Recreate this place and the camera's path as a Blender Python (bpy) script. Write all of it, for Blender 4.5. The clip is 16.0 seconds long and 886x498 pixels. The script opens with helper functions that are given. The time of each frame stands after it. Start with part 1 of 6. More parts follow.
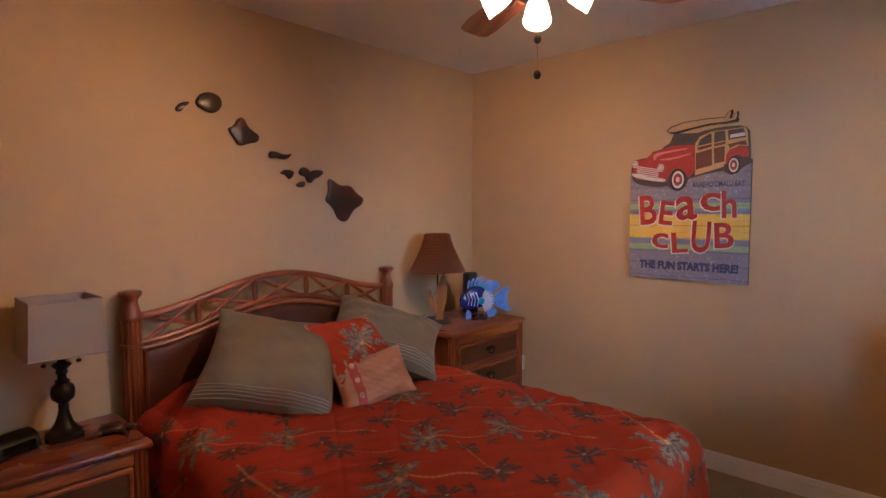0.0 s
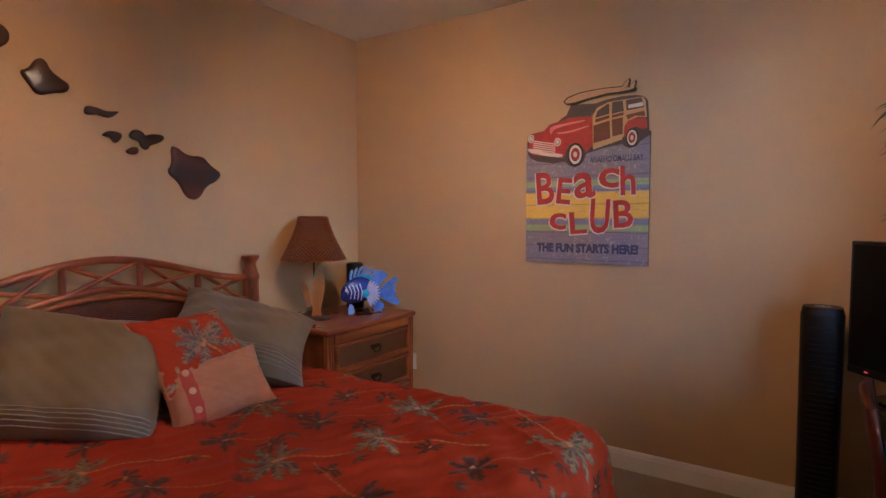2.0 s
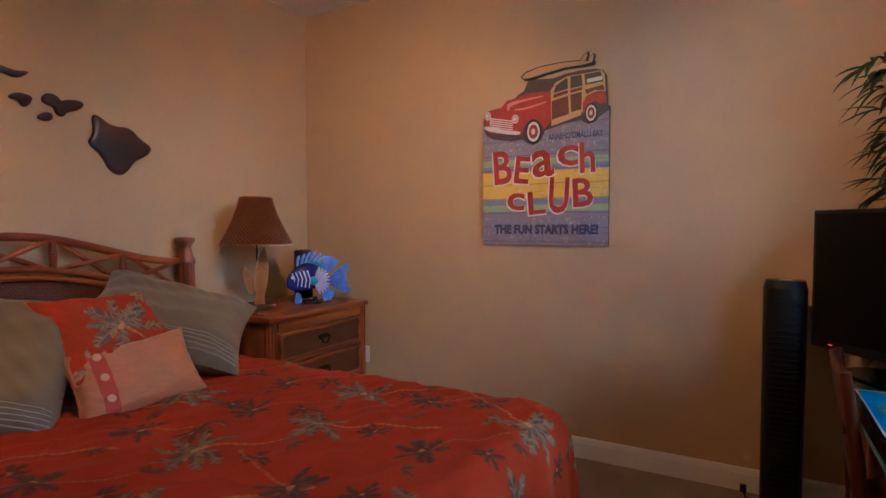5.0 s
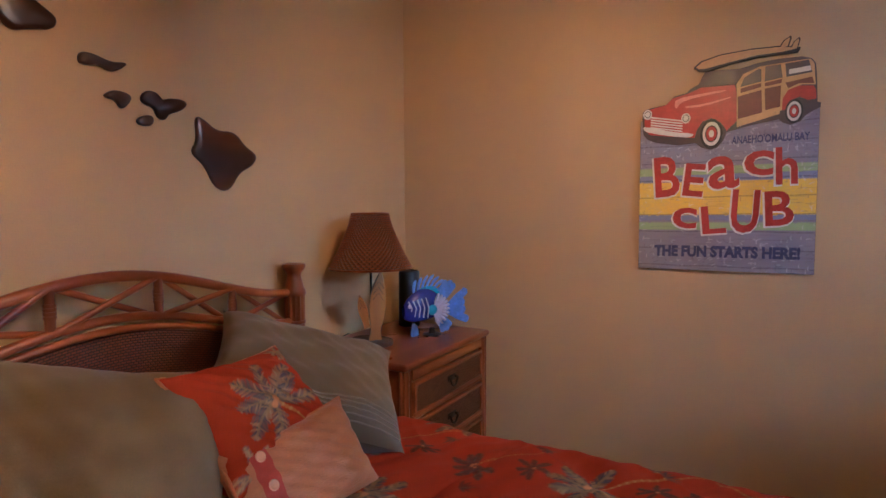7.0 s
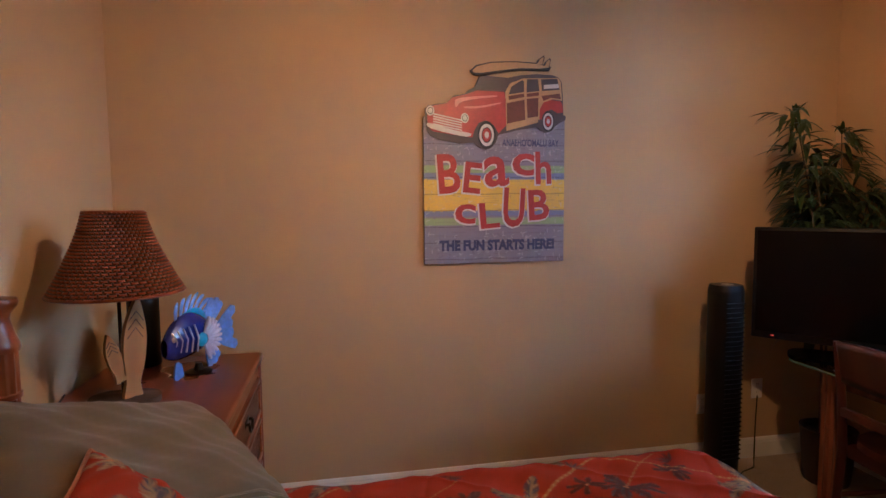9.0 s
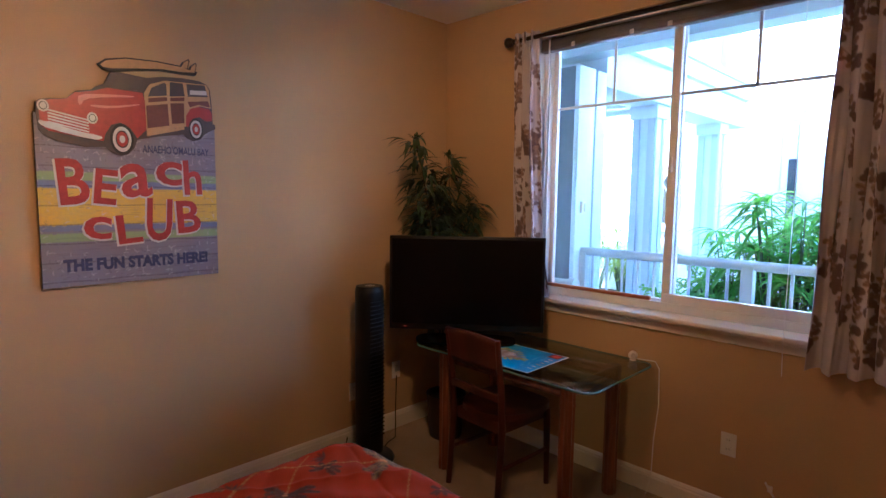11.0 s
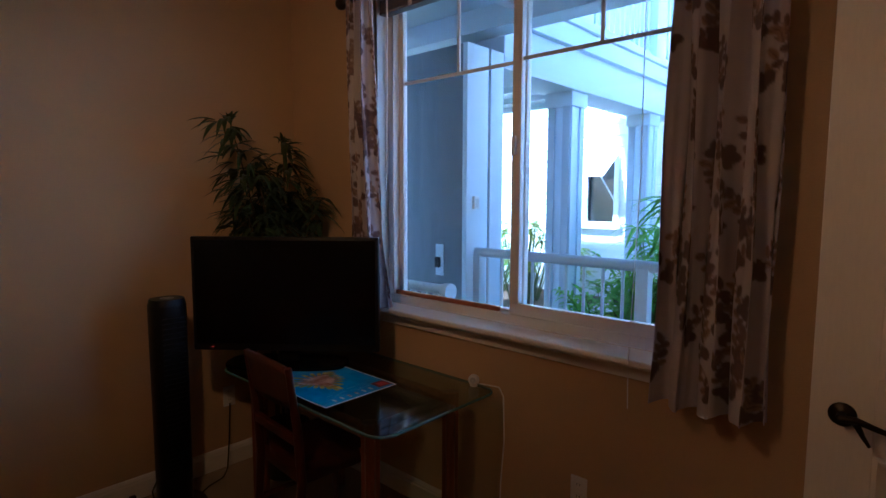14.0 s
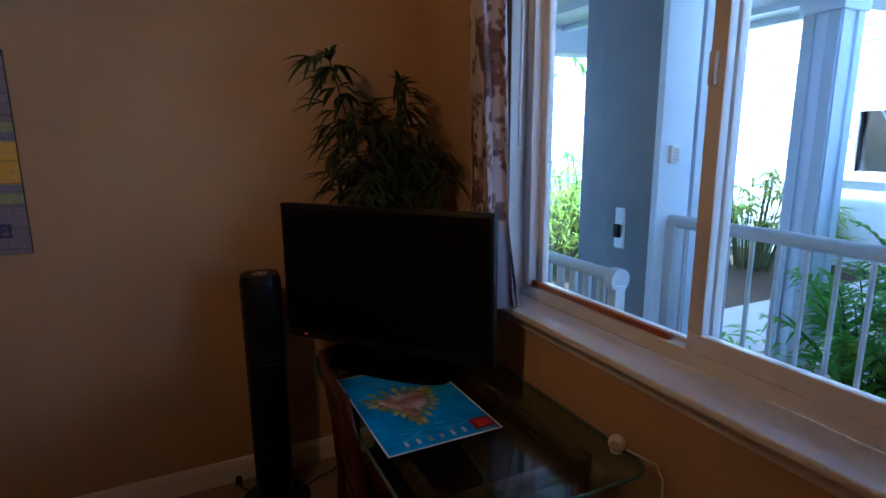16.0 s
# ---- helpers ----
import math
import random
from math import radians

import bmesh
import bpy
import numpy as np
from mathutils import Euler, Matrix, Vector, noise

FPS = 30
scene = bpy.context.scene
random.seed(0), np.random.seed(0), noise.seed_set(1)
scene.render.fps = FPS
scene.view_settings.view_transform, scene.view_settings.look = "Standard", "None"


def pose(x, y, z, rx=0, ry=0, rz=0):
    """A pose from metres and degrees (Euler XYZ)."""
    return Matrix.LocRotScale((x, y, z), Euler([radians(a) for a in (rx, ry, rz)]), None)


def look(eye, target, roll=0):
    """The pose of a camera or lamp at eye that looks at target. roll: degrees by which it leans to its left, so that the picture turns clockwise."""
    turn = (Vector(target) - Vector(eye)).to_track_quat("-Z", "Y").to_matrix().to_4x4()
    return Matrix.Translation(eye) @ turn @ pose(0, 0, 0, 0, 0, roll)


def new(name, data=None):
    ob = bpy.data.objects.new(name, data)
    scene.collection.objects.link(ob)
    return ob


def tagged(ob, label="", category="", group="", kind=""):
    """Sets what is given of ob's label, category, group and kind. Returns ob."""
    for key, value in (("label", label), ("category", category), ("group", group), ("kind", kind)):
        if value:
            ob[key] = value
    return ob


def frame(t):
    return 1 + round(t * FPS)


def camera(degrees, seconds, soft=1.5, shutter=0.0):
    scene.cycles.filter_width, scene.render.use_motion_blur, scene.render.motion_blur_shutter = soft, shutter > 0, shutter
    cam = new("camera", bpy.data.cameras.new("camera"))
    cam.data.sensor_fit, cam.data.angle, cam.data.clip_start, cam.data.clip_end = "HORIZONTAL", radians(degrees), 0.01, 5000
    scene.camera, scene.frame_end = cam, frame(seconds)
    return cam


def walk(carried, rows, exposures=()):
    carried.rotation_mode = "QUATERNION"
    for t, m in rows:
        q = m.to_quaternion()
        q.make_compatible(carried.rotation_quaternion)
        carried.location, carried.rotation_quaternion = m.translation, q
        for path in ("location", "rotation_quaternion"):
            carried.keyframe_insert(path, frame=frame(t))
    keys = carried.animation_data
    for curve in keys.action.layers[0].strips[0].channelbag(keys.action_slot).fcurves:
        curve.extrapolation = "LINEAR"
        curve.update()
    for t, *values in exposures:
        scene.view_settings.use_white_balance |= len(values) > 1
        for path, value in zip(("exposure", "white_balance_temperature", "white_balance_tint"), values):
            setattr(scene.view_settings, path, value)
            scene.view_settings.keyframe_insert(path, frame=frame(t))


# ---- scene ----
cam = camera(77.9, 16.0)
PATH = [
    (0, (0.382, -0.065, 1.583), (-0.978, 1.396, 1.455), -0.1),
    (0.5, (0.373, 0.076, 1.567), (-0.927, 1.59, 1.439), -0.1),
    (1, (0.362, 0.222, 1.542), (-0.859, 1.801, 1.417), -0.1),
    (1.5, (0.297, 0.321, 1.504), (-0.846, 1.958, 1.379), -0.1),
    (2, (0.208, 0.375, 1.431), (-0.883, 2.048, 1.317), -0.1),
    (2.5, (0.198, 0.411, 1.415), (-0.818, 2.13, 1.297), -0.1),
    (3, (0.227, 0.508, 1.387), (-0.655, 2.299, 1.259), -0.4),
    (3.2, (0.204, 0.475, 1.347), (-0.608, 2.299, 1.229), -0.5),
    (5.3, (0.132, 0.569, 1.275), (-0.937, 2.257, 1.188), -0.2),
    (5.5, (0.063, 0.606, 1.291), (-1.058, 2.26, 1.201), -0.3),
    (6, (-0.114, 0.705, 1.337), (-1.334, 2.286, 1.234), -0.5),
    (6.5, (-0.4, 0.645, 1.388), (-1.589, 2.25, 1.277), -0.4),
    (7, (-0.719, 0.65, 1.429), (-1.701, 2.388, 1.305), -0.3),
    (7.5, (-1.049, 0.748, 1.44), (-1.846, 2.578, 1.31), 0.0),
    (8, (-1.294, 0.803, 1.412), (-1.777, 2.74, 1.289), -0.1),
    (8.2, (-1.406, 0.838, 1.418), (-1.688, 2.813, 1.281), -0.3),
    (10.3, (-1.685, 0.791, 1.498), (-0.633, 2.481, 1.305), 0.5),
    (10.5, (-1.655, 0.78, 1.51), (-0.501, 2.403, 1.322), 0.6),
    (11, (-1.629, 0.754, 1.567), (-0.216, 2.156, 1.372), 0.7),
    (11.5, (-1.559, 0.715, 1.576), (0.052, 1.884, 1.382), 0.7),
    (12, (-1.431, 0.625, 1.552), (0.326, 1.562, 1.372), 0.9),
    (12.5, (-1.162, 0.436, 1.554), (0.667, 1.225, 1.375), 0.7),
    (13, (-1.017, 0.416, 1.542), (0.796, 1.24, 1.363), 0.6),
    (13.5, (-0.878, 0.503, 1.552), (0.761, 1.632, 1.359), 0.2),
    (14, (-0.707, 0.581, 1.522), (0.764, 1.923, 1.333), 0.2),
    (14.5, (-0.474, 0.606, 1.532), (0.769, 2.16, 1.339), 0.0),
    (15, (-0.275, 0.735, 1.548), (0.765, 2.432, 1.353), -0.7),
    (15.5, (-0.148, 0.864, 1.571), (0.831, 2.574, 1.231), -0.5),
    (16, (0.03, 0.978, 1.58), (0.882, 2.743, 1.182), -0.4),
]
# the turn to the desk and back between 3.2 and 5.3 s
PATH.insert(8, (4.2, (0.17, 0.52, 1.315), (-0.59, 2.35, 1.21), -0.3))
EXPOSURES = [(t, e, k, 10) for t, e, k in ((0, 3.82, 4350), (8.2, 3.82, 4350), (10.5, 3.85, 4400), (11.2, 3.5, 4400), (12.0, 2.95, 4400), (12.6, 2.45, 4300), (14.0, 2.25, 4300), (15.0, 2.15, 4300), (16, 2.2, 4400))]
walk(cam, [(t, look(eye, target, roll)) for t, eye, target, roll in PATH], EXPOSURES)

# ---- world and sun ----
world = bpy.data.worlds.new("daylight")
scene.world = world
world.use_nodes = True
wn = world.node_tree.nodes
sky = wn.new("ShaderNodeTexSky")
sky.sky_type = "NISHITA"
sky.sun_disc = False
sky.sun_elevation = radians(48)
sky.sun_rotation = radians(285)
world.node_tree.links.new(sky.outputs[0], wn["Background"].inputs[0])
wn["Background"].inputs[1].default_value = 0.15
sun = new("sun", bpy.data.lights.new("sun", "SUN"))
sun.data.energy, sun.data.angle, sun.data.color = 5.0, radians(2.0), (1.0, 0.97, 0.92)
# the sun stands over the roof behind the room and lights the far side of the courtyard
az, el = radians(285), radians(48)
sun.matrix_world = look((0, 0, 0), (-math.sin(az) * math.cos(el), -math.cos(az) * math.cos(el), -math.sin(el)))

BULB = 4.8  # watts of each bulb in the ceiling fan's bells

# ---- materials ----
def srgb(r, g, b):
    f = lambda c: c / 12.92 if c <= 0.04045 else ((c + 0.055) / 1.055) ** 2.4
    return (f(r / 255), f(g / 255), f(b / 255))


def mat(name, color, rough=0.6, metal=0.0, grain=60.0, vary=0.12, bump=0.1, big=2.5, spec=0.5, stretch=(1, 1, 1), coat=0.0, island=0.0, sheen=0.0):
    """A paint, wood or cloth: two scales of noise in colour, fine relief, uneven gloss."""
    m = bpy.data.materials.new(name)
    m.use_nodes = True
    n, l = m.node_tree.nodes, m.node_tree.links
    p = n["Principled BSDF"]
    p.inputs["Roughness"].default_value, p.inputs["Metallic"].default_value = rough, metal
    p.inputs["Specular IOR Level"].default_value = spec
    p.inputs["Coat Weight"].default_value = coat
    p.inputs["Coat Roughness"].default_value = 0.12
    p.inputs["Sheen Weight"].default_value = sheen
    tc, mp = n.new("ShaderNodeTexCoord"), n.new("ShaderNodeMapping")
    mp.inputs["Scale"].default_value = stretch
    l.new(tc.outputs["Object"], mp.inputs[0])
    a, b = n.new("ShaderNodeTexNoise"), n.new("ShaderNodeTexNoise")
    a.inputs["Scale"].default_value, a.inputs["Detail"].default_value = big, 4
    b.inputs["Scale"].default_value, b.inputs["Detail"].default_value = grain, 3
    l.new(mp.outputs[0], a.inputs["Vector"]), l.new(mp.outputs[0], b.inputs["Vector"])
    add = n.new("ShaderNodeMath")
    add.operation = "ADD"
    l.new(a.outputs["Fac"], add.inputs[0]), l.new(b.outputs["Fac"], add.inputs[1])
    ramp = n.new("ShaderNodeMapRange")
    ramp.inputs["From Min"].default_value, ramp.inputs["From Max"].default_value = 0.6, 1.4
    ramp.inputs["To Min"].default_value, ramp.inputs["To Max"].default_value = 1 - vary, 1 + vary
    l.new(add.outputs[0], ramp.inputs[0])
    mul = n.new("ShaderNodeVectorMath")
    mul.operation = "SCALE"
    mul.inputs[0].default_value = color
    l.new(ramp.outputs[0], mul.inputs["Scale"])
    last = mul.outputs[0]
    if island:
        oi, mr, m2 = n.new("ShaderNodeObjectInfo"), n.new("ShaderNodeMapRange"), n.new("ShaderNodeVectorMath")
        m2.operation = "SCALE"
        mr.inputs["To Min"].default_value, mr.inputs["To Max"].default_value = 1 - island, 1 + island
        l.new(oi.outputs["Random"], mr.inputs[0]), l.new(last, m2.inputs[0]), l.new(mr.outputs[0], m2.inputs["Scale"])
        last = m2.outputs[0]
    l.new(last, p.inputs["Base Color"])
    rr = n.new("ShaderNodeMapRange")
    rr.inputs["To Min"].default_value, rr.inputs["To Max"].default_value = max(0.02, rough * 0.85), min(1, rough * 1.15)
    l.new(a.outputs["Fac"], rr.inputs[0]), l.new(rr.outputs[0], p.inputs["Roughness"])
    if bump:
        bp = n.new("ShaderNodeBump")
        bp.inputs["Strength"].default_value, bp.inputs["Distance"].default_value = bump, 0.004
        l.new(b.outputs["Fac"], bp.inputs["Height"]), l.new(bp.outputs[0], p.inputs["Normal"])
    return m


def wood(name, dark, light, rough=0.35, scale=9.0, along="Z", coat=0.3, bump=0.08):
    """Grained wood: stretched wave bands between two colours."""
    m = mat(name, dark, rough, coat=coat)
    n, l = m.node_tree.nodes, m.node_tree.links
    p = n["Principled BSDF"]
    tc, mp, w, nz, mix = (n.new("ShaderNode" + k) for k in ("TexCoord", "Mapping", "TexWave", "TexNoise", "Mix"))
    mp.inputs["Scale"].default_value = {"X": (0.12, 1, 1), "Y": (1, 0.12, 1), "Z": (1, 1, 0.12)}[along]
    w.inputs["Scale"].default_value, w.inputs["Distortion"].default_value, w.inputs["Detail"].default_value = scale, 5, 3
    w.bands_direction = "DIAGONAL"
    nz.inputs["Scale"].default_value = scale * 7
    l.new(tc.outputs["Object"], mp.inputs[0]), l.new(mp.outputs[0], w.inputs["Vector"]), l.new(mp.outputs[0], nz.inputs["Vector"])
    mm = n.new("ShaderNodeMath")
    mm.operation = "MULTIPLY"
    l.new(w.outputs["Fac"], mm.inputs[0]), l.new(nz.outputs["Fac"], mm.inputs[1])
    mm2 = n.new("ShaderNodeMath")
    mm2.operation = "MULTIPLY"
    mm2.inputs[1].default_value = 1.7
    l.new(mm.outputs[0], mm2.inputs[0])
    mix.data_type = "RGBA"
    mix.inputs["A"].default_value, mix.inputs["B"].default_value = (*dark, 1), (*light, 1)
    l.new(mm2.outputs[0], mix.inputs["Factor"]), l.new(mix.outputs["Result"], p.inputs["Base Color"])
    bp = n.new("ShaderNodeBump")
    bp.inputs["Strength"].default_value, bp.inputs["Distance"].default_value = bump, 0.002
    l.new(nz.outputs["Fac"], bp.inputs["Height"]), l.new(bp.outputs[0], p.inputs["Normal"])
    return m


def printed(name, rough=0.8, weave=700.0, bump=0.15, sheen=0.0, spec=0.3):
    """Cloth, paper or paint whose print is stored in the mesh's colour layer."""
    m = bpy.data.materials.new(name)
    m.use_nodes = True
    n, l = m.node_tree.nodes, m.node_tree.links
    p = n["Principled BSDF"]
    at, tc, nz, big, mr, mul, bp = (n.new("ShaderNode" + k) for k in ("VertexColor", "TexCoord", "TexNoise", "TexNoise", "MapRange", "VectorMath", "Bump"))
    at.layer_name = "print"
    mul.operation = "SCALE"
    nz.inputs["Scale"].default_value, big.inputs["Scale"].default_value = weave, 9
    mr.inputs["To Min"].default_value, mr.inputs["To Max"].default_value = 0.86, 1.14
    l.new(tc.outputs["Object"], nz.inputs["Vector"]), l.new(tc.outputs["Object"], big.inputs["Vector"])
    l.new(big.outputs["Fac"], mr.inputs[0]), l.new(at.outputs["Color"], mul.inputs[0]), l.new(mr.outputs[0], mul.inputs["Scale"])
    l.new(mul.outputs[0], p.inputs["Base Color"])
    p.inputs["Roughness"].default_value, p.inputs["Sheen Weight"].default_value, p.inputs["Specular IOR Level"].default_value = rough, sheen, spec
    bp.inputs["Strength"].default_value, bp.inputs["Distance"].default_value = bump, 0.001
    l.new(nz.outputs["Fac"], bp.inputs["Height"]), l.new(bp.outputs[0], p.inputs["Normal"])
    return m


def woven(name, dark, light, su, sv, rough=0.5, depth=0.004, gap=0.13):
    """Plaited cane or rattan: brick-like strands in the surface's own u and v."""
    m = bpy.data.materials.new(name)
    m.use_nodes = True
    n, l = m.node_tree.nodes, m.node_tree.links
    p = n["Principled BSDF"]
    uv, mp, br, nz, mix, bp = (n.new("ShaderNode" + k) for k in ("UVMap", "Mapping", "TexBrick", "TexNoise", "Mix", "Bump"))
    mp.inputs["Scale"].default_value = (su, sv, 1)
    br.inputs["Scale"].default_value, br.inputs["Mortar Size"].default_value, br.inputs["Mortar Smooth"].default_value = 1.0, gap, 1.0
    br.inputs["Brick Width"].default_value, br.inputs["Row Height"].default_value = 1.0, 0.5
    br.inputs["Color1"].default_value, br.inputs["Color2"].default_value = (*light, 1), (*[c * 0.72 for c in light], 1)
    br.inputs["Mortar"].default_value = (*dark, 1)
    l.new(uv.outputs[0], mp.inputs[0]), l.new(mp.outputs[0], br.inputs["Vector"])
    l.new(br.outputs["Color"], p.inputs["Base Color"])
    p.inputs["Roughness"].default_value = rough
    bp.invert = True
    bp.inputs["Strength"].default_value, bp.inputs["Distance"].default_value = 0.9, depth
    l.new(br.outputs["Fac"], bp.inputs["Height"]), l.new(bp.outputs[0], p.inputs["Normal"])
    return m


def glass(name, tint=(1, 1, 1), rough=0.0, gloss=0.04):
    """A clear pane: mostly straight through, with a mirror's gloss at a slant."""
    m = bpy.data.materials.new(name)
    m.use_nodes = True
    n, l = m.node_tree.nodes, m.node_tree.links
    n.remove(n["Principled BSDF"])
    t, g, f, pw, ad, mx = (n.new("ShaderNode" + k) for k in ("BsdfTransparent", "BsdfGlossy", "LayerWeight", "Math", "Math", "MixShader"))
    t.inputs[0].default_value = (*tint, 1)
    g.inputs["Roughness"].default_value = rough
    pw.operation, pw.inputs[1].default_value = "POWER", 5
    ad.operation, ad.inputs[1].default_value, ad.inputs[2].default_value = "MULTIPLY_ADD", 0.9, gloss
    l.new(f.outputs["Facing"], pw.inputs[0]), l.new(pw.outputs[0], ad.inputs[0])
    l.new(ad.outputs[0], mx.inputs[0]), l.new(t.outputs[0], mx.inputs[1]), l.new(g.outputs[0], mx.inputs[2])
    l.new(mx.outputs[0], n["Material Output"].inputs[0])
    return m


def glow(name, color, strength):
    m = bpy.data.materials.new(name)
    m.use_nodes = True
    p = m.node_tree.nodes["Principled BSDF"]
    p.inputs["Base Color"].default_value = (0.12, 0.11, 0.10, 1)
    p.inputs["Emission Color"].default_value, p.inputs["Emission Strength"].default_value = (*color, 1), strength
    return m


WALL = mat("tan_wall_paint", (0.50, 0.345, 0.172), 0.75, grain=160, vary=0.03, bump=0.25, big=1.2, spec=0.3)
CEIL = mat("white_ceiling_paint", (0.78, 0.75, 0.72), 0.85, grain=110, vary=0.04, bump=0.6, spec=0.2)
TRIM = mat("white_trim_paint", (0.78, 0.76, 0.72), 0.35, grain=90, vary=0.03, bump=0.05)
DOORP = mat("white_door_paint", (0.87, 0.84, 0.79), 0.38, grain=120, vary=0.04, bump=0.12, stretch=(1, 1, 0.15))
CARPET = mat("tan_carpet", (0.30, 0.215, 0.13), 0.97, grain=420, vary=0.3, bump=1.0, big=5, spec=0.1, sheen=0.3)
RATTAN = wood("honey_rattan", (0.17, 0.036, 0.004), (0.34, 0.09, 0.011), 0.3, 5, "Y", 0.1)
RATTANZ = wood("honey_rattan_upright", (0.13, 0.028, 0.0035), (0.25, 0.063, 0.008), 0.3, 5, "Z", 0.1)
TOPWOOD = wood("polished_chest_top", (0.14, 0.027, 0.003), (0.22, 0.052, 0.007), 0.28, 3, "Y", 0.12)
CANE = woven("woven_cane", (0.020, 0.005, 0.002), (0.22, 0.056, 0.017), 95, 42, 0.45, 0.003, 0.17)
WICKER = woven("woven_wicker", (0.012, 0.003, 0.001), (0.34, 0.085, 0.018), 46, 13, 0.3, 0.005, 0.2)
KOA = wood("dark_koa_wood", (0.024, 0.007, 0.003), (0.075, 0.020, 0.007), 0.36, 3.5, "Y", 0.12)
BRONZE = mat("dark_bronze", (0.028, 0.02, 0.016), 0.38, 0.8, vary=0.25, bump=0.05)
BLACK = mat("black_plastic", (0.004, 0.004, 0.0045), 0.42, vary=0.2, bump=0.04, spec=0.3)
SCREEN = mat("black_screen", (0.002, 0.002, 0.0025), 0.22, vary=0.1, bump=0.0, spec=0.2)
WHITEP = mat("white_plastic", (0.75, 0.74, 0.70), 0.35, vary=0.03, bump=0.0)
VINYL = mat("white_window_vinyl", (0.78, 0.79, 0.80), 0.35, vary=0.03, bump=0.03)
CHAIRW = wood("red_brown_chair_wood", (0.045, 0.008, 0.003), (0.075, 0.014, 0.004), 0.35, 3, "Z", 0.2)
BAMBOO = wood("bamboo_leg", (0.14, 0.045, 0.015), (0.26, 0.085, 0.03), 0.35, 8, "Z", 0.4)
TAUPE = mat("taupe_sateen", (0.155, 0.108, 0.045), 0.5, grain=300, vary=0.1, bump=0.15, big=5, sheen=0.15)
STRIPE = mat("taupe_stripe", (0.25, 0.185, 0.11), 0.5, grain=300, vary=0.08, sheen=0.4)
WHITEC = mat("white_cotton", (0.62, 0.60, 0.60), 0.85, grain=400, vary=0.05, bump=0.2)
PEACH = mat("peach_damask", (0.46, 0.165, 0.042), 0.5, grain=90, vary=0.1, bump=0.5, big=14, sheen=0.15, stretch=(1, 1, 3))
REDC = mat("coral_red_cotton", (0.42, 0.045, 0.012), 0.75, grain=400, vary=0.08, bump=0.2, sheen=0.3)
BUTTON = mat("shell_button", (0.66, 0.36, 0.19), 0.25, vary=0.1, bump=0.0)
PRINTC = printed("palm_print_cotton", 0.8, 500, 0.25, 0.0, 0.12)
CURTC = printed("leaf_print_curtain", 0.85, 600, 0.3, 0.1)
PAPER = printed("printed_map_paper", 0.45, 300, 0.03)
SIGNP = printed("printed_sign_board", 0.5, 90, 0.5)

# ---- building tools ----
def mesh(name, bm, material, smooth=False):
    me = bpy.data.meshes.new(name)
    bmesh.ops.recalc_face_normals(bm, faces=bm.faces[:])
    bm.to_mesh(me)
    bm.free()
    for m in (material if isinstance(material, (list, tuple)) else [material]):
        me.materials.append(m)
    if smooth:
        me.polygons.foreach_set("use_smooth", [True] * len(me.polygons))
        try:
            me.set_sharp_from_angle(angle=radians(smooth if smooth > 1 else 40))
        except AttributeError:
            pass
    return me


def part(name, bm, material, parent=None, label="", smooth=True):
    ob = new(name, mesh(name, bm, material, smooth))
    if parent:
        ob.parent = parent
    if label:
        ob["label"] = label
    return ob


def thing(name, label, category, at=(0, 0, 0), rz=0.0, group=""):
    ob = new(name)
    ob.empty_display_size = 0.05
    ob.matrix_basis = pose(*at, 0, 0, rz)
    return tagged(ob, label, category, group)


def setting(name, bm, material, label, category, smooth=False):
    return tagged(part(name, bm, material, None, "", smooth), label, category, "", "structure")


def B():
    return bmesh.new()


def bx(bm, lo, hi, bevel=0.0, seg=2, m=None):
    vs = [bm.verts.new((x, y, z)) for x in (lo[0], hi[0]) for y in (lo[1], hi[1]) for z in (lo[2], hi[2])]
    fs = [bm.faces.new([vs[i] for i in q]) for q in ((0, 1, 3, 2), (4, 6, 7, 5), (0, 4, 5, 1), (2, 3, 7, 6), (0, 2, 6, 4), (1, 5, 7, 3))]
    if bevel:
        r = bmesh.ops.bevel(bm, geom=list({e for f in fs for e in f.edges}), offset=bevel, segments=seg, profile=0.5, affect="EDGES")
        vs = list({v for f in r["faces"] for v in f.verts} | {v for v in vs if v.is_valid})
    if m is not None:
        bmesh.ops.transform(bm, matrix=m, verts=[v for v in vs if v.is_valid])
    return bm


def box(lo, hi, bevel=0.0, seg=2, m=None):
    return bx(B(), lo, hi, bevel, seg, m)


def tube(bm, pts, r, seg=8, cap=True):
    """A round bar along points; r a number or one radius a point."""
    pts = [Vector(p) for p in pts]
    rs = r if isinstance(r, (list, tuple)) else [r] * len(pts)
    up, rings = None, []
    for i, p in enumerate(pts):
        d = (pts[min(i + 1, len(pts) - 1)] - pts[max(i - 1, 0)]).normalized()
        if up is None:
            up = d.orthogonal().normalized()
        up = (up - d * up.dot(d)).normalized()
        s = d.cross(up)
        rings.append([bm.verts.new(p + (up * math.cos(a) + s * math.sin(a)) * rs[i]) for a in (2 * math.pi * k / seg for k in range(seg))])
    for a, b in zip(rings, rings[1:]):
        for k in range(seg):
            bm.faces.new((a[k], a[(k + 1) % seg], b[(k + 1) % seg], b[k]))
    if cap:
        bm.faces.new(rings[0][::-1]), bm.faces.new(rings[-1])
    return bm


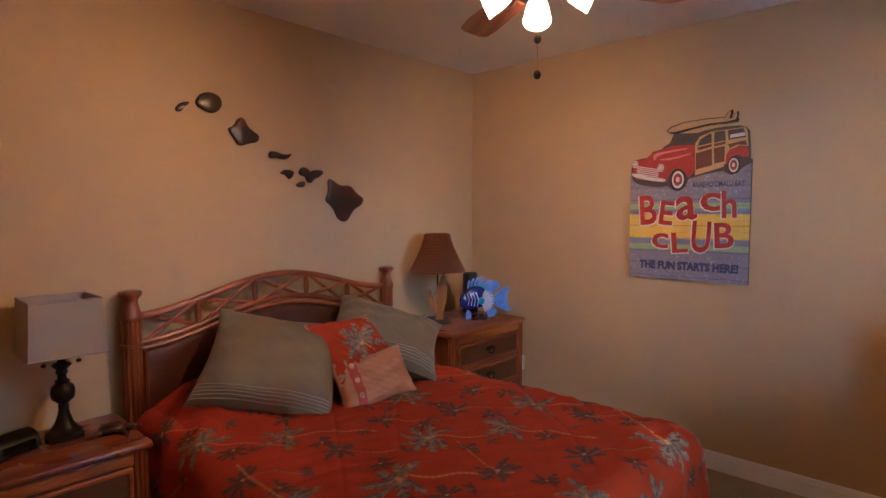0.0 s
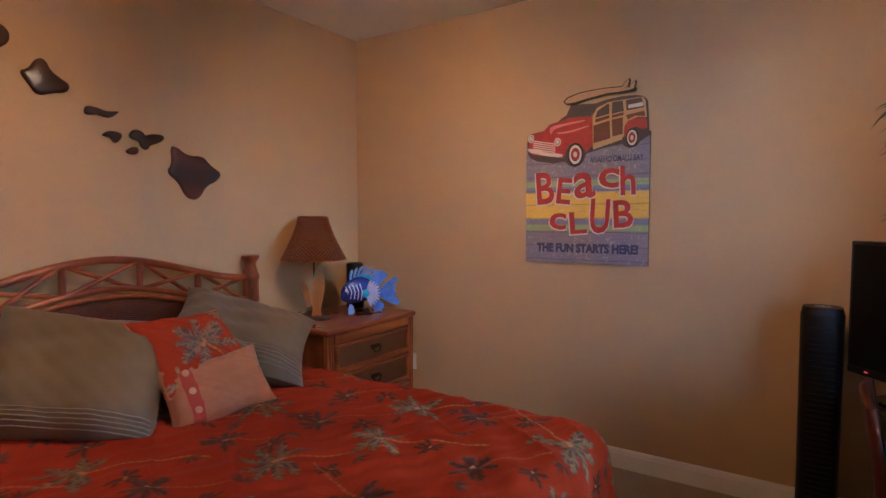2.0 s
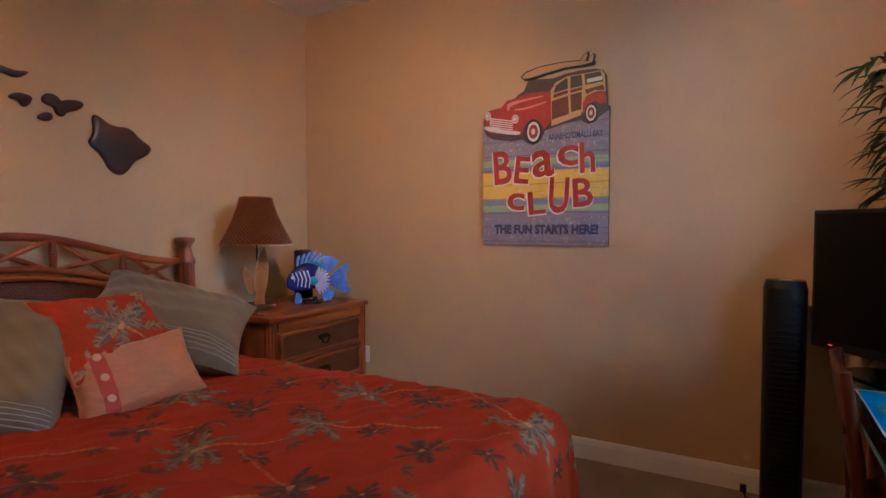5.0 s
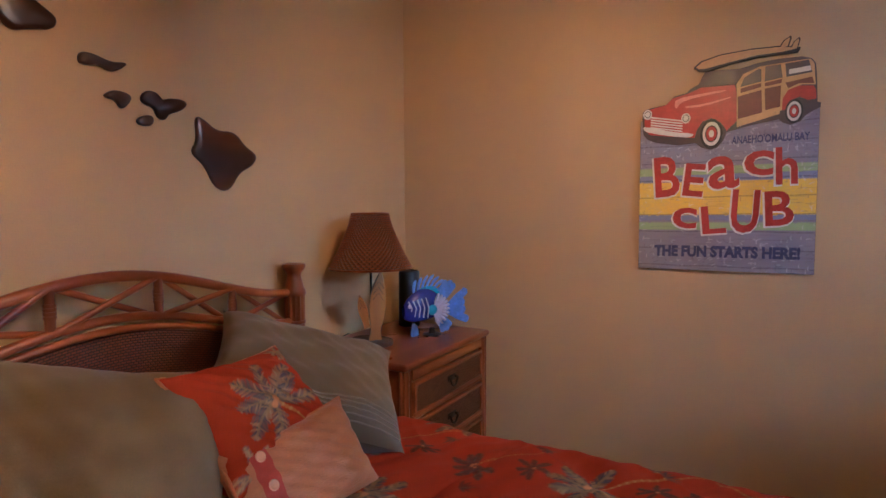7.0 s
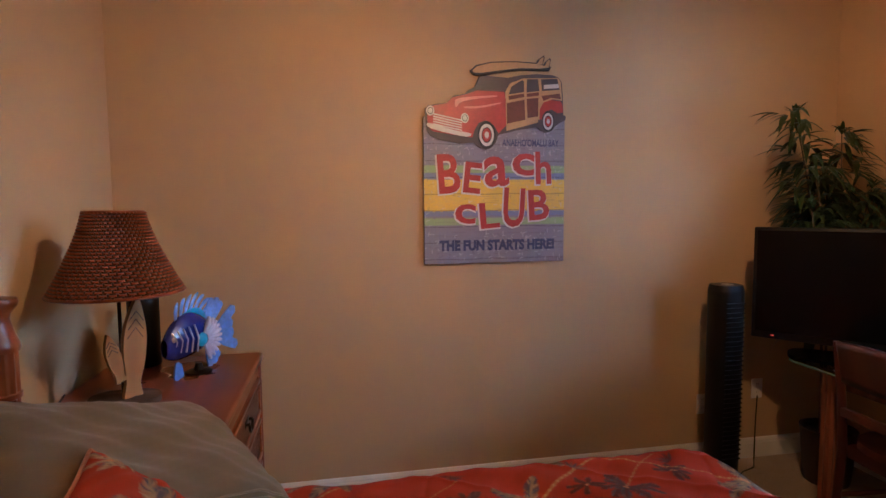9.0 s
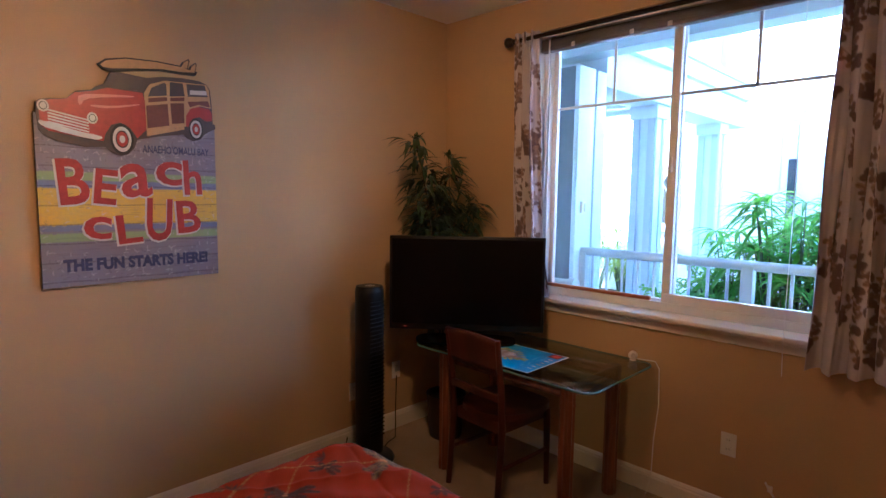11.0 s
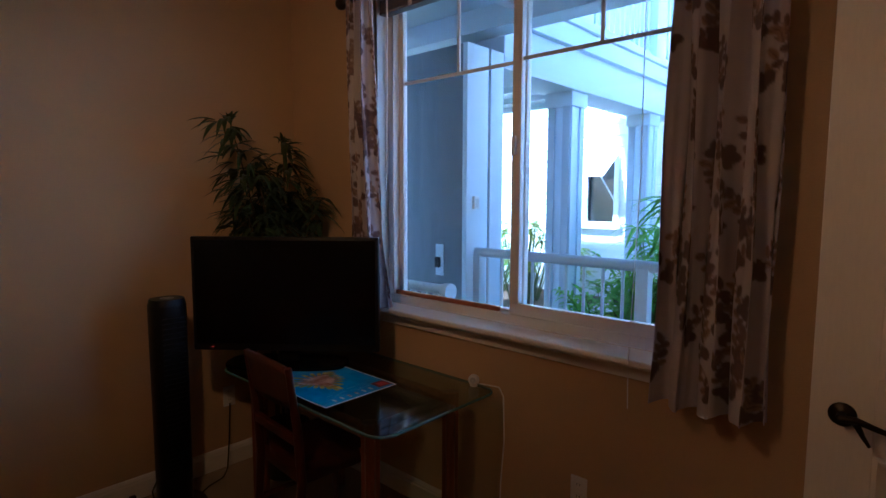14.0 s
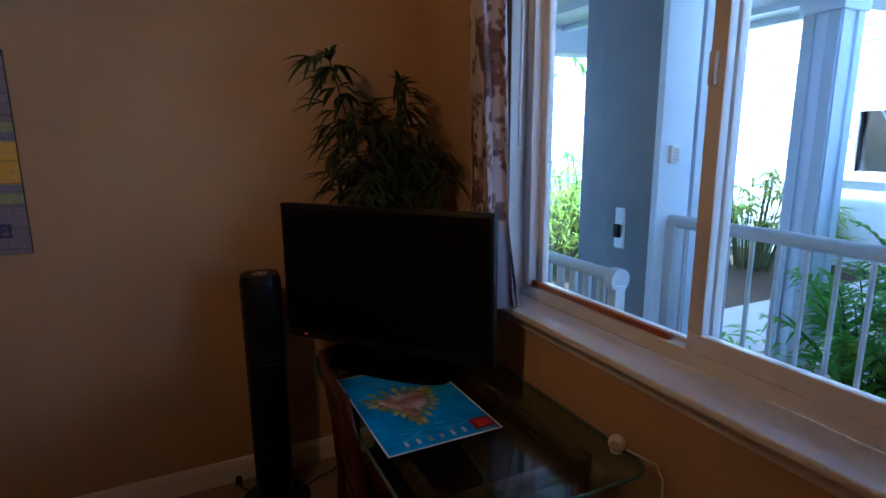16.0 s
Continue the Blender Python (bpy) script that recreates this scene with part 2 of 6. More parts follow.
def lathe(bm, prof, seg=24, at=(0, 0, 0), flute=0, depth=0.0, cap=True):
    """Turned work: (radius, height) pairs round the upright axis; flute: reeds round it."""
    rings = []
    for r, z in prof:
        ring = []
        for k in range(seg):
            a = 2 * math.pi * k / seg
            q = r * (1 - depth * (0.5 + 0.5 * math.cos(flute * a))) if flute else r
            ring.append(bm.verts.new((at[0] + q * math.cos(a), at[1] + q * math.sin(a), at[2] + z)))
        rings.append(ring)
    for a, b in zip(rings, rings[1:]):
        for k in range(seg):
            bm.faces.new((a[k], a[(k + 1) % seg], b[(k + 1) % seg], b[k]))
    if cap:
        bm.faces.new(rings[0][::-1]), bm.faces.new(rings[-1])
    return bm


def sheet(bm, nu, nv, f, uv=True, color=None):
    """A grid over u, v in 0..1 through f(u, v); keeps u, v, and color(u, v) as the print."""
    vs = [[bm.verts.new(f(i / nu, j / nv)) for j in range(nv + 1)] for i in range(nu + 1)]
    lay = bm.loops.layers.uv.verify() if uv else None
    col = bm.verts.layers.float_color.new("print") if color else None
    if col:
        for i in range(nu + 1):
            for j in range(nv + 1):
                vs[i][j][col] = (*color(i / nu, j / nv), 1)
    for i in range(nu):
        for j in range(nv):
            fa = bm.faces.new((vs[i][j], vs[i + 1][j], vs[i + 1][j + 1], vs[i][j + 1]))
            if lay:
                for lp, (a, b) in zip(fa.loops, ((i, j), (i + 1, j), (i + 1, j + 1), (i, j + 1))):
                    lp[lay].uv = (a / nu, b / nv)
    return bm


def prism(bm, pts, to3, depth):
    """A flat outline given in a plane, made depth thick. to3(a, b, d) places it."""
    lo, hi = [bm.verts.new(to3(a, b, 0)) for a, b in pts], [bm.verts.new(to3(a, b, depth)) for a, b in pts]
    bm.faces.new(lo[::-1]), bm.faces.new(hi)
    for i in range(len(pts)):
        j = (i + 1) % len(pts)
        bm.faces.new((lo[i], lo[j], hi[j], hi[i]))
    return bm


def rounded(pts, steps=4):
    """Chaikin's corner cutting: a soft closed outline through few corners."""
    for _ in range(steps):
        pts = [q for i in range(len(pts)) for q in (tuple(0.75 * a + 0.25 * b for a, b in zip(pts[i], pts[(i + 1) % len(pts)])), tuple(0.25 * a + 0.75 * b for a, b in zip(pts[i], pts[(i + 1) % len(pts)])))]
    return pts


def clamp(x, a=0.0, b=1.0):
    return max(a, min(b, x))


def lerp3(a, b, t):
    return tuple(p + (q - p) * t for p, q in zip(a, b))

class Canvas:
    """A printed pattern, painted stroke by stroke in metres, read back as a mesh's colour layer."""

    def __init__(self, w, h, step, ground):
        self.w, self.h = w, h
        self.nx, self.ny = max(2, int(w / step)), max(2, int(h / step))
        self.px = np.empty((self.nx + 1, self.ny + 1, 3))
        self.px[:] = ground
        self.sx, self.sy = w / self.nx, h / self.ny

    def dab(self, x, y, r, color, a=1.0):
        i0, i1 = int((x - r) / self.sx) - 1, int((x + r) / self.sx) + 2
        j0, j1 = int((y - r) / self.sy) - 1, int((y + r) / self.sy) + 2
        i0, j0, i1, j1 = max(0, i0), max(0, j0), min(self.nx + 1, i1), min(self.ny + 1, j1)
        if i0 >= i1 or j0 >= j1:
            return
        gx, gy = np.arange(i0, i1)[:, None] * self.sx - x, np.arange(j0, j1)[None] * self.sy - y
        k = np.clip((r - np.hypot(gx, gy)) / self.sx + 0.5, 0, 1)[..., None] * a
        self.px[i0:i1, j0:j1] = self.px[i0:i1, j0:j1] * (1 - k) + np.array(color) * k

    def stroke(self, p, q, r0, r1, color, bend=0.0, a=1.0):
        d = (q[0] - p[0], q[1] - p[1])
        n = max(2, int(math.hypot(*d) / (self.sx * 0.9)))
        for k in range(n + 1):
            t = k / n
            o = bend * math.sin(math.pi * t)
            self.dab(p[0] + d[0] * t - d[1] * o, p[1] + d[1] * t + d[0] * o, r0 + (r1 - r0) * t, color, a)

    def leaf(self, p, ang, length, width, color, vein=None, a=1.0):
        n = max(3, int(length / (self.sx * 0.8)))
        for k in range(n + 1):
            t = k / n
            self.dab(p[0] + math.cos(ang) * length * t, p[1] + math.sin(ang) * length * t, width * math.sin(math.pi * min(1, t * 0.92 + 0.08)) ** 0.8 + 1e-4, color, a)
        if vein:
            self.stroke(p, (p[0] + math.cos(ang) * length * 0.9, p[1] + math.sin(ang) * length * 0.9), self.sx * 0.5, self.sx * 0.4, vein)

    def frond(self, p, ang, length, width, colors, rng, droop=0.35):
        """A feathered palm leaf: a bowed rib with leaflets on both sides."""
        x, y, a = p[0], p[1], ang
        n = max(6, int(length / 0.006))
        turn = droop * rng.choice((-1, 1)) / n
        for k in range(n):
            t = k / n
            x, y, a = x + math.cos(a) * length / n, y + math.sin(a) * length / n, a + turn * (0.4 + 1.6 * t)
            w = width * math.sin(math.pi * min(1, 0.12 + 0.88 * t)) ** 0.7 * (0.8 + 0.4 * rng.random())
            for s in (-1, 1):
                b = a + s * 0.85
                c = colors[rng.randrange(len(colors))]
                self.stroke((x, y), (x + math.cos(b) * w, y + math.sin(b) * w), self.sx * 0.75, self.sx * 0.45, c)
            self.dab(x, y, self.sx * 0.8, colors[0])

    def palm(self, x, y, size, rng, trunk=True, ang=None, colors=None):
        colors = colors or [(0.40, 0.27, 0.12), (0.20, 0.16, 0.11), (0.46, 0.33, 0.17), (0.14, 0.15, 0.14), (0.30, 0.16, 0.06)]
        ang = rng.uniform(0, 6.28) if ang is None else ang
        if trunk:
            q = (x + math.cos(ang) * size * 2.9, y + math.sin(ang) * size * 2.9)
            n = int(size * 2.9 / 0.012)
            for k in range(n):
                t = k / n
                px, py = x + (q[0] - x) * t, y + (q[1] - y) * t
                o = 0.10 * size * math.sin(math.pi * t)
                self.dab(px - math.sin(ang) * o, py + math.cos(ang) * o, 0.0055 * size / 0.15, (0.42, 0.16, 0.03) if k % 2 else (0.48, 0.26, 0.06))
        m = rng.choice((7, 8))
        for k in range(m):
            self.frond((x, y), ang + math.pi + (k - (m - 1) / 2) * 5.4 / m + rng.uniform(-0.2, 0.2), size * rng.uniform(0.7, 1.1), size * 0.17, colors, rng)
        for k in range(4):
            self.dab(x + rng.uniform(-1, 1) * size * 0.1, y + rng.uniform(-1, 1) * size * 0.1, size * 0.05, (0.55, 0.24, 0.08))

    def sprig(self, x, y, size, rng):
        ang = rng.uniform(0, 6.28)
        for k in range(7):
            a = ang + (k - 3) * 0.42
            self.leaf((x, y), a, size * rng.uniform(0.7, 1.0), size * 0.08, rng.choice(((0.14, 0.03, 0.018), (0.20, 0.07, 0.03), (0.11, 0.06, 0.045))))


def printed_mesh(name, canvas, f, material, parent=None, label="", thick=0.0):
    """A sheet through f(u, v) that carries the canvas's print; f takes and gives numpy arrays."""
    nu, nv = canvas.nx, canvas.ny
    u, v = np.meshgrid(np.linspace(0, 1, nu + 1), np.linspace(0, 1, nv + 1), indexing="ij")
    co = np.stack(f(u, v), -1).reshape(-1, 3)
    idx = np.arange((nu + 1) * (nv + 1)).reshape(nu + 1, nv + 1)
    q = np.stack([idx[:-1, :-1], idx[1:, :-1], idx[1:, 1:], idx[:-1, 1:]], -1).reshape(-1, 4)
    me = bpy.data.meshes.new(name)
    me.vertices.add(len(co)), me.loops.add(q.size), me.polygons.add(len(q))
    me.vertices.foreach_set("co", co.ravel())
    me.loops.foreach_set("vertex_index", q.ravel())
    me.polygons.foreach_set("loop_start", np.arange(0, q.size, 4))
    me.polygons.foreach_set("loop_total", np.full(len(q), 4))
    me.polygons.foreach_set("use_smooth", np.ones(len(q), bool))
    me.update(calc_edges=True)
    layer = me.color_attributes.new("print", "FLOAT_COLOR", "POINT")
    layer.data.foreach_set("color", np.concatenate([canvas.px.reshape(-1, 3), np.ones((len(co), 1))], 1).ravel())
    me.materials.append(material)
    ob = new(name, me)
    if thick:
        so = ob.modifiers.new("thickness", "SOLIDIFY")
        so.thickness, so.offset = thick, -1
    if parent:
        ob.parent = parent
    if label:
        ob["label"] = label
    return ob

# ---- the room ----
W, E_, N, S, H = -2.6, 1.155, 3.5, -0.09, 2.74
WY0, WY1, WZ0, WZ1 = 1.12, 2.735, 0.945, 2.54
DX0, DX1, DH = 0.06, 1.08, 2.45

floor = setting("floor", box((W - 0.12, S - 1.75, -0.12), (E_ + 0.18, N + 0.12, 0.0)), CARPET, "tan cut-pile carpet covering the bedroom floor", "carpet")
setting("ceiling", box((W - 0.12, S - 1.75, H), (E_ + 0.18, N + 0.12, H + 0.12)), CEIL, "white painted ceiling with a fine sprayed texture", "ceiling")
setting("wall_west", box((W - 0.12, S - 0.12, 0), (W, N + 0.12, H)), WALL, "tan painted wall behind the bed", "wall")
setting("wall_north", box((W, N, 0), (E_, N + 0.12, H)), WALL, "tan painted wall with the hanging sign", "wall")
b = B()
bx(b, (E_, S - 0.12, 0), (E_ + 0.18, WY0, H))
bx(b, (E_, WY1, 0), (E_ + 0.18, N + 0.12, H))
bx(b, (E_, WY0, 0), (E_ + 0.18, WY1, WZ0))
bx(b, (E_, WY0, WZ1), (E_ + 0.18, WY1, H))
setting("wall_east", b, WALL, "tan painted outer wall with the window opening", "wall")
b = B()
bx(b, (W, S - 0.12, 0), (DX0, S, H))
bx(b, (DX1 + 0.02, S - 0.12, 0), (E_, S, H))
bx(b, (DX0, S - 0.12, DH), (DX1 + 0.02, S, H))
setting("wall_south", b, WALL, "tan painted wall with the doorway", "wall")
b = B()
bx(b, (-0.6, S - 1.75, 0), (E_ + 0.18, S - 1.63, H))
bx(b, (-0.72, S - 1.63, 0), (-0.6, S - 0.12, H))
bx(b, (E_ + 0.06, S - 1.63, 0), (E_ + 0.18, S - 0.12, H))
setting("wall_hall", b, WALL, "tan painted walls of the hallway outside the door", "wall")


def baseboard(a, c, nrm):
    """A profiled skirting from a to c, standing out along nrm."""
    b = B()
    d = Vector((c[0] - a[0], c[1] - a[1], 0))
    n3 = Vector((*nrm, 0))
    prof = [(0, 0), (0.016, 0), (0.016, 0.082), (0.012, 0.09), (0.012, 0.096), (0.006, 0.108), (0, 0.112)]
    ends = [[b.verts.new(Vector((*p, 0)) + n3 * o + Vector((0, 0, z))) for o, z in prof] for p in (a, c)]
    for i in range(len(prof)):
        j = (i + 1) % len(prof)
        b.faces.new((ends[0][i], ends[0][j], ends[1][j], ends[1][i]))
    b.faces.new(ends[0]), b.faces.new(ends[1][::-1])
    return setting("baseboard", b, TRIM, "white painted wooden baseboard along the wall", "baseboard")


baseboard((W, S), (W, N), (1, 0))
baseboard((W + 0.016, N), (E_ - 0.016, N), (0, -1))
baseboard((E_, S), (E_, N), (-1, 0))
baseboard((W + 0.016, S), (DX0 - 0.085, S), (0, 1))

# door casing and jamb
b = B()
bx(b, (DX0 - 0.085, S, 0), (DX0 - 0.012, S + 0.016, DH + 0.073), 0.004)
bx(b, (DX1 + 0.032, S, 0), (E_ - 0.018, S + 0.016, DH + 0.073), 0.002)
bx(b, (DX0 - 0.012, S, DH), (DX1 + 0.032, S + 0.016, DH + 0.073), 0.004)
bx(b, (DX0 - 0.085, S - 0.136, 0), (DX0 - 0.012, S - 0.12, DH + 0.073), 0.004)
bx(b, (DX1 + 0.032, S - 0.136, 0), (DX1 + 0.105, S - 0.12, DH + 0.073), 0.004)
bx(b, (DX0 - 0.012, S - 0.136, DH), (DX1 + 0.032, S - 0.12, DH + 0.073), 0.004)
bx(b, (DX0 - 0.002, S - 0.12, 0), (DX0 + 0.016, S, DH))
bx(b, (DX1 + 0.004, S - 0.12, 0), (DX1 + 0.022, S, DH))
bx(b, (DX0 + 0.016, S - 0.12, DH - 0.018), (DX1 + 0.004, S, DH))
bx(b, (DX1 - 0.008, S - 0.075, 0), (DX1 + 0.004, S - 0.04, DH - 0.018), 0.002)
bx(b, (DX0 + 0.016, S - 0.075, 0), (DX0 + 0.028, S - 0.04, DH - 0.018), 0.002)
setting("trim", b, TRIM, "white painted door casing and jamb", "door frame", True)

# the open door leaf, folded back towards the window wall
door = tagged(thing("door_1", "white panelled door with beadboard panels, standing open", "door", (1.08, S + 0.008, 0.012)), kind="structure")
DW, DT = 0.905, 0.036


def door_leaf():
    b = B()
    st = 0.145
    x0, x1 = 0.0, DT
    bx(b, (x0, 0, 0), (x1, st, 2.42), 0.002, 1)
    bx(b, (x0, DW - st, 0), (x1, DW, 2.42), 0.002, 1)
    for z0, z1 in ((0, 0.24), (0.835, 1.035), (2.27, 2.42)):
        bx(b, (x0, st, z0), (x1, DW - st, z1))
    for z0, z1 in ((0.24, 0.835), (1.035, 2.27)):
        bx(b, (x0 + 0.012, st, z0), (x1 - 0.012, DW - st, z1))
    return b


leaf = part("leaf", door_leaf(), DOORP, door, "", False)
for z0, z1 in ((0.24, 0.835), (1.035, 2.27)):
    b = B()
    y0, y1 = 0.145, DW - 0.145
    # sloping sticking round the panel
    for (ya, za, yb, zb, iy, iz) in ((y0, z0, y1, z0, 0, 1), (y0, z1, y1, z1, 0, -1), (y0, z0, y0, z1, 1, 0), (y1, z0, y1, z1, -1, 0)):
        w = 0.034
        pa, pb = Vector((0, ya, za)), Vector((0, yb, zb))
        inn = Vector((0, iy, iz)) * w
        cut = Vector((0, (yb - ya), (zb - za))).normalized() * w
        q = [pa + Vector((0.001, 0, 0)), pb + Vector((0.001, 0, 0)), pb + inn - cut + Vector((0.0115, 0, 0)), pa + inn + cut + Vector((0.0115, 0, 0))]
        h = [pa + inn * 0.35 + cut * 0.35 + Vector((-0.003, 0, 0)), pb + inn * 0.35 - cut * 0.35 + Vector((-0.003, 0, 0))]
        v = [b.verts.new(p) for p in (q[0], q[1], h[1], h[0], q[2], q[3])]
        b.faces.new((v[0], v[1], v[2], v[3])), b.faces.new((v[3], v[2], v[4], v[5]))
    part("moulding", b, DOORP, door, "", False)
    # beadboard strips with grooves between
    n = 7
    ww = (y1 - y0 - 0.07) / n
    for k in range(n):
        part("panel_board", box((0.0065, y0 + 0.035 + k * ww + 0.0025, z0 + 0.035), (0.0125, y0 + 0.035 + (k + 1) * ww - 0.0025, z1 - 0.035), 0.002, 1), DOORP, door, "", False)
# lever handle
b = B()
lathe(b, [(0.0, 0), (0.031, 0), (0.033, 0.004), (0.028, 0.009), (0.02, 0.011), (0.012, 0.016), (0.011, 0.045), (0, 0.046)], 24)
bmesh.ops.transform(b, matrix=pose(0, DW - 0.075, 0.930, 0, -90, 0), verts=b.verts[:])
hd = part("door_handle", b, BRONZE, door, "dark bronze lever handle with a round rose")
b = B()
tube(b, [(-0.045, DW - 0.075, 0.930), (-0.05, DW - 0.11, 0.936), (-0.05, DW - 0.145, 0.926), (-0.047, DW - 0.178, 0.917), (-0.044, DW - 0.195, 0.924)], [0.010, 0.009, 0.008, 0.007, 0.005], 10)
part("lever", b, BRONZE, hd)
b = B()
tube(b, [(-0.052, DW - 0.11, 0.927), (-0.05, DW - 0.125, 0.897), (-0.045, DW - 0.14, 0.872)], [0.009, 0.006, 0.004], 8)
part("cord_tag", b, BRONZE, hd)
for hz in (0.37, 0.99, 1.61, 2.23):
    part("hinge", box((0.004, -0.006, hz - 0.045), (0.034, -0.001, hz + 0.045), 0.001, 1), BRONZE, door, "dark bronze butt hinge")
    part("hinge", box((0.0005, -0.046, hz - 0.045), (0.0045, -0.010, hz + 0.045), 0.0005, 1), BRONZE, door, "dark bronze butt hinge")

# ---- window ----
FX = 1.225
win = tagged(thing("window_1", "white vinyl sliding window with upper grid bars, closed", "window", (0, 0, 0)), kind="structure")
MY = 1.925
b = B()
bx(b, (FX, WY0, WZ0 + 0.025), (FX + 0.075, WY1, WZ0 + 0.07), 0.003)
bx(b, (FX, WY0, WZ1 - 0.05), (FX + 0.075, WY1, WZ1), 0.003)
bx(b, (FX, WY1 - 0.045, WZ0 + 0.07), (FX + 0.075, WY1, WZ1 - 0.05), 0.003)
bx(b, (FX, WY0, WZ0 + 0.07), (FX + 0.075, WY0 + 0.045, WZ1 - 0.05), 0.003)
wf = part("window_frame", b, VINYL, win)


def sash(y0, y1, x, name, rail=0.035, bot=0.035):
    z0, z1 = WZ0 + 0.07, WZ1 - 0.05
    b = B()
    bx(b, (x, y0, z0), (x + 0.03, y1, z0 + bot), 0.003)
    bx(b, (x, y0, z1 - rail), (x + 0.03, y1, z1), 0.003)
    bx(b, (x, y0, z0 + bot), (x + 0.03, y0 + rail, z1 - rail), 0.003)
    bx(b, (x, y1 - rail, z0 + bot), (x + 0.03, y1, z1 - rail), 0.003)
    s = part(name, b, VINYL, win)
    g = part("pane", box((x + 0.012, y0 + rail - 0.004, z0 + bot - 0.004), (x + 0.016, y1 - rail + 0.004, z1 - rail + 0.004)), PANE, s, "", False)
    g.visible_shadow = False
    zg = 2.095
    for k, (a, c) in enumerate((((y0 + rail, zg), (y1 - rail, zg)), (((y0 + y1) / 2, zg), ((y0 + y1) / 2, z1 - rail)))):
        part("grid_bar", box((x + 0.009, min(a[0], c[0]) - (0.008 if k else 0), min(a[1], c[1]) - (0 if k else 0.008)), (x + 0.0195, max(a[0], c[0]) + (0.008 if k else 0), max(a[1], c[1]) + (0 if k else 0.008)), 0.002, 1), VINYL, s, "", False)
    return s


PANE = glass("window_pane_glass", (0.97, 0.985, 0.98))
sash(WY0 + 0.045, MY + 0.03, FX + 0.004, "sliding_sash", 0.045, 0.05)
sash(MY - 0.02, WY1 - 0.045, FX + 0.040, "fixed_sash", 0.03, 0.012)
part("sash_latch", box((FX - 0.012, MY + 0.002, 1.70), (FX + 0.004, MY + 0.022, 1.78), 0.004), VINYL, win)
# stool and apron
b = B()
bx(b, (1.075, WY0 - 0.06, WZ0), (FX + 0.002, WY1 + 0.06, WZ0 + 0.026), 0.008, 3)
part("window_sill", b, TRIM, win, "white painted wooden stool")
b = B()
bx(b, (E_ - 0.03, WY0 - 0.035, WZ0 - 0.022), (E_, WY1 + 0.035, WZ0), 0.006)
bx(b, (E_ - 0.018, WY0 - 0.03, WZ0 - 0.062), (E_, WY1 + 0.03, WZ0 - 0.022), 0.005)
part("apron", b, TRIM, win, "white moulded apron")
# wooden stick laid in the slide track
part("security_bar", box((FX + 0.010, 2.02, WZ0 + 0.071), (FX + 0.03, WY1 - 0.05, WZ0 + 0.091), 0.002), wood("cedar_stick", (0.30, 0.09, 0.03), (0.5, 0.2, 0.07), 0.5, 8, "Y", 0.0), win, "reddish wooden stick in the track")
# reveal linings
b = B()
bx(b, (E_ + 0.001, WY1 - 0.004, WZ0 + 0.026), (FX, WY1 - 0.0005, WZ1))
bx(b, (E_ + 0.001, WY0 + 0.0005, WZ0 + 0.026), (FX, WY0 + 0.004, WZ1))
part("reveal", b, TRIM, win, "", False)

# ---- bed ----
BC, HX = 1.648, -2.52
bed = thing("bed", "queen bed with a carved rattan headboard, made up", "bed", (HX, BC, 0))
HB = 0.818


def arch(y, lo, hi):
    return lo + (hi - lo) * 0.5 * (1 + math.cos(math.pi * clamp(abs(y) / HB)))


def bed_post():
    b = B()
    lathe(b, [(0.046, 0), (0.046, 0.02), (0.044, 0.94)], 64, flute=12, depth=0.12)
    lathe(b, [(0.044, 0.94), (0.049, 0.943), (0.049, 0.955), (0.044, 0.958)], 32)
    lathe(b, [(0.0455, 0.958), (0.0455, 1.07)], 64, flute=12, depth=0.12)
    lathe(b, [(0.05, 1.07), (0.053, 1.08), (0.05, 1.095), (0.043, 1.11), (0.034, 1.145), (0.031, 1.16), (0.036, 1.175), (0.05, 1.192), (0.053, 1.203), (0.05, 1.212), (0.03, 1.217), (0, 1.218)], 32)
    return b


for s in (-1, 1):
    p = part("post", bed_post(), RATTANZ, bed, "reeded rattan post with a turned cap")
    p.location = (0, s * HB, 0)
ys = [-HB + 0.04 + (2 * HB - 0.08) * k / 40 for k in range(41)]
part("top_rail", tube(B(), [(0, y, arch(y, 1.085, 1.235)) for y in ys], 0.019, 12), RATTAN, bed)
part("middle_rail", tube(B(), [(0.006, y, arch(y, 0.955, 1.098)) for y in ys], 0.016, 12), RATTAN, bed)
part("lower_rail", tube(B(), [(0.012, y, arch(y, 0.925, 1.062)) for y in ys], 0.013, 10), RATTAN, bed)
vy = [-HB + 0.045, -0.495, -0.175, 0.165, 0.475, HB - 0.045]
for y in vy[1:-1]:
    za, zb = arch(y, 0.955, 1.098), arch(y, 1.085, 1.235)
    b = B()
    tube(b, [(0.003, y, za), (0.003, y, zb)], 0.0155, 10)
    for k in range(4):
        zz = (za + zb) / 2 - 0.018 + k * 0.012
        lathe(b, [(0.0175, -0.005), (0.0185, 0), (0.0175, 0.005)], 12, (0.003, y, zz))
    part("upright", b, RATTANZ, bed, "bound rattan upright")
for a, c in zip(vy, vy[1:]):
    for s in (0, 1):
        z0, z1 = (arch(a, 0.955, 1.098), arch(c, 1.085, 1.235)) if s else (arch(a, 1.085, 1.235), arch(c, 0.955, 1.098))
        x = 0.008 if s else -0.008
        part("cross_brace", tube(B(), [(x, a + 0.01, z0), (x, (a + c) / 2, (z0 + z1) / 2), (x, c - 0.01, z1)], 0.0115, 10), RATTAN, bed)
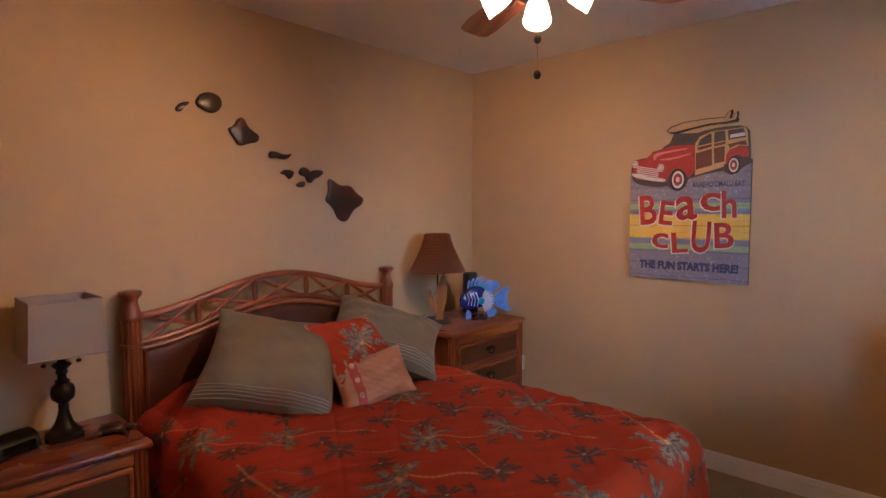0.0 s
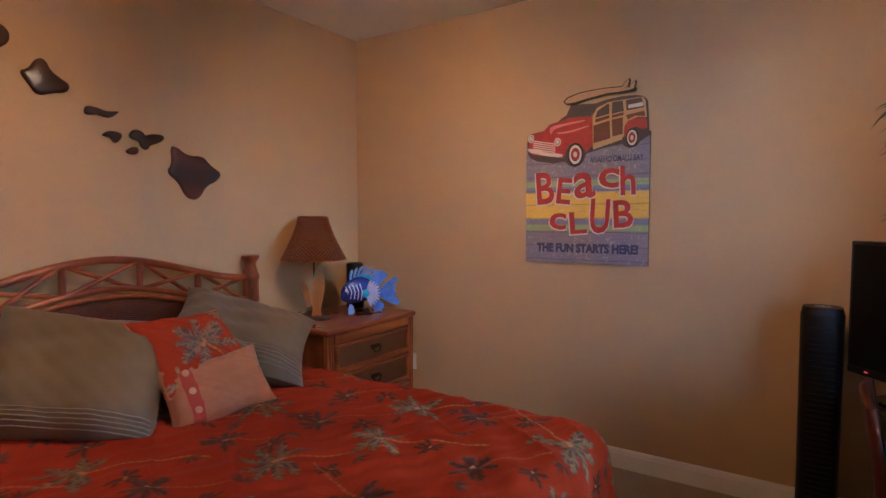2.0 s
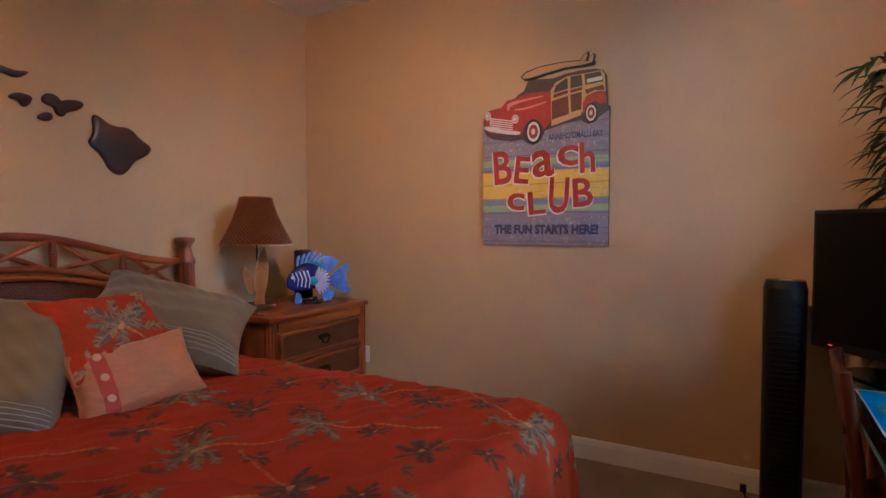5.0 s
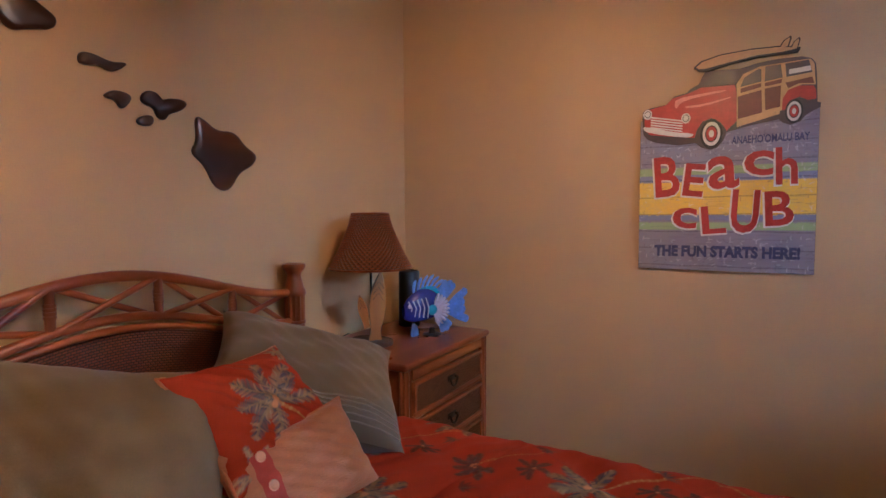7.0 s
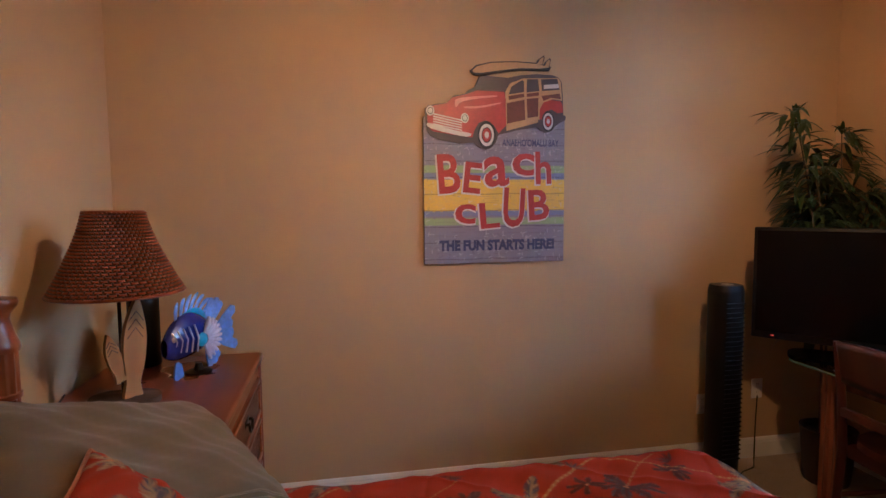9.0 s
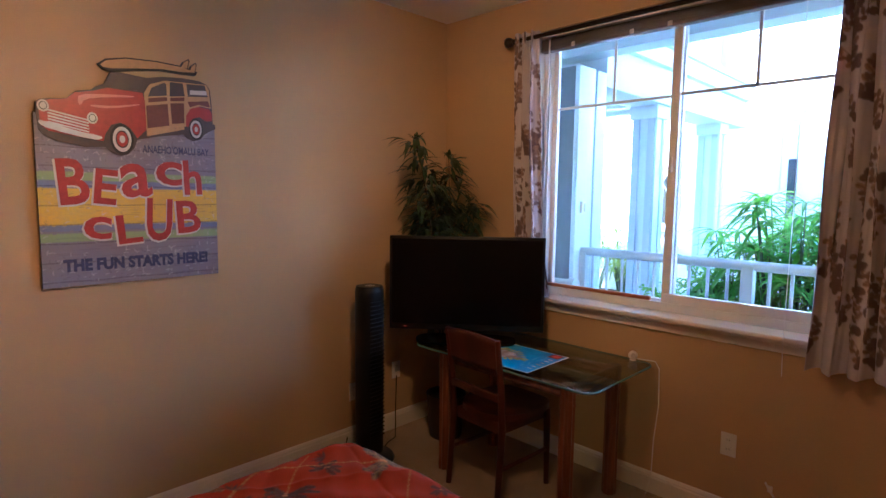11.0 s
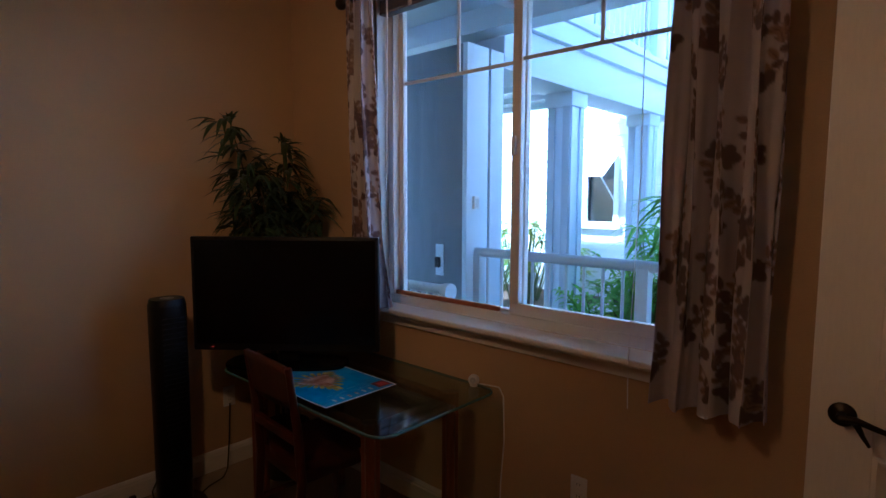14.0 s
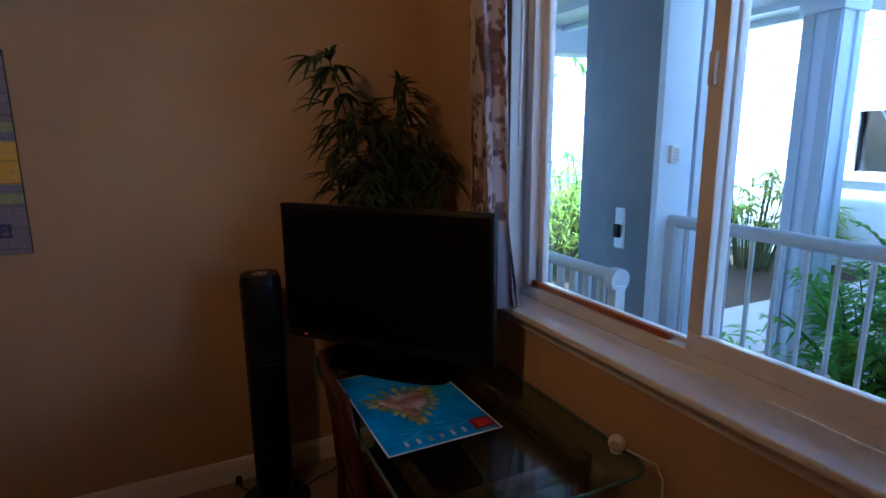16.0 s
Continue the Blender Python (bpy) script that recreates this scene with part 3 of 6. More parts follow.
b = sheet(B(), 40, 10, lambda u, v: (0.006, (u - 0.5) * 2 * (HB - 0.03), 0.30 + (arch((u - 0.5) * 2 * HB, 0.925, 1.062) - 0.30) * v))
pn = part("cane_panel", b, CANE, bed, "dark woven cane panel")
pn.modifiers.new("thickness", "SOLIDIFY").thickness = 0.012
for y in (-HB + 0.055, HB - 0.055):
    part("side_strip", tube(B(), [(0.012, y, 0.30), (0.012, y, 0.93)], 0.012, 10), RATTANZ, bed)
part("bottom_rail", box((-0.02, -HB + 0.04, 0.24), (0.02, HB - 0.04, 0.31), 0.008), RATTAN, bed)
for s in (-1, 1):
    part("side_rail", box((0.02, s * 0.74 - 0.02, 0.16), (2.02, s * 0.74 + 0.02, 0.30), 0.006), RATTAN, bed)
for lx in (1.0, 1.98):
    for s in (-1, 1):
        part("leg", lathe(B(), [(0.03, 0), (0.035, 0.01), (0.035, 0.165)], 16, (lx, s * 0.68, 0)), RATTANZ, bed)
part("mattress", box((0.05, -0.76, 0.30), (2.03, 0.76, 0.60), 0.06, 4), WHITEC, bed, "white mattress under the comforter")

# comforter: a cloth drawn over the mattress, falling at the foot and sides
CL, CHW, CR, CT = 1.955, 0.735, 0.125, 0.638
DROP = 0.52
cv = Canvas(CL + DROP, 2 * (CHW + DROP), 0.0052, (0.36, 0.034, 0.004))
rng = random.Random(5)
# a staggered repeat: plumed palms on long gold trunks, small dusky palms and sprigs between
PLUME = [(0.27, 0.165, 0.065), (0.06, 0.06, 0.05), (0.10, 0.10, 0.085), (0.36, 0.235, 0.10), (0.05, 0.06, 0.07), (0.18, 0.11, 0.045)]
RUST = [(0.12, 0.03, 0.015), (0.10, 0.055, 0.035), (0.16, 0.085, 0.04), (0.06, 0.05, 0.04)]
for i in range(8):
    for j in range(8):
        px, py = 0.10 + i * 0.345 + (0.17 if j % 2 else 0), 0.12 + j * 0.335
        px, py = px + rng.uniform(-0.04, 0.04), py + rng.uniform(-0.04, 0.04)
        lean = rng.uniform(0.35, 0.95) + (2.2 if (i + 2 * j) % 5 == 0 else 0)
        big = (i + j) % 2 == 0
        cv.palm(px, py, rng.uniform(0.125, 0.15) if big else rng.uniform(0.085, 0.10), rng, True, lean, PLUME if big else RUST + PLUME[1:3])
        cv.palm(px + 0.18, py + 0.05, rng.uniform(0.05, 0.065), rng, False, None, RUST)
        cv.sprig(px + 0.03, py - 0.16, 0.055, rng)


def drape(u, v):
    p, q = u * (CL + DROP), (v - 0.5) * 2 * (CHW + DROP)
    ex, ey = np.maximum(0, p - CL), np.maximum(0, np.abs(q) - CHW)
    e = np.hypot(ex, ey)
    es = np.where(e > 0, e, 1)
    dx, dy = ex / es, ey / es * np.sign(q)
    e = np.minimum(e, DROP)
    th = np.minimum(e / CR, math.pi / 2)
    fall = CR * (1 - np.cos(th)) + np.maximum(0, e - CR * math.pi / 2)
    along = np.where(ex > ey, q, p)
    fold = np.clip(fall / 0.4, 0, 1) * (0.018 * np.sin(along * 17) + 0.012 * np.sin(along * 29 + 1.3)) + 0.06 * np.clip(fall - 0.1, 0, 1)
    out = CR * np.sin(th) + fold
    x = np.minimum(p, CL) + dx * out
    y = np.clip(q, -CHW, CHW) + dy * out
    # soft quilting, creases, and the rise over the sleeping pillows
    wr = 0.006 * np.sin(p * 9 + 2 * np.sin(q * 4)) * np.sin(q * 8 + np.sin(p * 5)) + 0.003 * np.sin(p * 31 + q * 13) * np.sin(q * 17 - p * 7) + 0.0016 * np.sin(p * 63 - q * 41) + 0.004 * np.sin((p * 0.8 + q) * 23 + 3 * np.sin(p * 3.1))
    top = np.clip(1 - e / 0.1, 0, 1)
    wr = wr + 0.006 * (1 - np.abs(np.sin(p * 5.3 + q * 6.1 + 1.4 * np.sin(q * 4.7 + p * 2)))) ** 5 - 0.005 * (1 - np.abs(np.sin(p * 7.9 - q * 3.7 + 1.1 * np.sin(p * 6.3)))) ** 6
    head = 0.10 * np.clip(1 - (p - 0.30) / 0.28, 0, 1) ** 1.5 * np.clip((CHW + 0.02 - np.abs(q)) / 0.15, 0, 1)
    crown = 0.012 * (1 - np.clip(np.abs(q) / CHW, 0, 1) ** 2)
    z = CT - fall + (wr * 1.3) * (0.4 + 0.6 * top) + head + crown
    return HX + 0.07 + x, BC + y, np.maximum(z, 0.05)


comf = printed_mesh("comforter", cv, drape, PRINTC, None, "", 0.02)
tagged(comf, "coral red quilted comforter printed with palm trees, spread over the bed", "comforter")


def pillow_shape(w, h, t, sag=0.0, seed=0, nu=36, nv=28, pinch=0.10):
    """A stuffed cushion: two bulging faces that meet in a seam with drawn-in sides."""
    rnd = random.Random(seed)
    ph = [rnd.uniform(0, 6.28) for _ in range(6)]

    def side(s):
        def f(u, v):
            a, c = u * 2 - 1, v * 2 - 1
            x = a * (1 - pinch * (1 - c * c) * abs(a) ** 3) * w / 2
            z = c * (1 - pinch * (1 - a * a) * abs(c) ** 3) * h / 2
            bulge = ((1 - a ** 4) * (1 - c ** 4)) ** 0.55
            wr = 0.004 * math.sin(9 * a + ph[0] + 3 * c) + 0.003 * math.sin(13 * c + ph[1] - 4 * a) + 0.002 * math.sin(23 * (a + c) + ph[2])
            low = 1 + sag * (-c)
            return (x, s * (bulge * t / 2 * low + wr * (0.3 + bulge)), z - sag * 0.02 * (1 - a * a))
        return f

    return side


def pillow(name, label, w, h, t, material, at, right, up, sag=0.2, seed=0, trim=None, kind="pillow", canvas=None):
    """A cushion centred at a place, its width along right and its height along up."""
    ob = thing(name, label, kind)
    r = Vector(right).normalized()
    u = Vector(up)
    u = (u - r * u.dot(r)).normalized()
    k = u.cross(r)
    ob.matrix_basis = Matrix.Translation(at) @ Matrix((r, k, u)).transposed().to_4x4()
    f, g = pillow_shape(w, h, t, sag, seed)(-1), pillow_shape(w, h, t, sag, seed)(1)
    if canvas:
        vf = np.vectorize(f)
        printed_mesh("front", canvas, lambda u, v: vf(u, v), PRINTC, ob)
    else:
        part("front", sheet(B(), 44, 34, f), material, ob)
    part("back", sheet(B(), 30, 24, g), material, ob)
    if trim:
        pts = [f(k / 24, 0) for k in range(24)] + [f(1, k / 24) for k in range(24)] + [f(1 - k / 24, 1) for k in range(24)] + [f(0, 1 - k / 24) for k in range(25)]
        part("piping", tube(B(), pts, 0.005, 6), trim, ob)
    return ob


# big shams leaning on the headboard
def sham(at, right, up, seed):
    ob = pillow("pillow", "taupe sateen pillow sham with a pleated hem, leaning on headboard", 0.68, 0.56, 0.21, TAUPE, at, right, up, 0.25, seed)
    f = pillow_shape(0.68, 0.56, 0.21, 0.25, seed)(-1)
    for k in range(5):
        v = 0.035 + k * 0.028
        part("pleat", tube(B(), [tuple(a + c for a, c in zip(f(0.03 + 0.94 * i / 24, v), (0, -0.002, 0))) for i in range(25)], 0.0028, 6), STRIPE, ob)
    return ob


sham((-2.065, 1.325, 0.845), (0.34, 0.40, -0.09), (-0.32, 0.19, 0.37), 1)
sham((-2.075, 2.07, 0.862), (0.40, 0.43, -0.19), (-0.34, 0.37, 0.215), 2)
cr = Canvas(0.42, 0.36, 0.0036, (0.35, 0.036, 0.005))
rp = random.Random(11)
cr.palm(0.215, 0.175, 0.17, rp, True, -1.2, [(0.30, 0.19, 0.08), (0.10, 0.10, 0.085), (0.36, 0.25, 0.12), (0.075, 0.08, 0.085), (0.15, 0.13, 0.10)])
cr.palm(0.37, 0.33, 0.06, rp, False)
cr.palm(0.04, 0.03, 0.06, rp, False)
pillow("throw_pillow", "coral red throw pillow printed with a palm tree", 0.45, 0.38, 0.13, REDC, (-1.925, 1.72, 0.873), (-0.05, 0.446, -0.015), (-0.2, 0.02, 0.19), 0.1, 4, PEACH, "pillow", cr)
pp = pillow("bolster_pillow", "small peach damask pillow with a red buttoned band", 0.44, 0.275, 0.13, PEACH, (-1.765, 1.715, 0.742), (0.05, 0.42, 0.03), (-0.158, -0.01, 0.225), 0.1, 6, PEACH)
f = pillow_shape(0.44, 0.275, 0.13, 0.1, 6)(-1)
b = sheet(B(), 6, 24, lambda u, v: tuple(p + q for p, q in zip(f(0.15 + 0.115 * u, v), (0, -0.003, 0))))
part("band", b, REDC, pp, "red cotton band")
for v in (0.22, 0.5, 0.78):
    c = f(0.205, v)
    b = lathe(B(), [(0, 0), (0.013, 0.001), (0.0145, 0.004), (0.012, 0.007), (0.009, 0.006), (0, 0.0055)], 20)
    bmesh.ops.transform(b, matrix=Matrix.Translation((c[0], c[1] - 0.002, c[2])) @ pose(0, 0, 0, 90, 0, 0), verts=b.verts[:])
    part("button", b, BUTTON, pp, "round shell button")

# ---- chests beside the bed ----
def bail_pull(parent, x, y, z):
    b = B()
    tube(b, [(x, y - 0.03, z + 0.012), (x + 0.018, y - 0.03, z + 0.012)], 0.006, 8)
    tube(b, [(x, y + 0.03, z + 0.012), (x + 0.018, y + 0.03, z + 0.012)], 0.006, 8)
    tube(b, [(x + 0.016, y + 0.034 * math.cos(a), z + 0.012 - 0.036 * math.sin(a)) for a in (math.pi * k / 12 for k in range(13))], 0.0055, 8)
    bx(b, (x, y - 0.042, z - 0.002), (x + 0.004, y + 0.042, z + 0.026), 0.003)
    return part("handle", b, BRONZE, parent, "dark bronze bail pull")


def chest(name, label, y0, y1, x0, x1, h, rows):
    """A rattan chest against the west wall; its drawers face +x."""
    ob = thing(name, label, "nightstand", ((x0 + x1) / 2, (y0 + y1) / 2, 0))
    w, d = (y1 - y0) / 2, (x1 - x0) / 2
    part("top", box((-d, -w, h - 0.034), (d, w, h), 0.014, 4), TOPWOOD, ob, "polished reddish wooden top")
    part("body", box((-d + 0.02, -w + 0.025, 0.06), (d - 0.035, w - 0.025, h - 0.034), 0.004), RATTANZ, ob)
    part("frieze", box((d - 0.035, -w + 0.075, h - 0.085), (d - 0.014, w - 0.075, h - 0.034), 0.004), RATTAN, ob)
    for s in (-1, 1):
        for e in (-1, 1):
            b = lathe(B(), [(0.032, 0), (0.032, h - 0.034)], 60, flute=10, depth=0.16)
            p = part("post", b, RATTANZ, ob, "reeded corner post")
            p.location = (e * (d - 0.038), s * (w - 0.042), 0)
    z = h - 0.09
    for dh in rows:
        dr = part("drawer", box((d - 0.035, -w + 0.082, z - dh + 0.006), (d - 0.016, w - 0.082, z - 0.006), 0.004), RATTAN, ob)
        b = B()
        for lo, hi in (((-w + 0.082, z - dh + 0.006), (w - 0.082, z - dh + 0.024)), ((-w + 0.082, z - 0.024), (w - 0.082, z - 0.006)), ((-w + 0.082, z - dh + 0.024), (-w + 0.1, z - 0.024)), ((w - 0.1, z - dh + 0.024), (w - 0.082, z - 0.024))):
            bx(b, (d - 0.017, lo[0], lo[1]), (d - 0.006, hi[0], hi[1]), 0.004)
        part("drawer_frame", b, RATTAN, dr)
        yy, zz = w - 0.1, dh - 0.048
        part("cane_front", sheet(B(), 4, 4, lambda u, v: (d - 0.0135, (u - 0.5) * 2 * yy, z - dh + 0.024 + v * zz)), CANED, dr, "woven cane drawer front", False)
        bail_pull(dr, d - 0.012, 0, z - dh / 2)
        z -= dh
        part("rail", tube(B(), [(d - 0.018, -w + 0.075, z), (d - 0.018, w - 0.075, z)], 0.010, 10), RATTAN, ob)
        z -= 0.012
    return ob


CANED = woven("woven_cane_drawer", (0.05, 0.016, 0.006), (0.24, 0.08, 0.028), 46, 26)
chest("nightstand", "tall honey rattan chest of drawers standing in the corner", 2.535, 3.375, -2.575, -1.965, 0.80, (0.165, 0.18, 0.18))
chest("nightstand", "low honey rattan nightstand with cane drawer fronts", 0.02, 0.765, -2.575, -2.08, 0.62, (0.19, 0.2))

# ---- on the corner chest ----
ct = 0.80
lamp = thing("table_lamp", "table lamp with a woven wicker shade and carved wooden fish", "lamp", (-2.34, 2.80, ct))


def bell_shade(u, v):
    a = 2 * math.pi * u
    r = 0.088 + 0.112 * (1 - v) ** 1.35
    r += 0.0035 * math.cos(2 * math.pi * 46 * u + math.pi * int(v * 25.99)) + 0.003 * abs(math.sin(math.pi * 26 * v))
    return (r * math.cos(a), r * math.sin(a), 0.372 + 0.268 * v)


sh = part("shade", sheet(B(), 276, 104, bell_shade), WICKER, lamp, "brown woven wicker bell shade")
sh.modifiers.new("thickness", "SOLIDIFY").thickness = 0.004
for r, z in ((0.2, 0.374), (0.088, 0.638)):
    part("shade_rim", tube(B(), [(r * math.cos(a), r * math.sin(a), z) for a in (2 * math.pi * k / 40 for k in range(41))], 0.005, 8, False), RATTANZ, lamp)
part("stem", lathe(B(), [(0.006, 0.02), (0.006, 0.60)], 12), BRONZE, lamp)
DRIFT = wood("driftwood", (0.05, 0.03, 0.02), (0.12, 0.08, 0.05), 0.8, 7, "X", 0.0, 0.4)
b = B()
prism(b, rounded([(-0.10, -0.06), (0.02, -0.085), (0.12, -0.05), (0.11, 0.05), (0.0, 0.08), (-0.11, 0.05)], 2), lambda x, y, d: (x, y, d), 0.022)
part("base", b, DRIFT, lamp, "dark driftwood base")
FISHW = wood("golden_fish_wood", (0.27, 0.11, 0.010), (0.38, 0.17, 0.017), 0.45, 5, "Z", 0.1)


def wooden_fish(w, h, x, y, z, tilt, turn):
    b = B()
    out = [(-0.10, 0), (-0.36, -0.02), (-0.24, 0.16), (-0.40, 0.34), (-0.46, 0.55), (-0.36, 0.74), (-0.10, 0.92), (0.04, 1.0), (0.22, 0.86), (0.42, 0.66), (0.44, 0.42), (0.34, 0.24), (0.24, 0.14), (0.44, -0.02), (0.12, 0.02)]
    prism(b, rounded(out, 2), lambda a, c, d: (a * w, d - 0.009, c * h), 0.018)
    p = part("wooden_fish", b, FISHW, lamp, "carved golden wooden fish standing on its tail", False)
    p.matrix_basis = Matrix.Translation((x, y, z)) @ Euler((0, radians(tilt), radians(turn))).to_matrix().to_4x4()
    return p


wooden_fish(0.088, 0.345, 0.03, -0.015, 0.02, 5, 48)
wooden_fish(0.05, 0.17, 0.012, -0.05, 0.085, -13, 44)
MARK = mat("burnt_wood_line", (0.035, 0.012, 0.004), 0.6, vary=0.2)
for p in [o for o in lamp.children if o.name.startswith("wooden_fish")]:
    big = p.dimensions.z > 0.25 or p.name == "wooden_fish"
    w, h = (0.088, 0.345) if big else (0.05, 0.17)
    for c in (0.58, 0.66, 0.74):
        b = B()
        tube(b, [(-0.30 * w, -0.0095, c * h), (-0.02 * w, -0.0095, (c + 0.10) * h), (0.28 * w, -0.0095, c * h)], 0.0014, 5)
        part("carved_line", b, MARK, p, "dark burnt chevron line", False)
part("cord", tube(B(), [(-0.06, -0.05, 0.012), (-0.12, -0.09, 0.006), (-0.17, -0.06, 0.006), (-0.205, 0.02, 0.006), (-0.225, 0.10, 0.006)], 0.0032, 8), BLACK, lamp, "black lamp cord")

spk = thing("speaker", "black cylindrical speaker standing behind the fish figure", "speaker", (-2.42, 3.265, ct))
part("body", lathe(B(), [(0.0, 0), (0.058, 0), (0.06, 0.004), (0.06, 0.300), (0.056, 0.312), (0.05, 0.315), (0.05, 0.308), (0, 0.308)], 36), BLACK, spk)

# blue lionfish figure
FB = mat("deep_blue_glaze", (0.012, 0.022, 0.20), 0.25, vary=0.35, bump=0.25, grain=40, big=12, coat=0.4)
FL = mat("light_blue_glaze", (0.12, 0.24, 0.66), 0.3, vary=0.35, bump=0.3, grain=60, big=18, coat=0.3)
FC = mat("cyan_glaze", (0.03, 0.30, 0.55), 0.3, vary=0.25, bump=0.2, coat=0.3)
FP = mat("pale_lilac_glaze", (0.45, 0.47, 0.66), 0.4, vary=0.25, bump=0.2)
lf = thing("fish_figure", "blue painted metal lionfish figure with spread fins", "figurine", (-2.175, 3.105, ct), 62)
# local x points to the tail, z up; built 0.42 long
b = B()


def fish_body(u, v):
    t = u
    r = 0.098 * math.sin(math.pi * min(1, 0.06 + 0.94 * t)) ** 0.62 * (1 - 0.30 * t)
    a = 2 * math.pi * v
    return (-0.17 + 0.27 * t, 0.45 * r * math.cos(a), 0.135 + 1.0 * r * math.sin(a) + 0.03 * math.sin(math.pi * t))


part("body", sheet(B(), 24, 24, fish_body), FB, lf, "deep blue rounded body")


def fin(name, root, tips, width, material, label="", thick=0.006):
    """A fin of separate rays that fan out from a root line."""
    for (x0, z0), (x1, z1) in zip(root, tips):
        d = Vector((x1 - x0, 0, z1 - z0))
        n = Vector((-d.z, 0, d.x)).normalized() * width
        p0, p1 = Vector((x0, 0, z0)), Vector((x1, 0, z1))
        pts = [p0 - n * 0.6, p0 + d * 0.5 - n, p0 + d * 0.92 - n * 0.95, p1, p0 + d * 0.92 + n * 0.95, p0 + d * 0.5 + n, p0 + n * 0.6]
        b = B()
        lo, hi = [b.verts.new(p + Vector((0, -thick / 2, 0))) for p in pts], [b.verts.new(p + Vector((0, thick / 2, 0))) for p in pts]
        b.faces.new(lo[::-1]), b.faces.new(hi)
        for i in range(len(pts)):
            b.faces.new((lo[i], lo[(i + 1) % len(pts)], hi[(i + 1) % len(pts)], hi[i]))
        part(name, b, material, lf, label, False)


for k in range(8):
    t = k / 7
    x0, z0 = -0.105 + 0.145 * t, 0.222 + 0.02 * math.sin(math.pi * t)
    ln, lean = 0.105 - 0.022 * abs(t - 0.45) * 2, radians(104 - 62 * t)
    pts = [(x0 + ln * u * math.cos(lean - 0.35 * u), 0, z0 - 0.012 + ln * u * math.sin(lean - 0.35 * u)) for u in (0, 0.3, 0.6, 0.85, 1.0)]
    b = tube(B(), pts, [0.006, 0.0075, 0.0095, 0.0095, 0.004], 8)
    bmesh.ops.scale(b, vec=(1, 0.45, 1), verts=b.verts[:])
    part("dorsal_spine", b, FL, lf, "light blue rounded spine")
part("dorsal_web", prism(B(), rounded([(-0.11, 0.20), (-0.10, 0.235), (-0.03, 0.265), (0.03, 0.252), (0.055, 0.20)], 2), lambda x, z, d: (x, d - 0.003, z), 0.006), FC, lf, "cyan painted fin web", False)
fin("back_fin_ray", [(0.045, 0.20), (0.06, 0.19), (0.07, 0.18)], [(0.09, 0.285), (0.125, 0.28), (0.145, 0.262)], 0.017, FL)
fin("tail_ray", [(0.09, 0.135), (0.09, 0.13), (0.09, 0.125), (0.09, 0.12)], [(0.225, 0.225), (0.21, 0.165), (0.215, 0.115), (0.235, 0.055)], 0.022, FL)
fin("belly_fin_ray", [(-0.11, 0.07), (-0.10, 0.06)], [(-0.115, -0.0), (-0.095, 0.004)], 0.014, FL)
fin("belly_fin_ray", [(0.05, 0.08), (0.06, 0.085), (0.065, 0.09)], [(0.07, 0.005), (0.10, 0.012), (0.12, 0.035)], 0.015, FL)
for k in range(11):
    a = radians(-70 + 14 * k)
    b = B()
    x0, z0 = -0.02, 0.14
    tube(b, [(x0 + 0.025 * math.cos(a), -0.045, z0 + 0.025 * math.sin(a)), (x0 + 0.06 * math.cos(a), -0.052, z0 + 0.06 * math.sin(a)), (x0 + 0.098 * math.cos(a), -0.048, z0 + 0.088 * math.sin(a))], [0.005, 0.011, 0.006], 8)
    part("side_fin_ray", b, FP, lf, "pale lilac painted ray")
b = lathe(B(), [(0, 0.014), (0.018, 0.011), (0.028, 0)], 20)
bmesh.ops.transform(b, matrix=Matrix.Translation((-0.02, -0.042, 0.14)) @ pose(0, 0, 0, 90, 0, 0), verts=b.verts[:])
part("side_fin_boss", b, FC, lf, "cyan round boss")
for k in range(5):
    part("stripe", tube(B(), [(-0.15 + k * 0.022, -0.02 - 0.006 * k, 0.19 + 0.004 * k), (-0.135 + k * 0.022, -0.028 - 0.005 * k, 0.155), (-0.14 + k * 0.022, -0.02 - 0.006 * k, 0.115 - 0.004 * k)], 0.0035, 6), FP, lf, "pale painted stripe")
b = lathe(B(), [(0, 0.008), (0.008, 0.006), (0.011, 0)], 16)
bmesh.ops.transform(b, matrix=Matrix.Translation((-0.145, -0.024, 0.165)) @ pose(0, 0, 0, 90, 0, 0), verts=b.verts[:])
part("eye", b, FP, lf, "pale round eye")
part("foot", lathe(B(), [(0.05, 0), (0.05, 0.006), (0.02, 0.012), (0.012, 0.04)], 24), BLACK, lf)

# ---- on the low nightstand ----
lt = 0.62
lampl = thing("table_lamp", "table lamp with a square linen shade and dark turned base", "lamp", (-2.40, 0.515, lt))
part("foot", box((-0.062, -0.062, 0), (0.062, 0.062, 0.03), 0.006), BRONZE, lampl)
b = B()
lathe(b, [(0.07, 0.03), (0.055, 0.04), (0.036, 0.065), (0.024, 0.10), (0.018, 0.13), (0.021, 0.14), (0.017, 0.15), (0.026, 0.158), (0.043, 0.175), (0.047, 0.20), (0.042, 0.225), (0.026, 0.24), (0.030, 0.25), (0.018, 0.258), (0.016, 0.275), (0.024, 0.285), (0.02, 0.30), (0.038, 0.318), (0.03, 0.326), (0.016, 0.332), (0.012, 0.40)], 28, flute=14, depth=0.03)
part("column", b, BRONZE, lampl, "dark turned bronze column")
LINEN = mat("grey_linen", (0.33, 0.27, 0.23), 0.9, grain=500, vary=0.08, bump=0.4)
b = B()
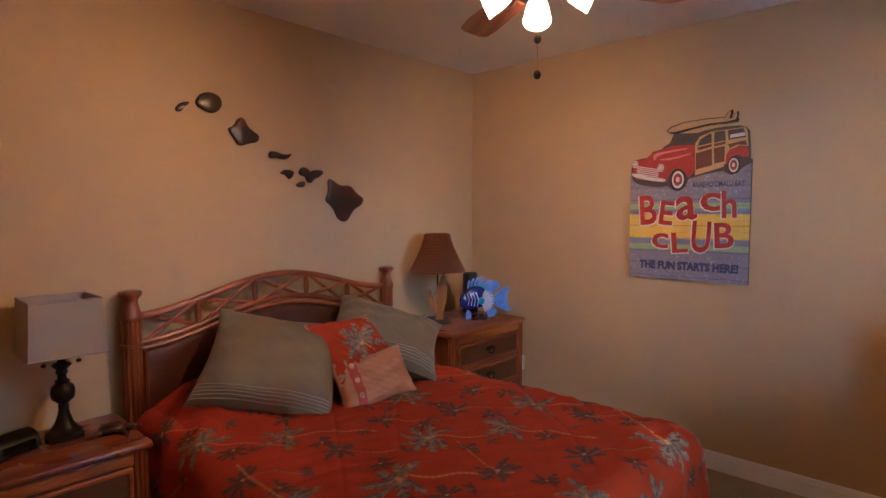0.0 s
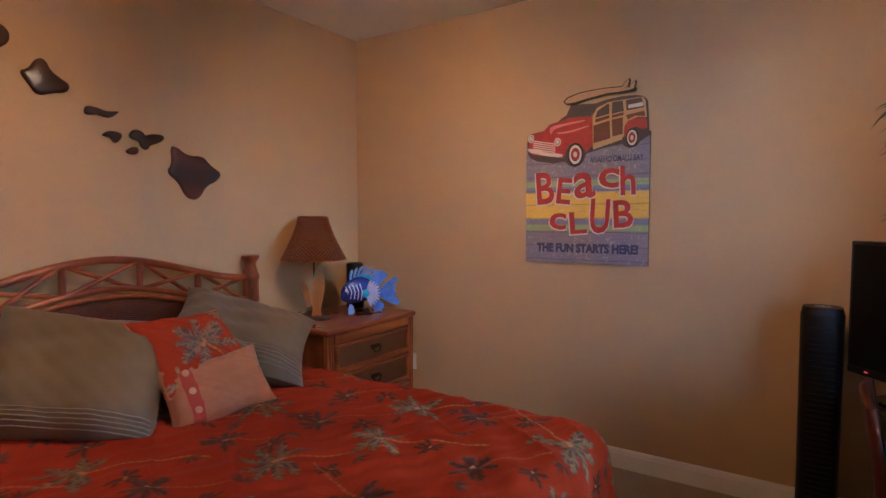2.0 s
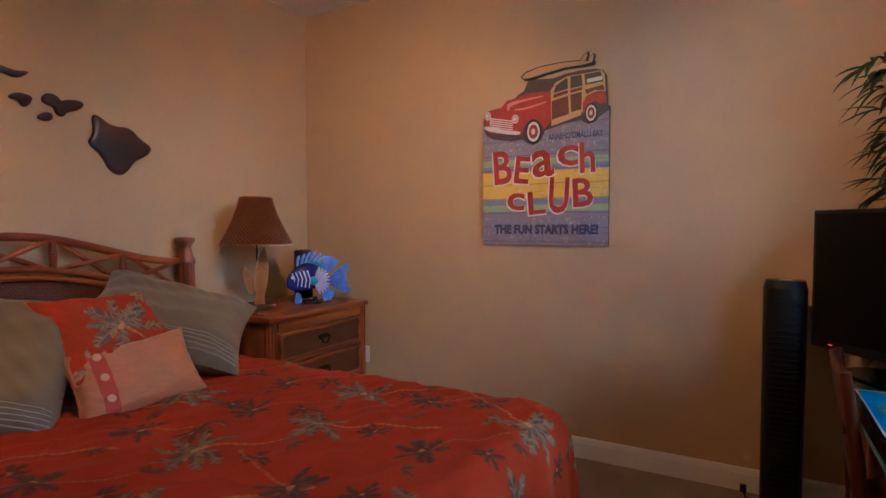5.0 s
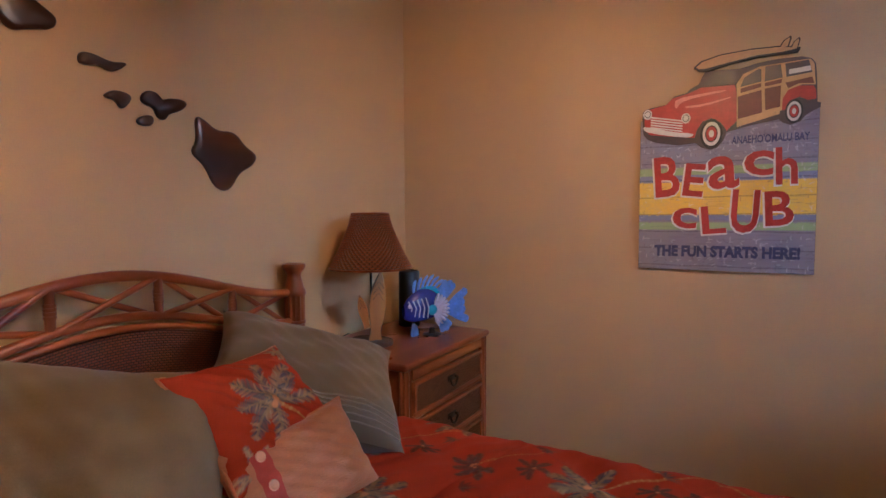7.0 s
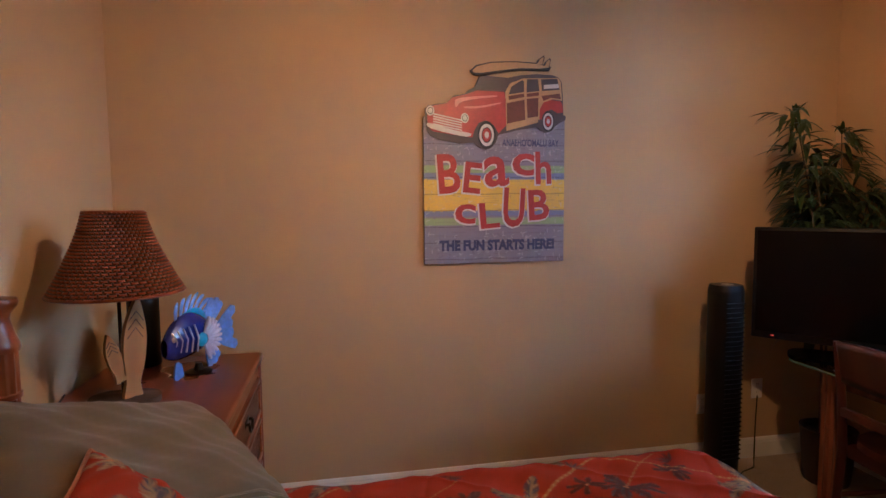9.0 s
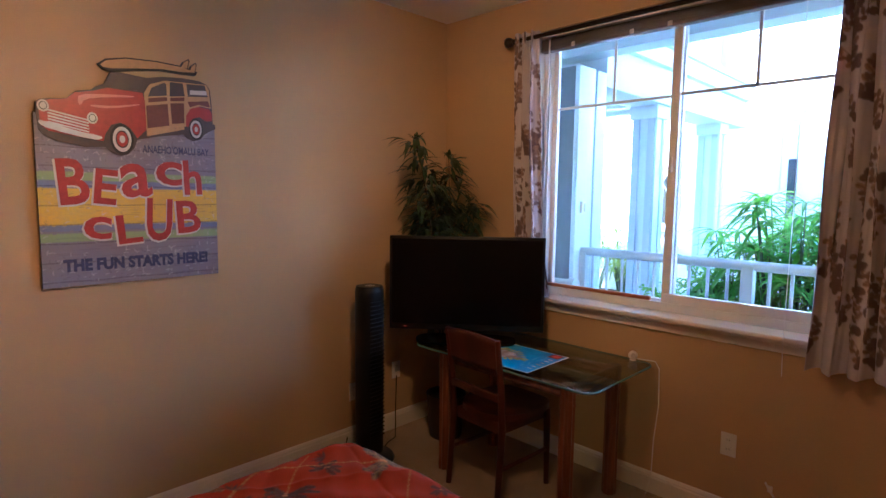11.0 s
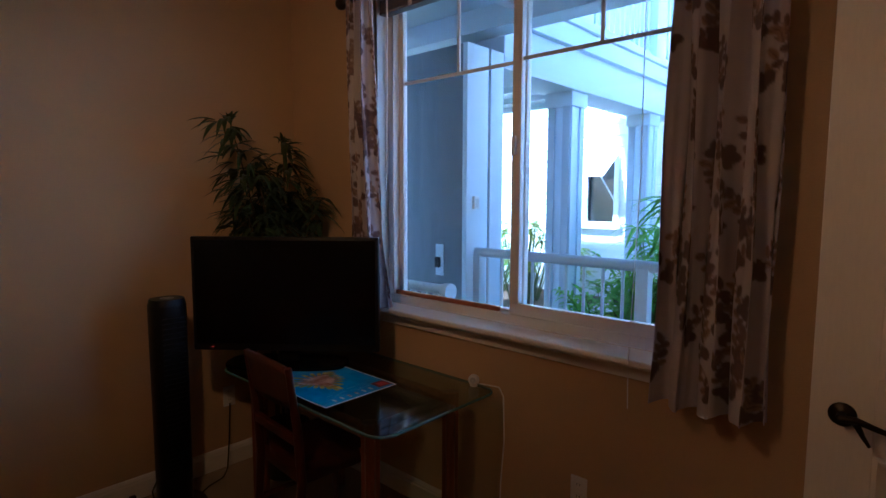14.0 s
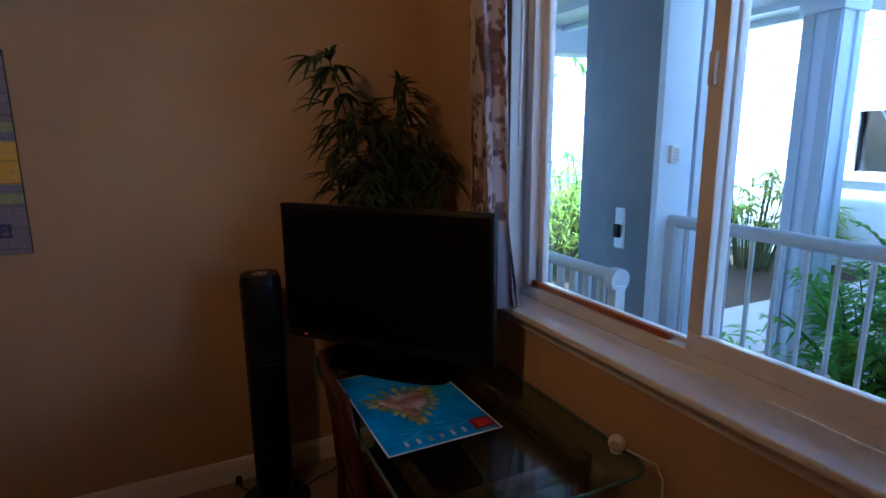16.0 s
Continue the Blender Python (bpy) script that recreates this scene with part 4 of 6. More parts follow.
for sx, sy in ((1, 0), (-1, 0), (0, 1), (0, -1)):
    q0, q1 = 0.140, 0.128
    pts = []
    for zz, q in ((0.375, q0), (0.608, q1)):
        for s in (-1, 1):
            pts.append((sx * q + sy * s * q, sy * q + sx * s * q, zz))
    v = [b.verts.new(p) for p in (pts[0], pts[1], pts[3], pts[2])]
    b.faces.new(v)
bmesh.ops.remove_doubles(b, verts=b.verts[:], dist=1e-4)
s = part("shade", b, LINEN, lampl, "square tapered grey linen shade", False)
s.modifiers.new("thickness", "SOLIDIFY").thickness = 0.004
for q, z in ((0.140, 0.376), (0.128, 0.607)):
    part("shade_trim", tube(B(), [(q, q, z), (-q, q, z), (-q, -q, z), (q, -q, z), (q, q, z)], 0.004, 6, False), LINEN, lampl)
for s in (-1, 1):
    part("pull_chain", tube(B(), [(0.0, s * 0.015, 0.36), (0.0, s * 0.062, 0.352), (0.0, s * 0.064, 0.335)], 0.0015, 6), BRONZE, lampl)
    part("pull_ball", lathe(B(), [(0, 0.01), (0.009, 0.005), (0.01, 0), (0.009, -0.005), (0, -0.01)], 14, (0, s * 0.064, 0.325)), BRONZE, lampl)
clk = thing("clock_radio", "black rounded clock radio on the low nightstand", "clock", (-2.38, 0.325, lt), 20)
b = B()
prism(b, rounded([(-0.07, 0), (0.075, 0), (0.08, 0.03), (0.05, 0.085), (-0.03, 0.098), (-0.07, 0.07)], 2), lambda x, z, d: (x * 0.85, d - 0.08, z * 0.8), 0.16)
part("case", b, BLACK, clk)
part("display", box((0.05, -0.06, 0.018), (0.066, 0.06, 0.046), 0.002, 1, None), SCREEN, clk, "dark display window", False)
tur = thing("turtle_figure", "small dark carved turtle on the nightstand", "figurine", (-2.30, 0.675, lt), 60)
part("shell", sheet(B(), 16, 12, lambda u, v: (0.055 * math.cos(2 * math.pi * u) * math.cos(v * 1.57), 0.042 * math.sin(2 * math.pi * u) * math.cos(v * 1.57), 0.012 + 0.036 * math.sin(v * 1.57) + 0.002 * math.sin(18 * u) * math.cos(v))), KOA, tur)
for x, y, a in ((0.045, 0.035, 40), (0.045, -0.035, -40), (-0.04, 0.032, 140), (-0.04, -0.032, 220)):
    part("flipper", tube(B(), [(x, y, 0.014), (x + 0.03 * math.cos(radians(a)), y + 0.03 * math.sin(radians(a)), 0.008), (x + 0.055 * math.cos(radians(a - 20)), y + 0.055 * math.sin(radians(a - 20)), 0.006)], [0.01, 0.009, 0.004], 8), KOA, tur)
part("head", tube(B(), [(0.045, 0, 0.02), (0.07, 0, 0.026), (0.088, 0, 0.022)], [0.012, 0.014, 0.007], 10), KOA, tur)

# ---- on the walls ----
# carved islands, each an outline in (along the wall, up) about its middle
ISLANDS = (
    ("long", 1.134, 2.150, [(-0.038, -0.018), (-0.012, 0.014), (0.036, 0.028), (0.034, 0.012), (0.006, -0.008), (-0.008, -0.032), (-0.03, -0.034)]),
    ("round", 1.272, 2.186, [(-0.078, -0.02), (-0.05, 0.036), (0.0, 0.058), (0.052, 0.05), (0.076, 0.02), (0.07, -0.022), (0.03, -0.056), (-0.02, -0.05)]),
    ("notched", 1.470, 2.048, [(-0.098, 0.012), (-0.058, 0.03), (-0.035, 0.075), (0.0, 0.085), (0.022, 0.035), (0.06, 0.01), (0.1, -0.012), (0.085, -0.05), (0.03, -0.06), (-0.03, -0.085), (-0.065, -0.035)]),
    ("long", 1.703, 1.936, [(-0.082, -0.016), (-0.075, 0.02), (-0.03, 0.018), (0.02, 0.004), (0.084, 0.018), (0.05, -0.014), (0.02, -0.026), (-0.02, -0.012), (-0.06, -0.022)]),
    ("round", 1.748, 1.828, [(-0.052, 0.002), (-0.02, 0.026), (0.03, 0.022), (0.044, 0.006), (0.02, -0.03), (0.002, -0.034), (-0.012, -0.008), (-0.04, -0.006)]),
    ("small", 1.838, 1.768, [(-0.036, -0.006), (-0.008, 0.016), (0.022, 0.02), (0.03, 0.002), (0.018, -0.02), (-0.02, -0.02)]),
    ("winged", 1.912, 1.830, [(-0.092, 0.012), (-0.068, 0.045), (-0.03, 0.042), (-0.015, 0.015), (0.02, 0.032), (0.08, 0.035), (0.094, 0.016), (0.06, -0.012), (0.012, -0.028), (0.0, -0.055), (-0.03, -0.045), (-0.04, -0.012), (-0.075, -0.008)]),
    ("large", 2.160, 1.672, [(-0.125, 0.14), (-0.09, 0.138), (-0.03, 0.095), (0.06, 0.105), (0.11, 0.05), (0.178, 0.018), (0.15, -0.03), (0.08, -0.06), (0.04, -0.125), (0.0, -0.145), (-0.05, -0.12), (-0.085, -0.045), (-0.15, -0.0), (-0.115, 0.05)]),
)
for shape, cy, cz, out in ISLANDS:
    ob = thing("island_plaque", "dark polished wooden island cutout on the wall" if shape != "large" else "large dark polished wooden island cutout on the wall", "wall art", (W + 0.001, cy, cz), 0, "islands on the wall")
    pts = rounded(out, 2)
    b = B()
    rings = []
    for dx, k in ((0.0, 1.0), (0.010, 1.0), (0.016, 0.94), (0.019, 0.80)):
        rings.append([b.verts.new((dx, a * k, c * k)) for a, c in pts])
    for p, q in zip(rings, rings[1:]):
        for i in range(len(pts)):
            j = (i + 1) % len(pts)
            b.faces.new((p[i], p[j], q[j], q[i]))
    b.faces.new(rings[-1]), b.faces.new(rings[0][::-1])
    part("carving", b, KOA, ob, "", 60)

# the sign
SX, SZ, SY = -1.2, 1.18, N - 0.004
sign = thing("wall_sign", "printed wooden beach club sign with a red wood-sided car", "sign", (SX, SY, SZ))
gs = Canvas(0.716, 0.70, 0.0028, srgb(136, 130, 142))
sr = random.Random(3)


def band(z0, z1, color, a=0.9):
    n = int((z1 - z0) / 0.004) + 1
    for i in range(n):
        for k in range(60):
            if sr.random() < 0.93:
                gs.dab(0.716 * k / 59, z0 + (z1 - z0) * (i + 0.5) / n, 0.0075, lerp3(color, srgb(150, 145, 152), sr.random() * 0.18), a)


band(0.255, 0.405, srgb(224, 186, 52))
band(0.440, 0.468, srgb(152, 172, 118))
band(0.190, 0.216, srgb(152, 172, 118))
band(0.234, 0.250, srgb(122, 130, 168))
band(0.410, 0.432, srgb(122, 130, 168))
for k in range(9):
    z = 0.02 + k * 0.079
    for i in range(240):
        gs.dab(0.003 * i, z + 0.0015 * math.sin(i * 0.07 + k), 0.0016, srgb(62, 55, 66), 0.75 if sr.random() < 0.85 else 0.2)
for k in range(900):
    x, z = sr.random() * 0.716, sr.random() * 0.7
    if z < 0.14 or z > 0.5 or x < 0.03 or x > 0.66 or sr.random() < 0.25:
        a = sr.choice((0, 0.4, 1.57, 2.2))
        d = sr.uniform(0.006, 0.02)
        gs.stroke((x, z), (x + d * math.cos(a), z + d * math.sin(a)), 0.0012, 0.0008, srgb(210, 206, 208) if sr.random() < 0.6 else srgb(92, 84, 96), 0.1, 0.7)
for k in range(160):
    x, z = sr.random() * 0.716, sr.random() * 0.7
    gs.stroke((x, z), (x + sr.uniform(0.02, 0.1), z), 0.001, 0.001, srgb(100, 92, 100), 0.02, 0.4)
part("board", box((-0.008, -0.014, -0.018), (0.717, 0, 0.70), 0.002, 1), mat("sign_edge", (0.05, 0.035, 0.03), 0.6), sign, "", False)
printed_mesh("face", gs, lambda u, v: (-0.007 + 0.723 * u, -0.0155 + 0 * u, -0.017 + 0.716 * v), SIGNP, sign, "weathered lilac planks with yellow bands")
INK = {
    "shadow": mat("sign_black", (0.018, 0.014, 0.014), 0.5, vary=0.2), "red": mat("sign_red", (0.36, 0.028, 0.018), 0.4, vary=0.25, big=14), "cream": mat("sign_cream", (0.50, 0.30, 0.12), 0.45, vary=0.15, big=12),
    "brown": mat("sign_brown", (0.13, 0.035, 0.02), 0.45, vary=0.25, big=12), "dark": mat("sign_glass", (0.06, 0.045, 0.045), 0.35, vary=0.2), "white": mat("sign_white", (0.62, 0.58, 0.54), 0.45, vary=0.15), "roof": mat("sign_roof", (0.07, 0.05, 0.05), 0.5, vary=0.2),
    "navy": mat("sign_navy", (0.045, 0.045, 0.12), 0.5, vary=0.3, big=30), "pink": mat("sign_hood_light", (0.62, 0.20, 0.17), 0.4, vary=0.2),
}


def layer(name, pts, y, ink, depth=0.0025, soft=0):
    b = B()
    prism(b, rounded(pts, soft) if soft else pts, lambda a, c, d: (a, -y - d, c), depth)
    return part(name, b, INK[ink], sign, "", False)


CAR = [(0.003, 0.739), (0.016, 0.751), (0.062, 0.76), (0.108, 0.766), (0.142, 0.8), (0.198, 0.812), (0.214, 0.828), (0.247, 0.845), (0.272, 0.898), (0.306, 0.901), (0.415, 0.894), (0.48, 0.909), (0.564, 0.917), (0.646, 0.915), (0.68, 0.903), (0.696, 0.88), (0.702, 0.814), (0.706, 0.72), (0.718, 0.714), (0.718, 0.696), (0.693, 0.684), (0.664, 0.665), (0.645, 0.641), (0.611, 0.63), (0.583, 0.642), (0.568, 0.657), (0.466, 0.641), (0.367, 0.617), (0.354, 0.58), (0.33, 0.551), (0.3, 0.542), (0.264, 0.555), (0.24, 0.577), (0.167, 0.571), (0.066, 0.589), (0.027, 0.607), (0.008, 0.63), (0.001, 0.699)]
layer("car_outline", CAR, 0.0, "roof", 0.022)
layer("surfboard", [(0.225, 0.925), (0.254, 0.95), (0.334, 0.969), (0.456, 0.976), (0.573, 0.972), (0.64, 0.955), (0.632, 0.938), (0.573, 0.936), (0.479, 0.936), (0.369, 0.92), (0.278, 0.90), (0.245, 0.906)], 0.0, "shadow", 0.020)
layer("surfboard", [(0.235, 0.923), (0.258, 0.943), (0.334, 0.963), (0.456, 0.97), (0.573, 0.966), (0.628, 0.952), (0.573, 0.945), (0.479, 0.944), (0.369, 0.928), (0.278, 0.913), (0.245, 0.914)], 0.020, "cream")
for fn in ([(0.562, 0.962), (0.578, 0.991), (0.6, 1.006), (0.602, 0.996), (0.593, 0.962)], [(0.604, 0.956), (0.615, 0.98), (0.631, 0.994), (0.635, 0.986), (0.626, 0.948)]):
    cx, cz = sum(p[0] for p in fn) / 5, sum(p[1] for p in fn) / 5
    layer("surfboard_fin", [(cx + (p[0] - cx) * 1.25, cz + (p[1] - cz) * 1.2) for p in fn], 0.002, "shadow", 0.018)
    layer("surfboard_fin", [(cx + (p[0] - cx) * 0.85, cz + (p[1] - cz) * 0.85) for p in fn], 0.020, "cream")
layer("car_body", [(0.011, 0.744), (0.108, 0.764), (0.137, 0.792), (0.205, 0.808), (0.257, 0.828), (0.395, 0.825), (0.403, 0.789), (0.406, 0.664), (0.367, 0.624), (0.343, 0.662), (0.303, 0.686), (0.266, 0.673), (0.243, 0.634), (0.234, 0.601), (0.141, 0.613), (0.039, 0.628), (0.013, 0.652)], 0.022, "red")
layer("hood_highlight", [(0.15, 0.788), (0.25, 0.80), (0.36, 0.808), (0.36, 0.80), (0.25, 0.788), (0.17, 0.77), (0.155, 0.74), (0.145, 0.755)], 0.0245, "pink", 0.0008, 1)
layer("hood_highlight", [(0.185, 0.75), (0.27, 0.752), (0.38, 0.775), (0.38, 0.768), (0.27, 0.742), (0.2, 0.74)], 0.0245, "pink", 0.0008, 1)
layer("windscreen", [(0.272, 0.832), (0.298, 0.884), (0.4, 0.881), (0.395, 0.832)], 0.022, "dark")
layer("wood_side", [(0.403, 0.789), (0.401, 0.826), (0.427, 0.868), (0.491, 0.893), (0.676, 0.901), (0.69, 0.88), (0.697, 0.791), (0.65, 0.797), (0.599, 0.779), (0.58, 0.745), (0.578, 0.695), (0.407, 0.651)], 0.022, "cream")
for pts in ([(0.417, 0.812), (0.432, 0.852), (0.487, 0.884), (0.496, 0.878), (0.497, 0.827)], [(0.51, 0.825), (0.512, 0.89), (0.569, 0.892), (0.577, 0.834)], [(0.591, 0.835), (0.585, 0.892), (0.67, 0.897), (0.684, 0.844)]):
    layer("car_window", pts, 0.0245, "dark", 0.001)
layer("window_glint", [(0.60, 0.845), (0.60, 0.865), (0.676, 0.872), (0.68, 0.852)], 0.0255, "white", 0.0008)
for pts in ([(0.408, 0.771), (0.499, 0.79), (0.504, 0.692), (0.41, 0.671)], [(0.511, 0.794), (0.572, 0.801), (0.571, 0.71), (0.516, 0.701)], [(0.588, 0.811), (0.684, 0.825), (0.693, 0.796), (0.639, 0.803), (0.599, 0.786)], [(0.418, 0.806), (0.497, 0.82), (0.498, 0.803), (0.418, 0.786)], [(0.511, 0.819), (0.575, 0.829), (0.574, 0.812), (0.511, 0.803)]):
    layer("wood_panel", pts, 0.0245, "brown", 0.001)
layer("rear_fender", [(0.578, 0.695), (0.58, 0.745), (0.599, 0.779), (0.64, 0.793), (0.69, 0.787), (0.7, 0.767), (0.701, 0.732), (0.672, 0.728), (0.641, 0.746), (0.611, 0.735), (0.592, 0.696)], 0.0247, "red", 0.001)
layer("running_board", [(0.407, 0.652), (0.57, 0.692), (0.57, 0.68), (0.407, 0.636)], 0.0247, "cream", 0.001)
for cx, cz, rx, rz in ((0.305, 0.614, 0.046, 0.068), (0.623, 0.686, 0.033, 0.052)):
    for k, ink, y in ((1.0, "shadow", 0.0257), (0.80, "white", 0.0267), (0.56, "shadow", 0.0275), (0.48, "red", 0.0283), (0.24, "white", 0.029)):
        layer("wheel", [(cx + rx * k * math.cos(2 * math.pi * i / 28), cz + rz * k * math.sin(2 * math.pi * i / 28)) for i in range(28)], y, ink, 0.0009)
for k in range(5):
    z = 0.012 * k
    layer("grille_bar", [(0.04, 0.660 + z), (0.182, 0.632 + z), (0.182, 0.638 + z), (0.04, 0.667 + z)], 0.0247, "white", 0.001)
layer("bumper", [(0.005, 0.655), (0.039, 0.636), (0.191, 0.604), (0.227, 0.607), (0.229, 0.622), (0.141, 0.634), (0.012, 0.672)], 0.0258, "white", 0.0015, 1)
for cx, cz in ((0.026, 0.726), (0.196, 0.694)):
    for k, ink, y in ((1.0, "white", 0.0247), (0.7, "dark", 0.0257), (0.55, "white", 0.0263)):
        layer("headlight", [(cx + 0.02 * k * math.cos(2 * math.pi * i / 20), cz + 0.024 * k * math.sin(2 * math.pi * i / 20)) for i in range(20)], y, ink, 0.0008)


def letters(text, x0, z0, x1, z1, y, ink, turn=0.0, depth=0.0015, fat=0.0):
    """Flat lettering that fills a rectangle of the sign."""
    cu = bpy.data.curves.new("lettering", "FONT")
    cu.body, cu.extrude, cu.offset, cu.resolution_u = text, 0.001, fat, 3
    tmp = bpy.data.objects.new("lettering", cu)
    scene.collection.objects.link(tmp)
    bpy.context.view_layer.update()
    me = bpy.data.meshes.new_from_object(tmp.evaluated_get(bpy.context.evaluated_depsgraph_get()))
    bpy.data.objects.remove(tmp)
    co = np.array([v.co for v in me.vertices])
    lo, hi = co.min(0), co.max(0)
    a, c = (co[:, 0] - lo[0]) / (hi[0] - lo[0]) - 0.5, (co[:, 1] - lo[1]) / (hi[1] - lo[1]) - 0.5
    px, pz = a * (x1 - x0), c * (z1 - z0)
    t = radians(turn)
    out = np.stack([(x0 + x1) / 2 + px * math.cos(t) - pz * math.sin(t), -y - (co[:, 2] - lo[2]) / 0.002 * depth, (z0 + z1) / 2 + px * math.sin(t) + pz * math.cos(t)], -1)
    me.vertices.foreach_set("co", out.ravel())
    me.materials.clear()
    me.materials.append(INK[ink])
    ob = new("lettering", me)
    ob.parent = sign
    return ob


for ch, x0, z0, x1, z1, tn in (("B", 0.062, 0.330, 0.172, 0.522, 4), ("E", 0.193, 0.330, 0.280, 0.482, -6), ("a", 0.294, 0.362, 0.420, 0.512, 4), ("c", 0.440, 0.418, 0.556, 0.528, -4), ("h", 0.562, 0.375, 0.644, 0.538, 2), ("c", 0.146, 0.180, 0.252, 0.278, -4), ("L", 0.272, 0.156, 0.372, 0.285, 5), ("U", 0.394, 0.160, 0.504, 0.356, -3), ("B", 0.526, 0.194, 0.634, 0.348, 3)):
    letters(ch, x0 - 0.008, z0 - 0.008, x1 + 0.002, z1 - 0.002, 0.0158, "white", tn, 0.001, 0.03)
    letters(ch, x0, z0, x1, z1, 0.0170, "red", tn, 0.0015, 0.02)
letters("THE FUN STARTS HERE!", 0.066, 0.045, 0.664, 0.100, 0.0162, "navy", 0, 0.001, 0.055)
letters("ANAEHO'OMALU BAY", 0.388, 0.562, 0.684, 0.598, 0.0162, "navy", 0, 0.001, 0.015)


# outlets
def outlet(at, rz, label):
    ob = thing("wall_outlet", label, "outlet", at, rz, "wall outlets")
    part("plate", box((-0.035, -0.006, -0.057), (0.035, 0, 0.057), 0.003), WHITEP, ob)
    for z in (-0.024, 0.024):
        s = part("socket", box((-0.017, -0.008, z - 0.015), (0.017, -0.005, z + 0.015), 0.003), WHITEP, ob)
        for dx in (-0.006, 0.006):
            part("slot", box((dx - 0.001, -0.0086, z - 0.002), (dx + 0.001, -0.0078, z + 0.007)), BLACK, s, "", False)
    return ob


outlet((E_ - 0.001, 1.558, 0.388), -90, "white double wall outlet below the window")
outlet((0.355, N - 0.001, 0.335), 0, "white double wall outlet behind the tower fan")
outlet((0.70, N - 0.001, 0.40), 0, "white double wall outlet in the desk corner")
outlet((-2.09, N - 0.001, 0.41), 0, "white double wall outlet beside the chest")
jack = thing("cable_stub", "clear cable plug hanging from the wall below the window", "cable", (E_ - 0.001, 1.37, 0.235))
part("clip", box((-0.012, -0.01, -0.012), (0, 0.01, 0.018), 0.003), WHITEP, jack)
part("wire", tube(B(), [(-0.01, 0.02, 0.03), (-0.014, 0.0, 0.0), (-0.016, -0.02, -0.025)], 0.005, 8), WHITEP, jack)

# ---- ceiling fan with lights ----
BLADE = wood("walnut_blade", (0.16, 0.05, 0.018), (0.30, 0.11, 0.04), 0.3, 7, "X", 0.4)
BRASS = mat("antique_brass", (0.40, 0.24, 0.12), 0.3, 0.9, vary=0.15, bump=0.03)
SHADE = glow("lit_frosted_glass", (1.0, 0.46, 0.13), 1.2)
fan = thing("ceiling_fan", "ceiling fan with wooden blades and lit frosted glass shades", "ceiling fan", (-0.74, 1.64, 0))
part("canopy", lathe(B(), [(0.065, 2.735), (0.065, 2.72), (0.045, 2.67), (0.02, 2.655)], 32), BRASS, fan)
part("downrod", lathe(B(), [(0.012, 2.66), (0.012, 2.55)], 16), BRASS, fan)
part("motor", lathe(B(), [(0.02, 2.56), (0.08, 2.55), (0.12, 2.525), (0.13, 2.48), (0.12, 2.445), (0.07, 2.42), (0.06, 2.40), (0.075, 2.385), (0.075, 2.38), (0.03, 2.368), (0.0, 2.367)], 40), BRASS, fan)


def fan_blade():
    b = B()
    out = [(0.20, -0.05), (0.24, -0.062), (0.50, -0.072), (0.60, -0.066), (0.625, -0.04), (0.625, 0.04), (0.60, 0.066), (0.50, 0.072), (0.24, 0.062), (0.20, 0.05)]
    prism(b, out, lambda x, y, d: (x, y, d), 0.007)
    bmesh.ops.transform(b, matrix=pose(0, 0, 2.415, 12, 0, 0), verts=b.verts[:])
    return b


def fan_iron():
    b = B()
    tube(b, [(0.09, 0, 2.44), (0.15, 0, 2.425), (0.21, 0, 2.41), (0.26, 0, 2.41)], [0.012, 0.01, 0.016, 0.01], 8)
    return b


for k in range(4):
    p = part("blade", fan_blade(), BLADE, fan, "", False)
    p.rotation_euler = (0, 0, radians(62 + 90 * k))
    q = part("blade_arm", fan_iron(), BRASS, p)


def bell():
    b = B()
    lathe(b, [(0.022, 0.0), (0.026, -0.012), (0.040, -0.04), (0.048, -0.075), (0.051, -0.10), (0.056, -0.115), (0.052, -0.114), (0.045, -0.075), (0.037, -0.04), (0.022, -0.012), (0.0, -0.008)], 28, cap=False)
    return b


for k in range(4):
    a = radians(-56 + 90 * k)
    part("light_arm", tube(B(), [(0.05 * math.cos(a), 0.05 * math.sin(a), 2.395), (0.075 * math.cos(a), 0.075 * math.sin(a), 2.40), (0.09 * math.cos(a), 0.09 * math.sin(a), 2.385)], 0.011, 10), BRASS, fan)
    sh = part("glass_shade", bell(), SHADE, fan, "glowing frosted glass bell shade")
    sh.matrix_basis = Matrix.Translation((0.088 * math.cos(a), 0.088 * math.sin(a), 2.387)) @ Euler((0, 0, a)).to_matrix().to_4x4() @ Euler((0, radians(-66), 0)).to_matrix().to_4x4()
    lit = new("bulb", bpy.data.lights.new("bulb", "POINT"))
    lit.data.energy, lit.data.color, lit.data.shadow_soft_size = BULB, (1.0, 0.46, 0.13), 0.025
    lit.parent, lit.location = sh, (0, 0, -0.040)


def pull_chain(x, y, z0, z1):
    b = B()
    n = int((z0 - z1) / 0.0075)
    for k in range(n):
        lathe(b, [(0, 0.0028), (0.0026, 0), (0, -0.0028)], 6, (x, y, z0 - k * 0.0075), cap=False)
    c = part("pull_chain", b, BRASS, fan, "beaded brass pull chain")
    part("pull_knob", lathe(B(), [(0.0, 0.018), (0.007, 0.016), (0.013, 0.006), (0.0135, -0.003), (0.008, -0.013), (0, -0.015)], 20, (x, y, z1 - 0.014)), BRONZE, c, "dark wooden pull knob")


pull_chain(0.012, -0.018, 2.37, 2.215)
pull_chain(0.0, 0.0, 2.37, 2.095)

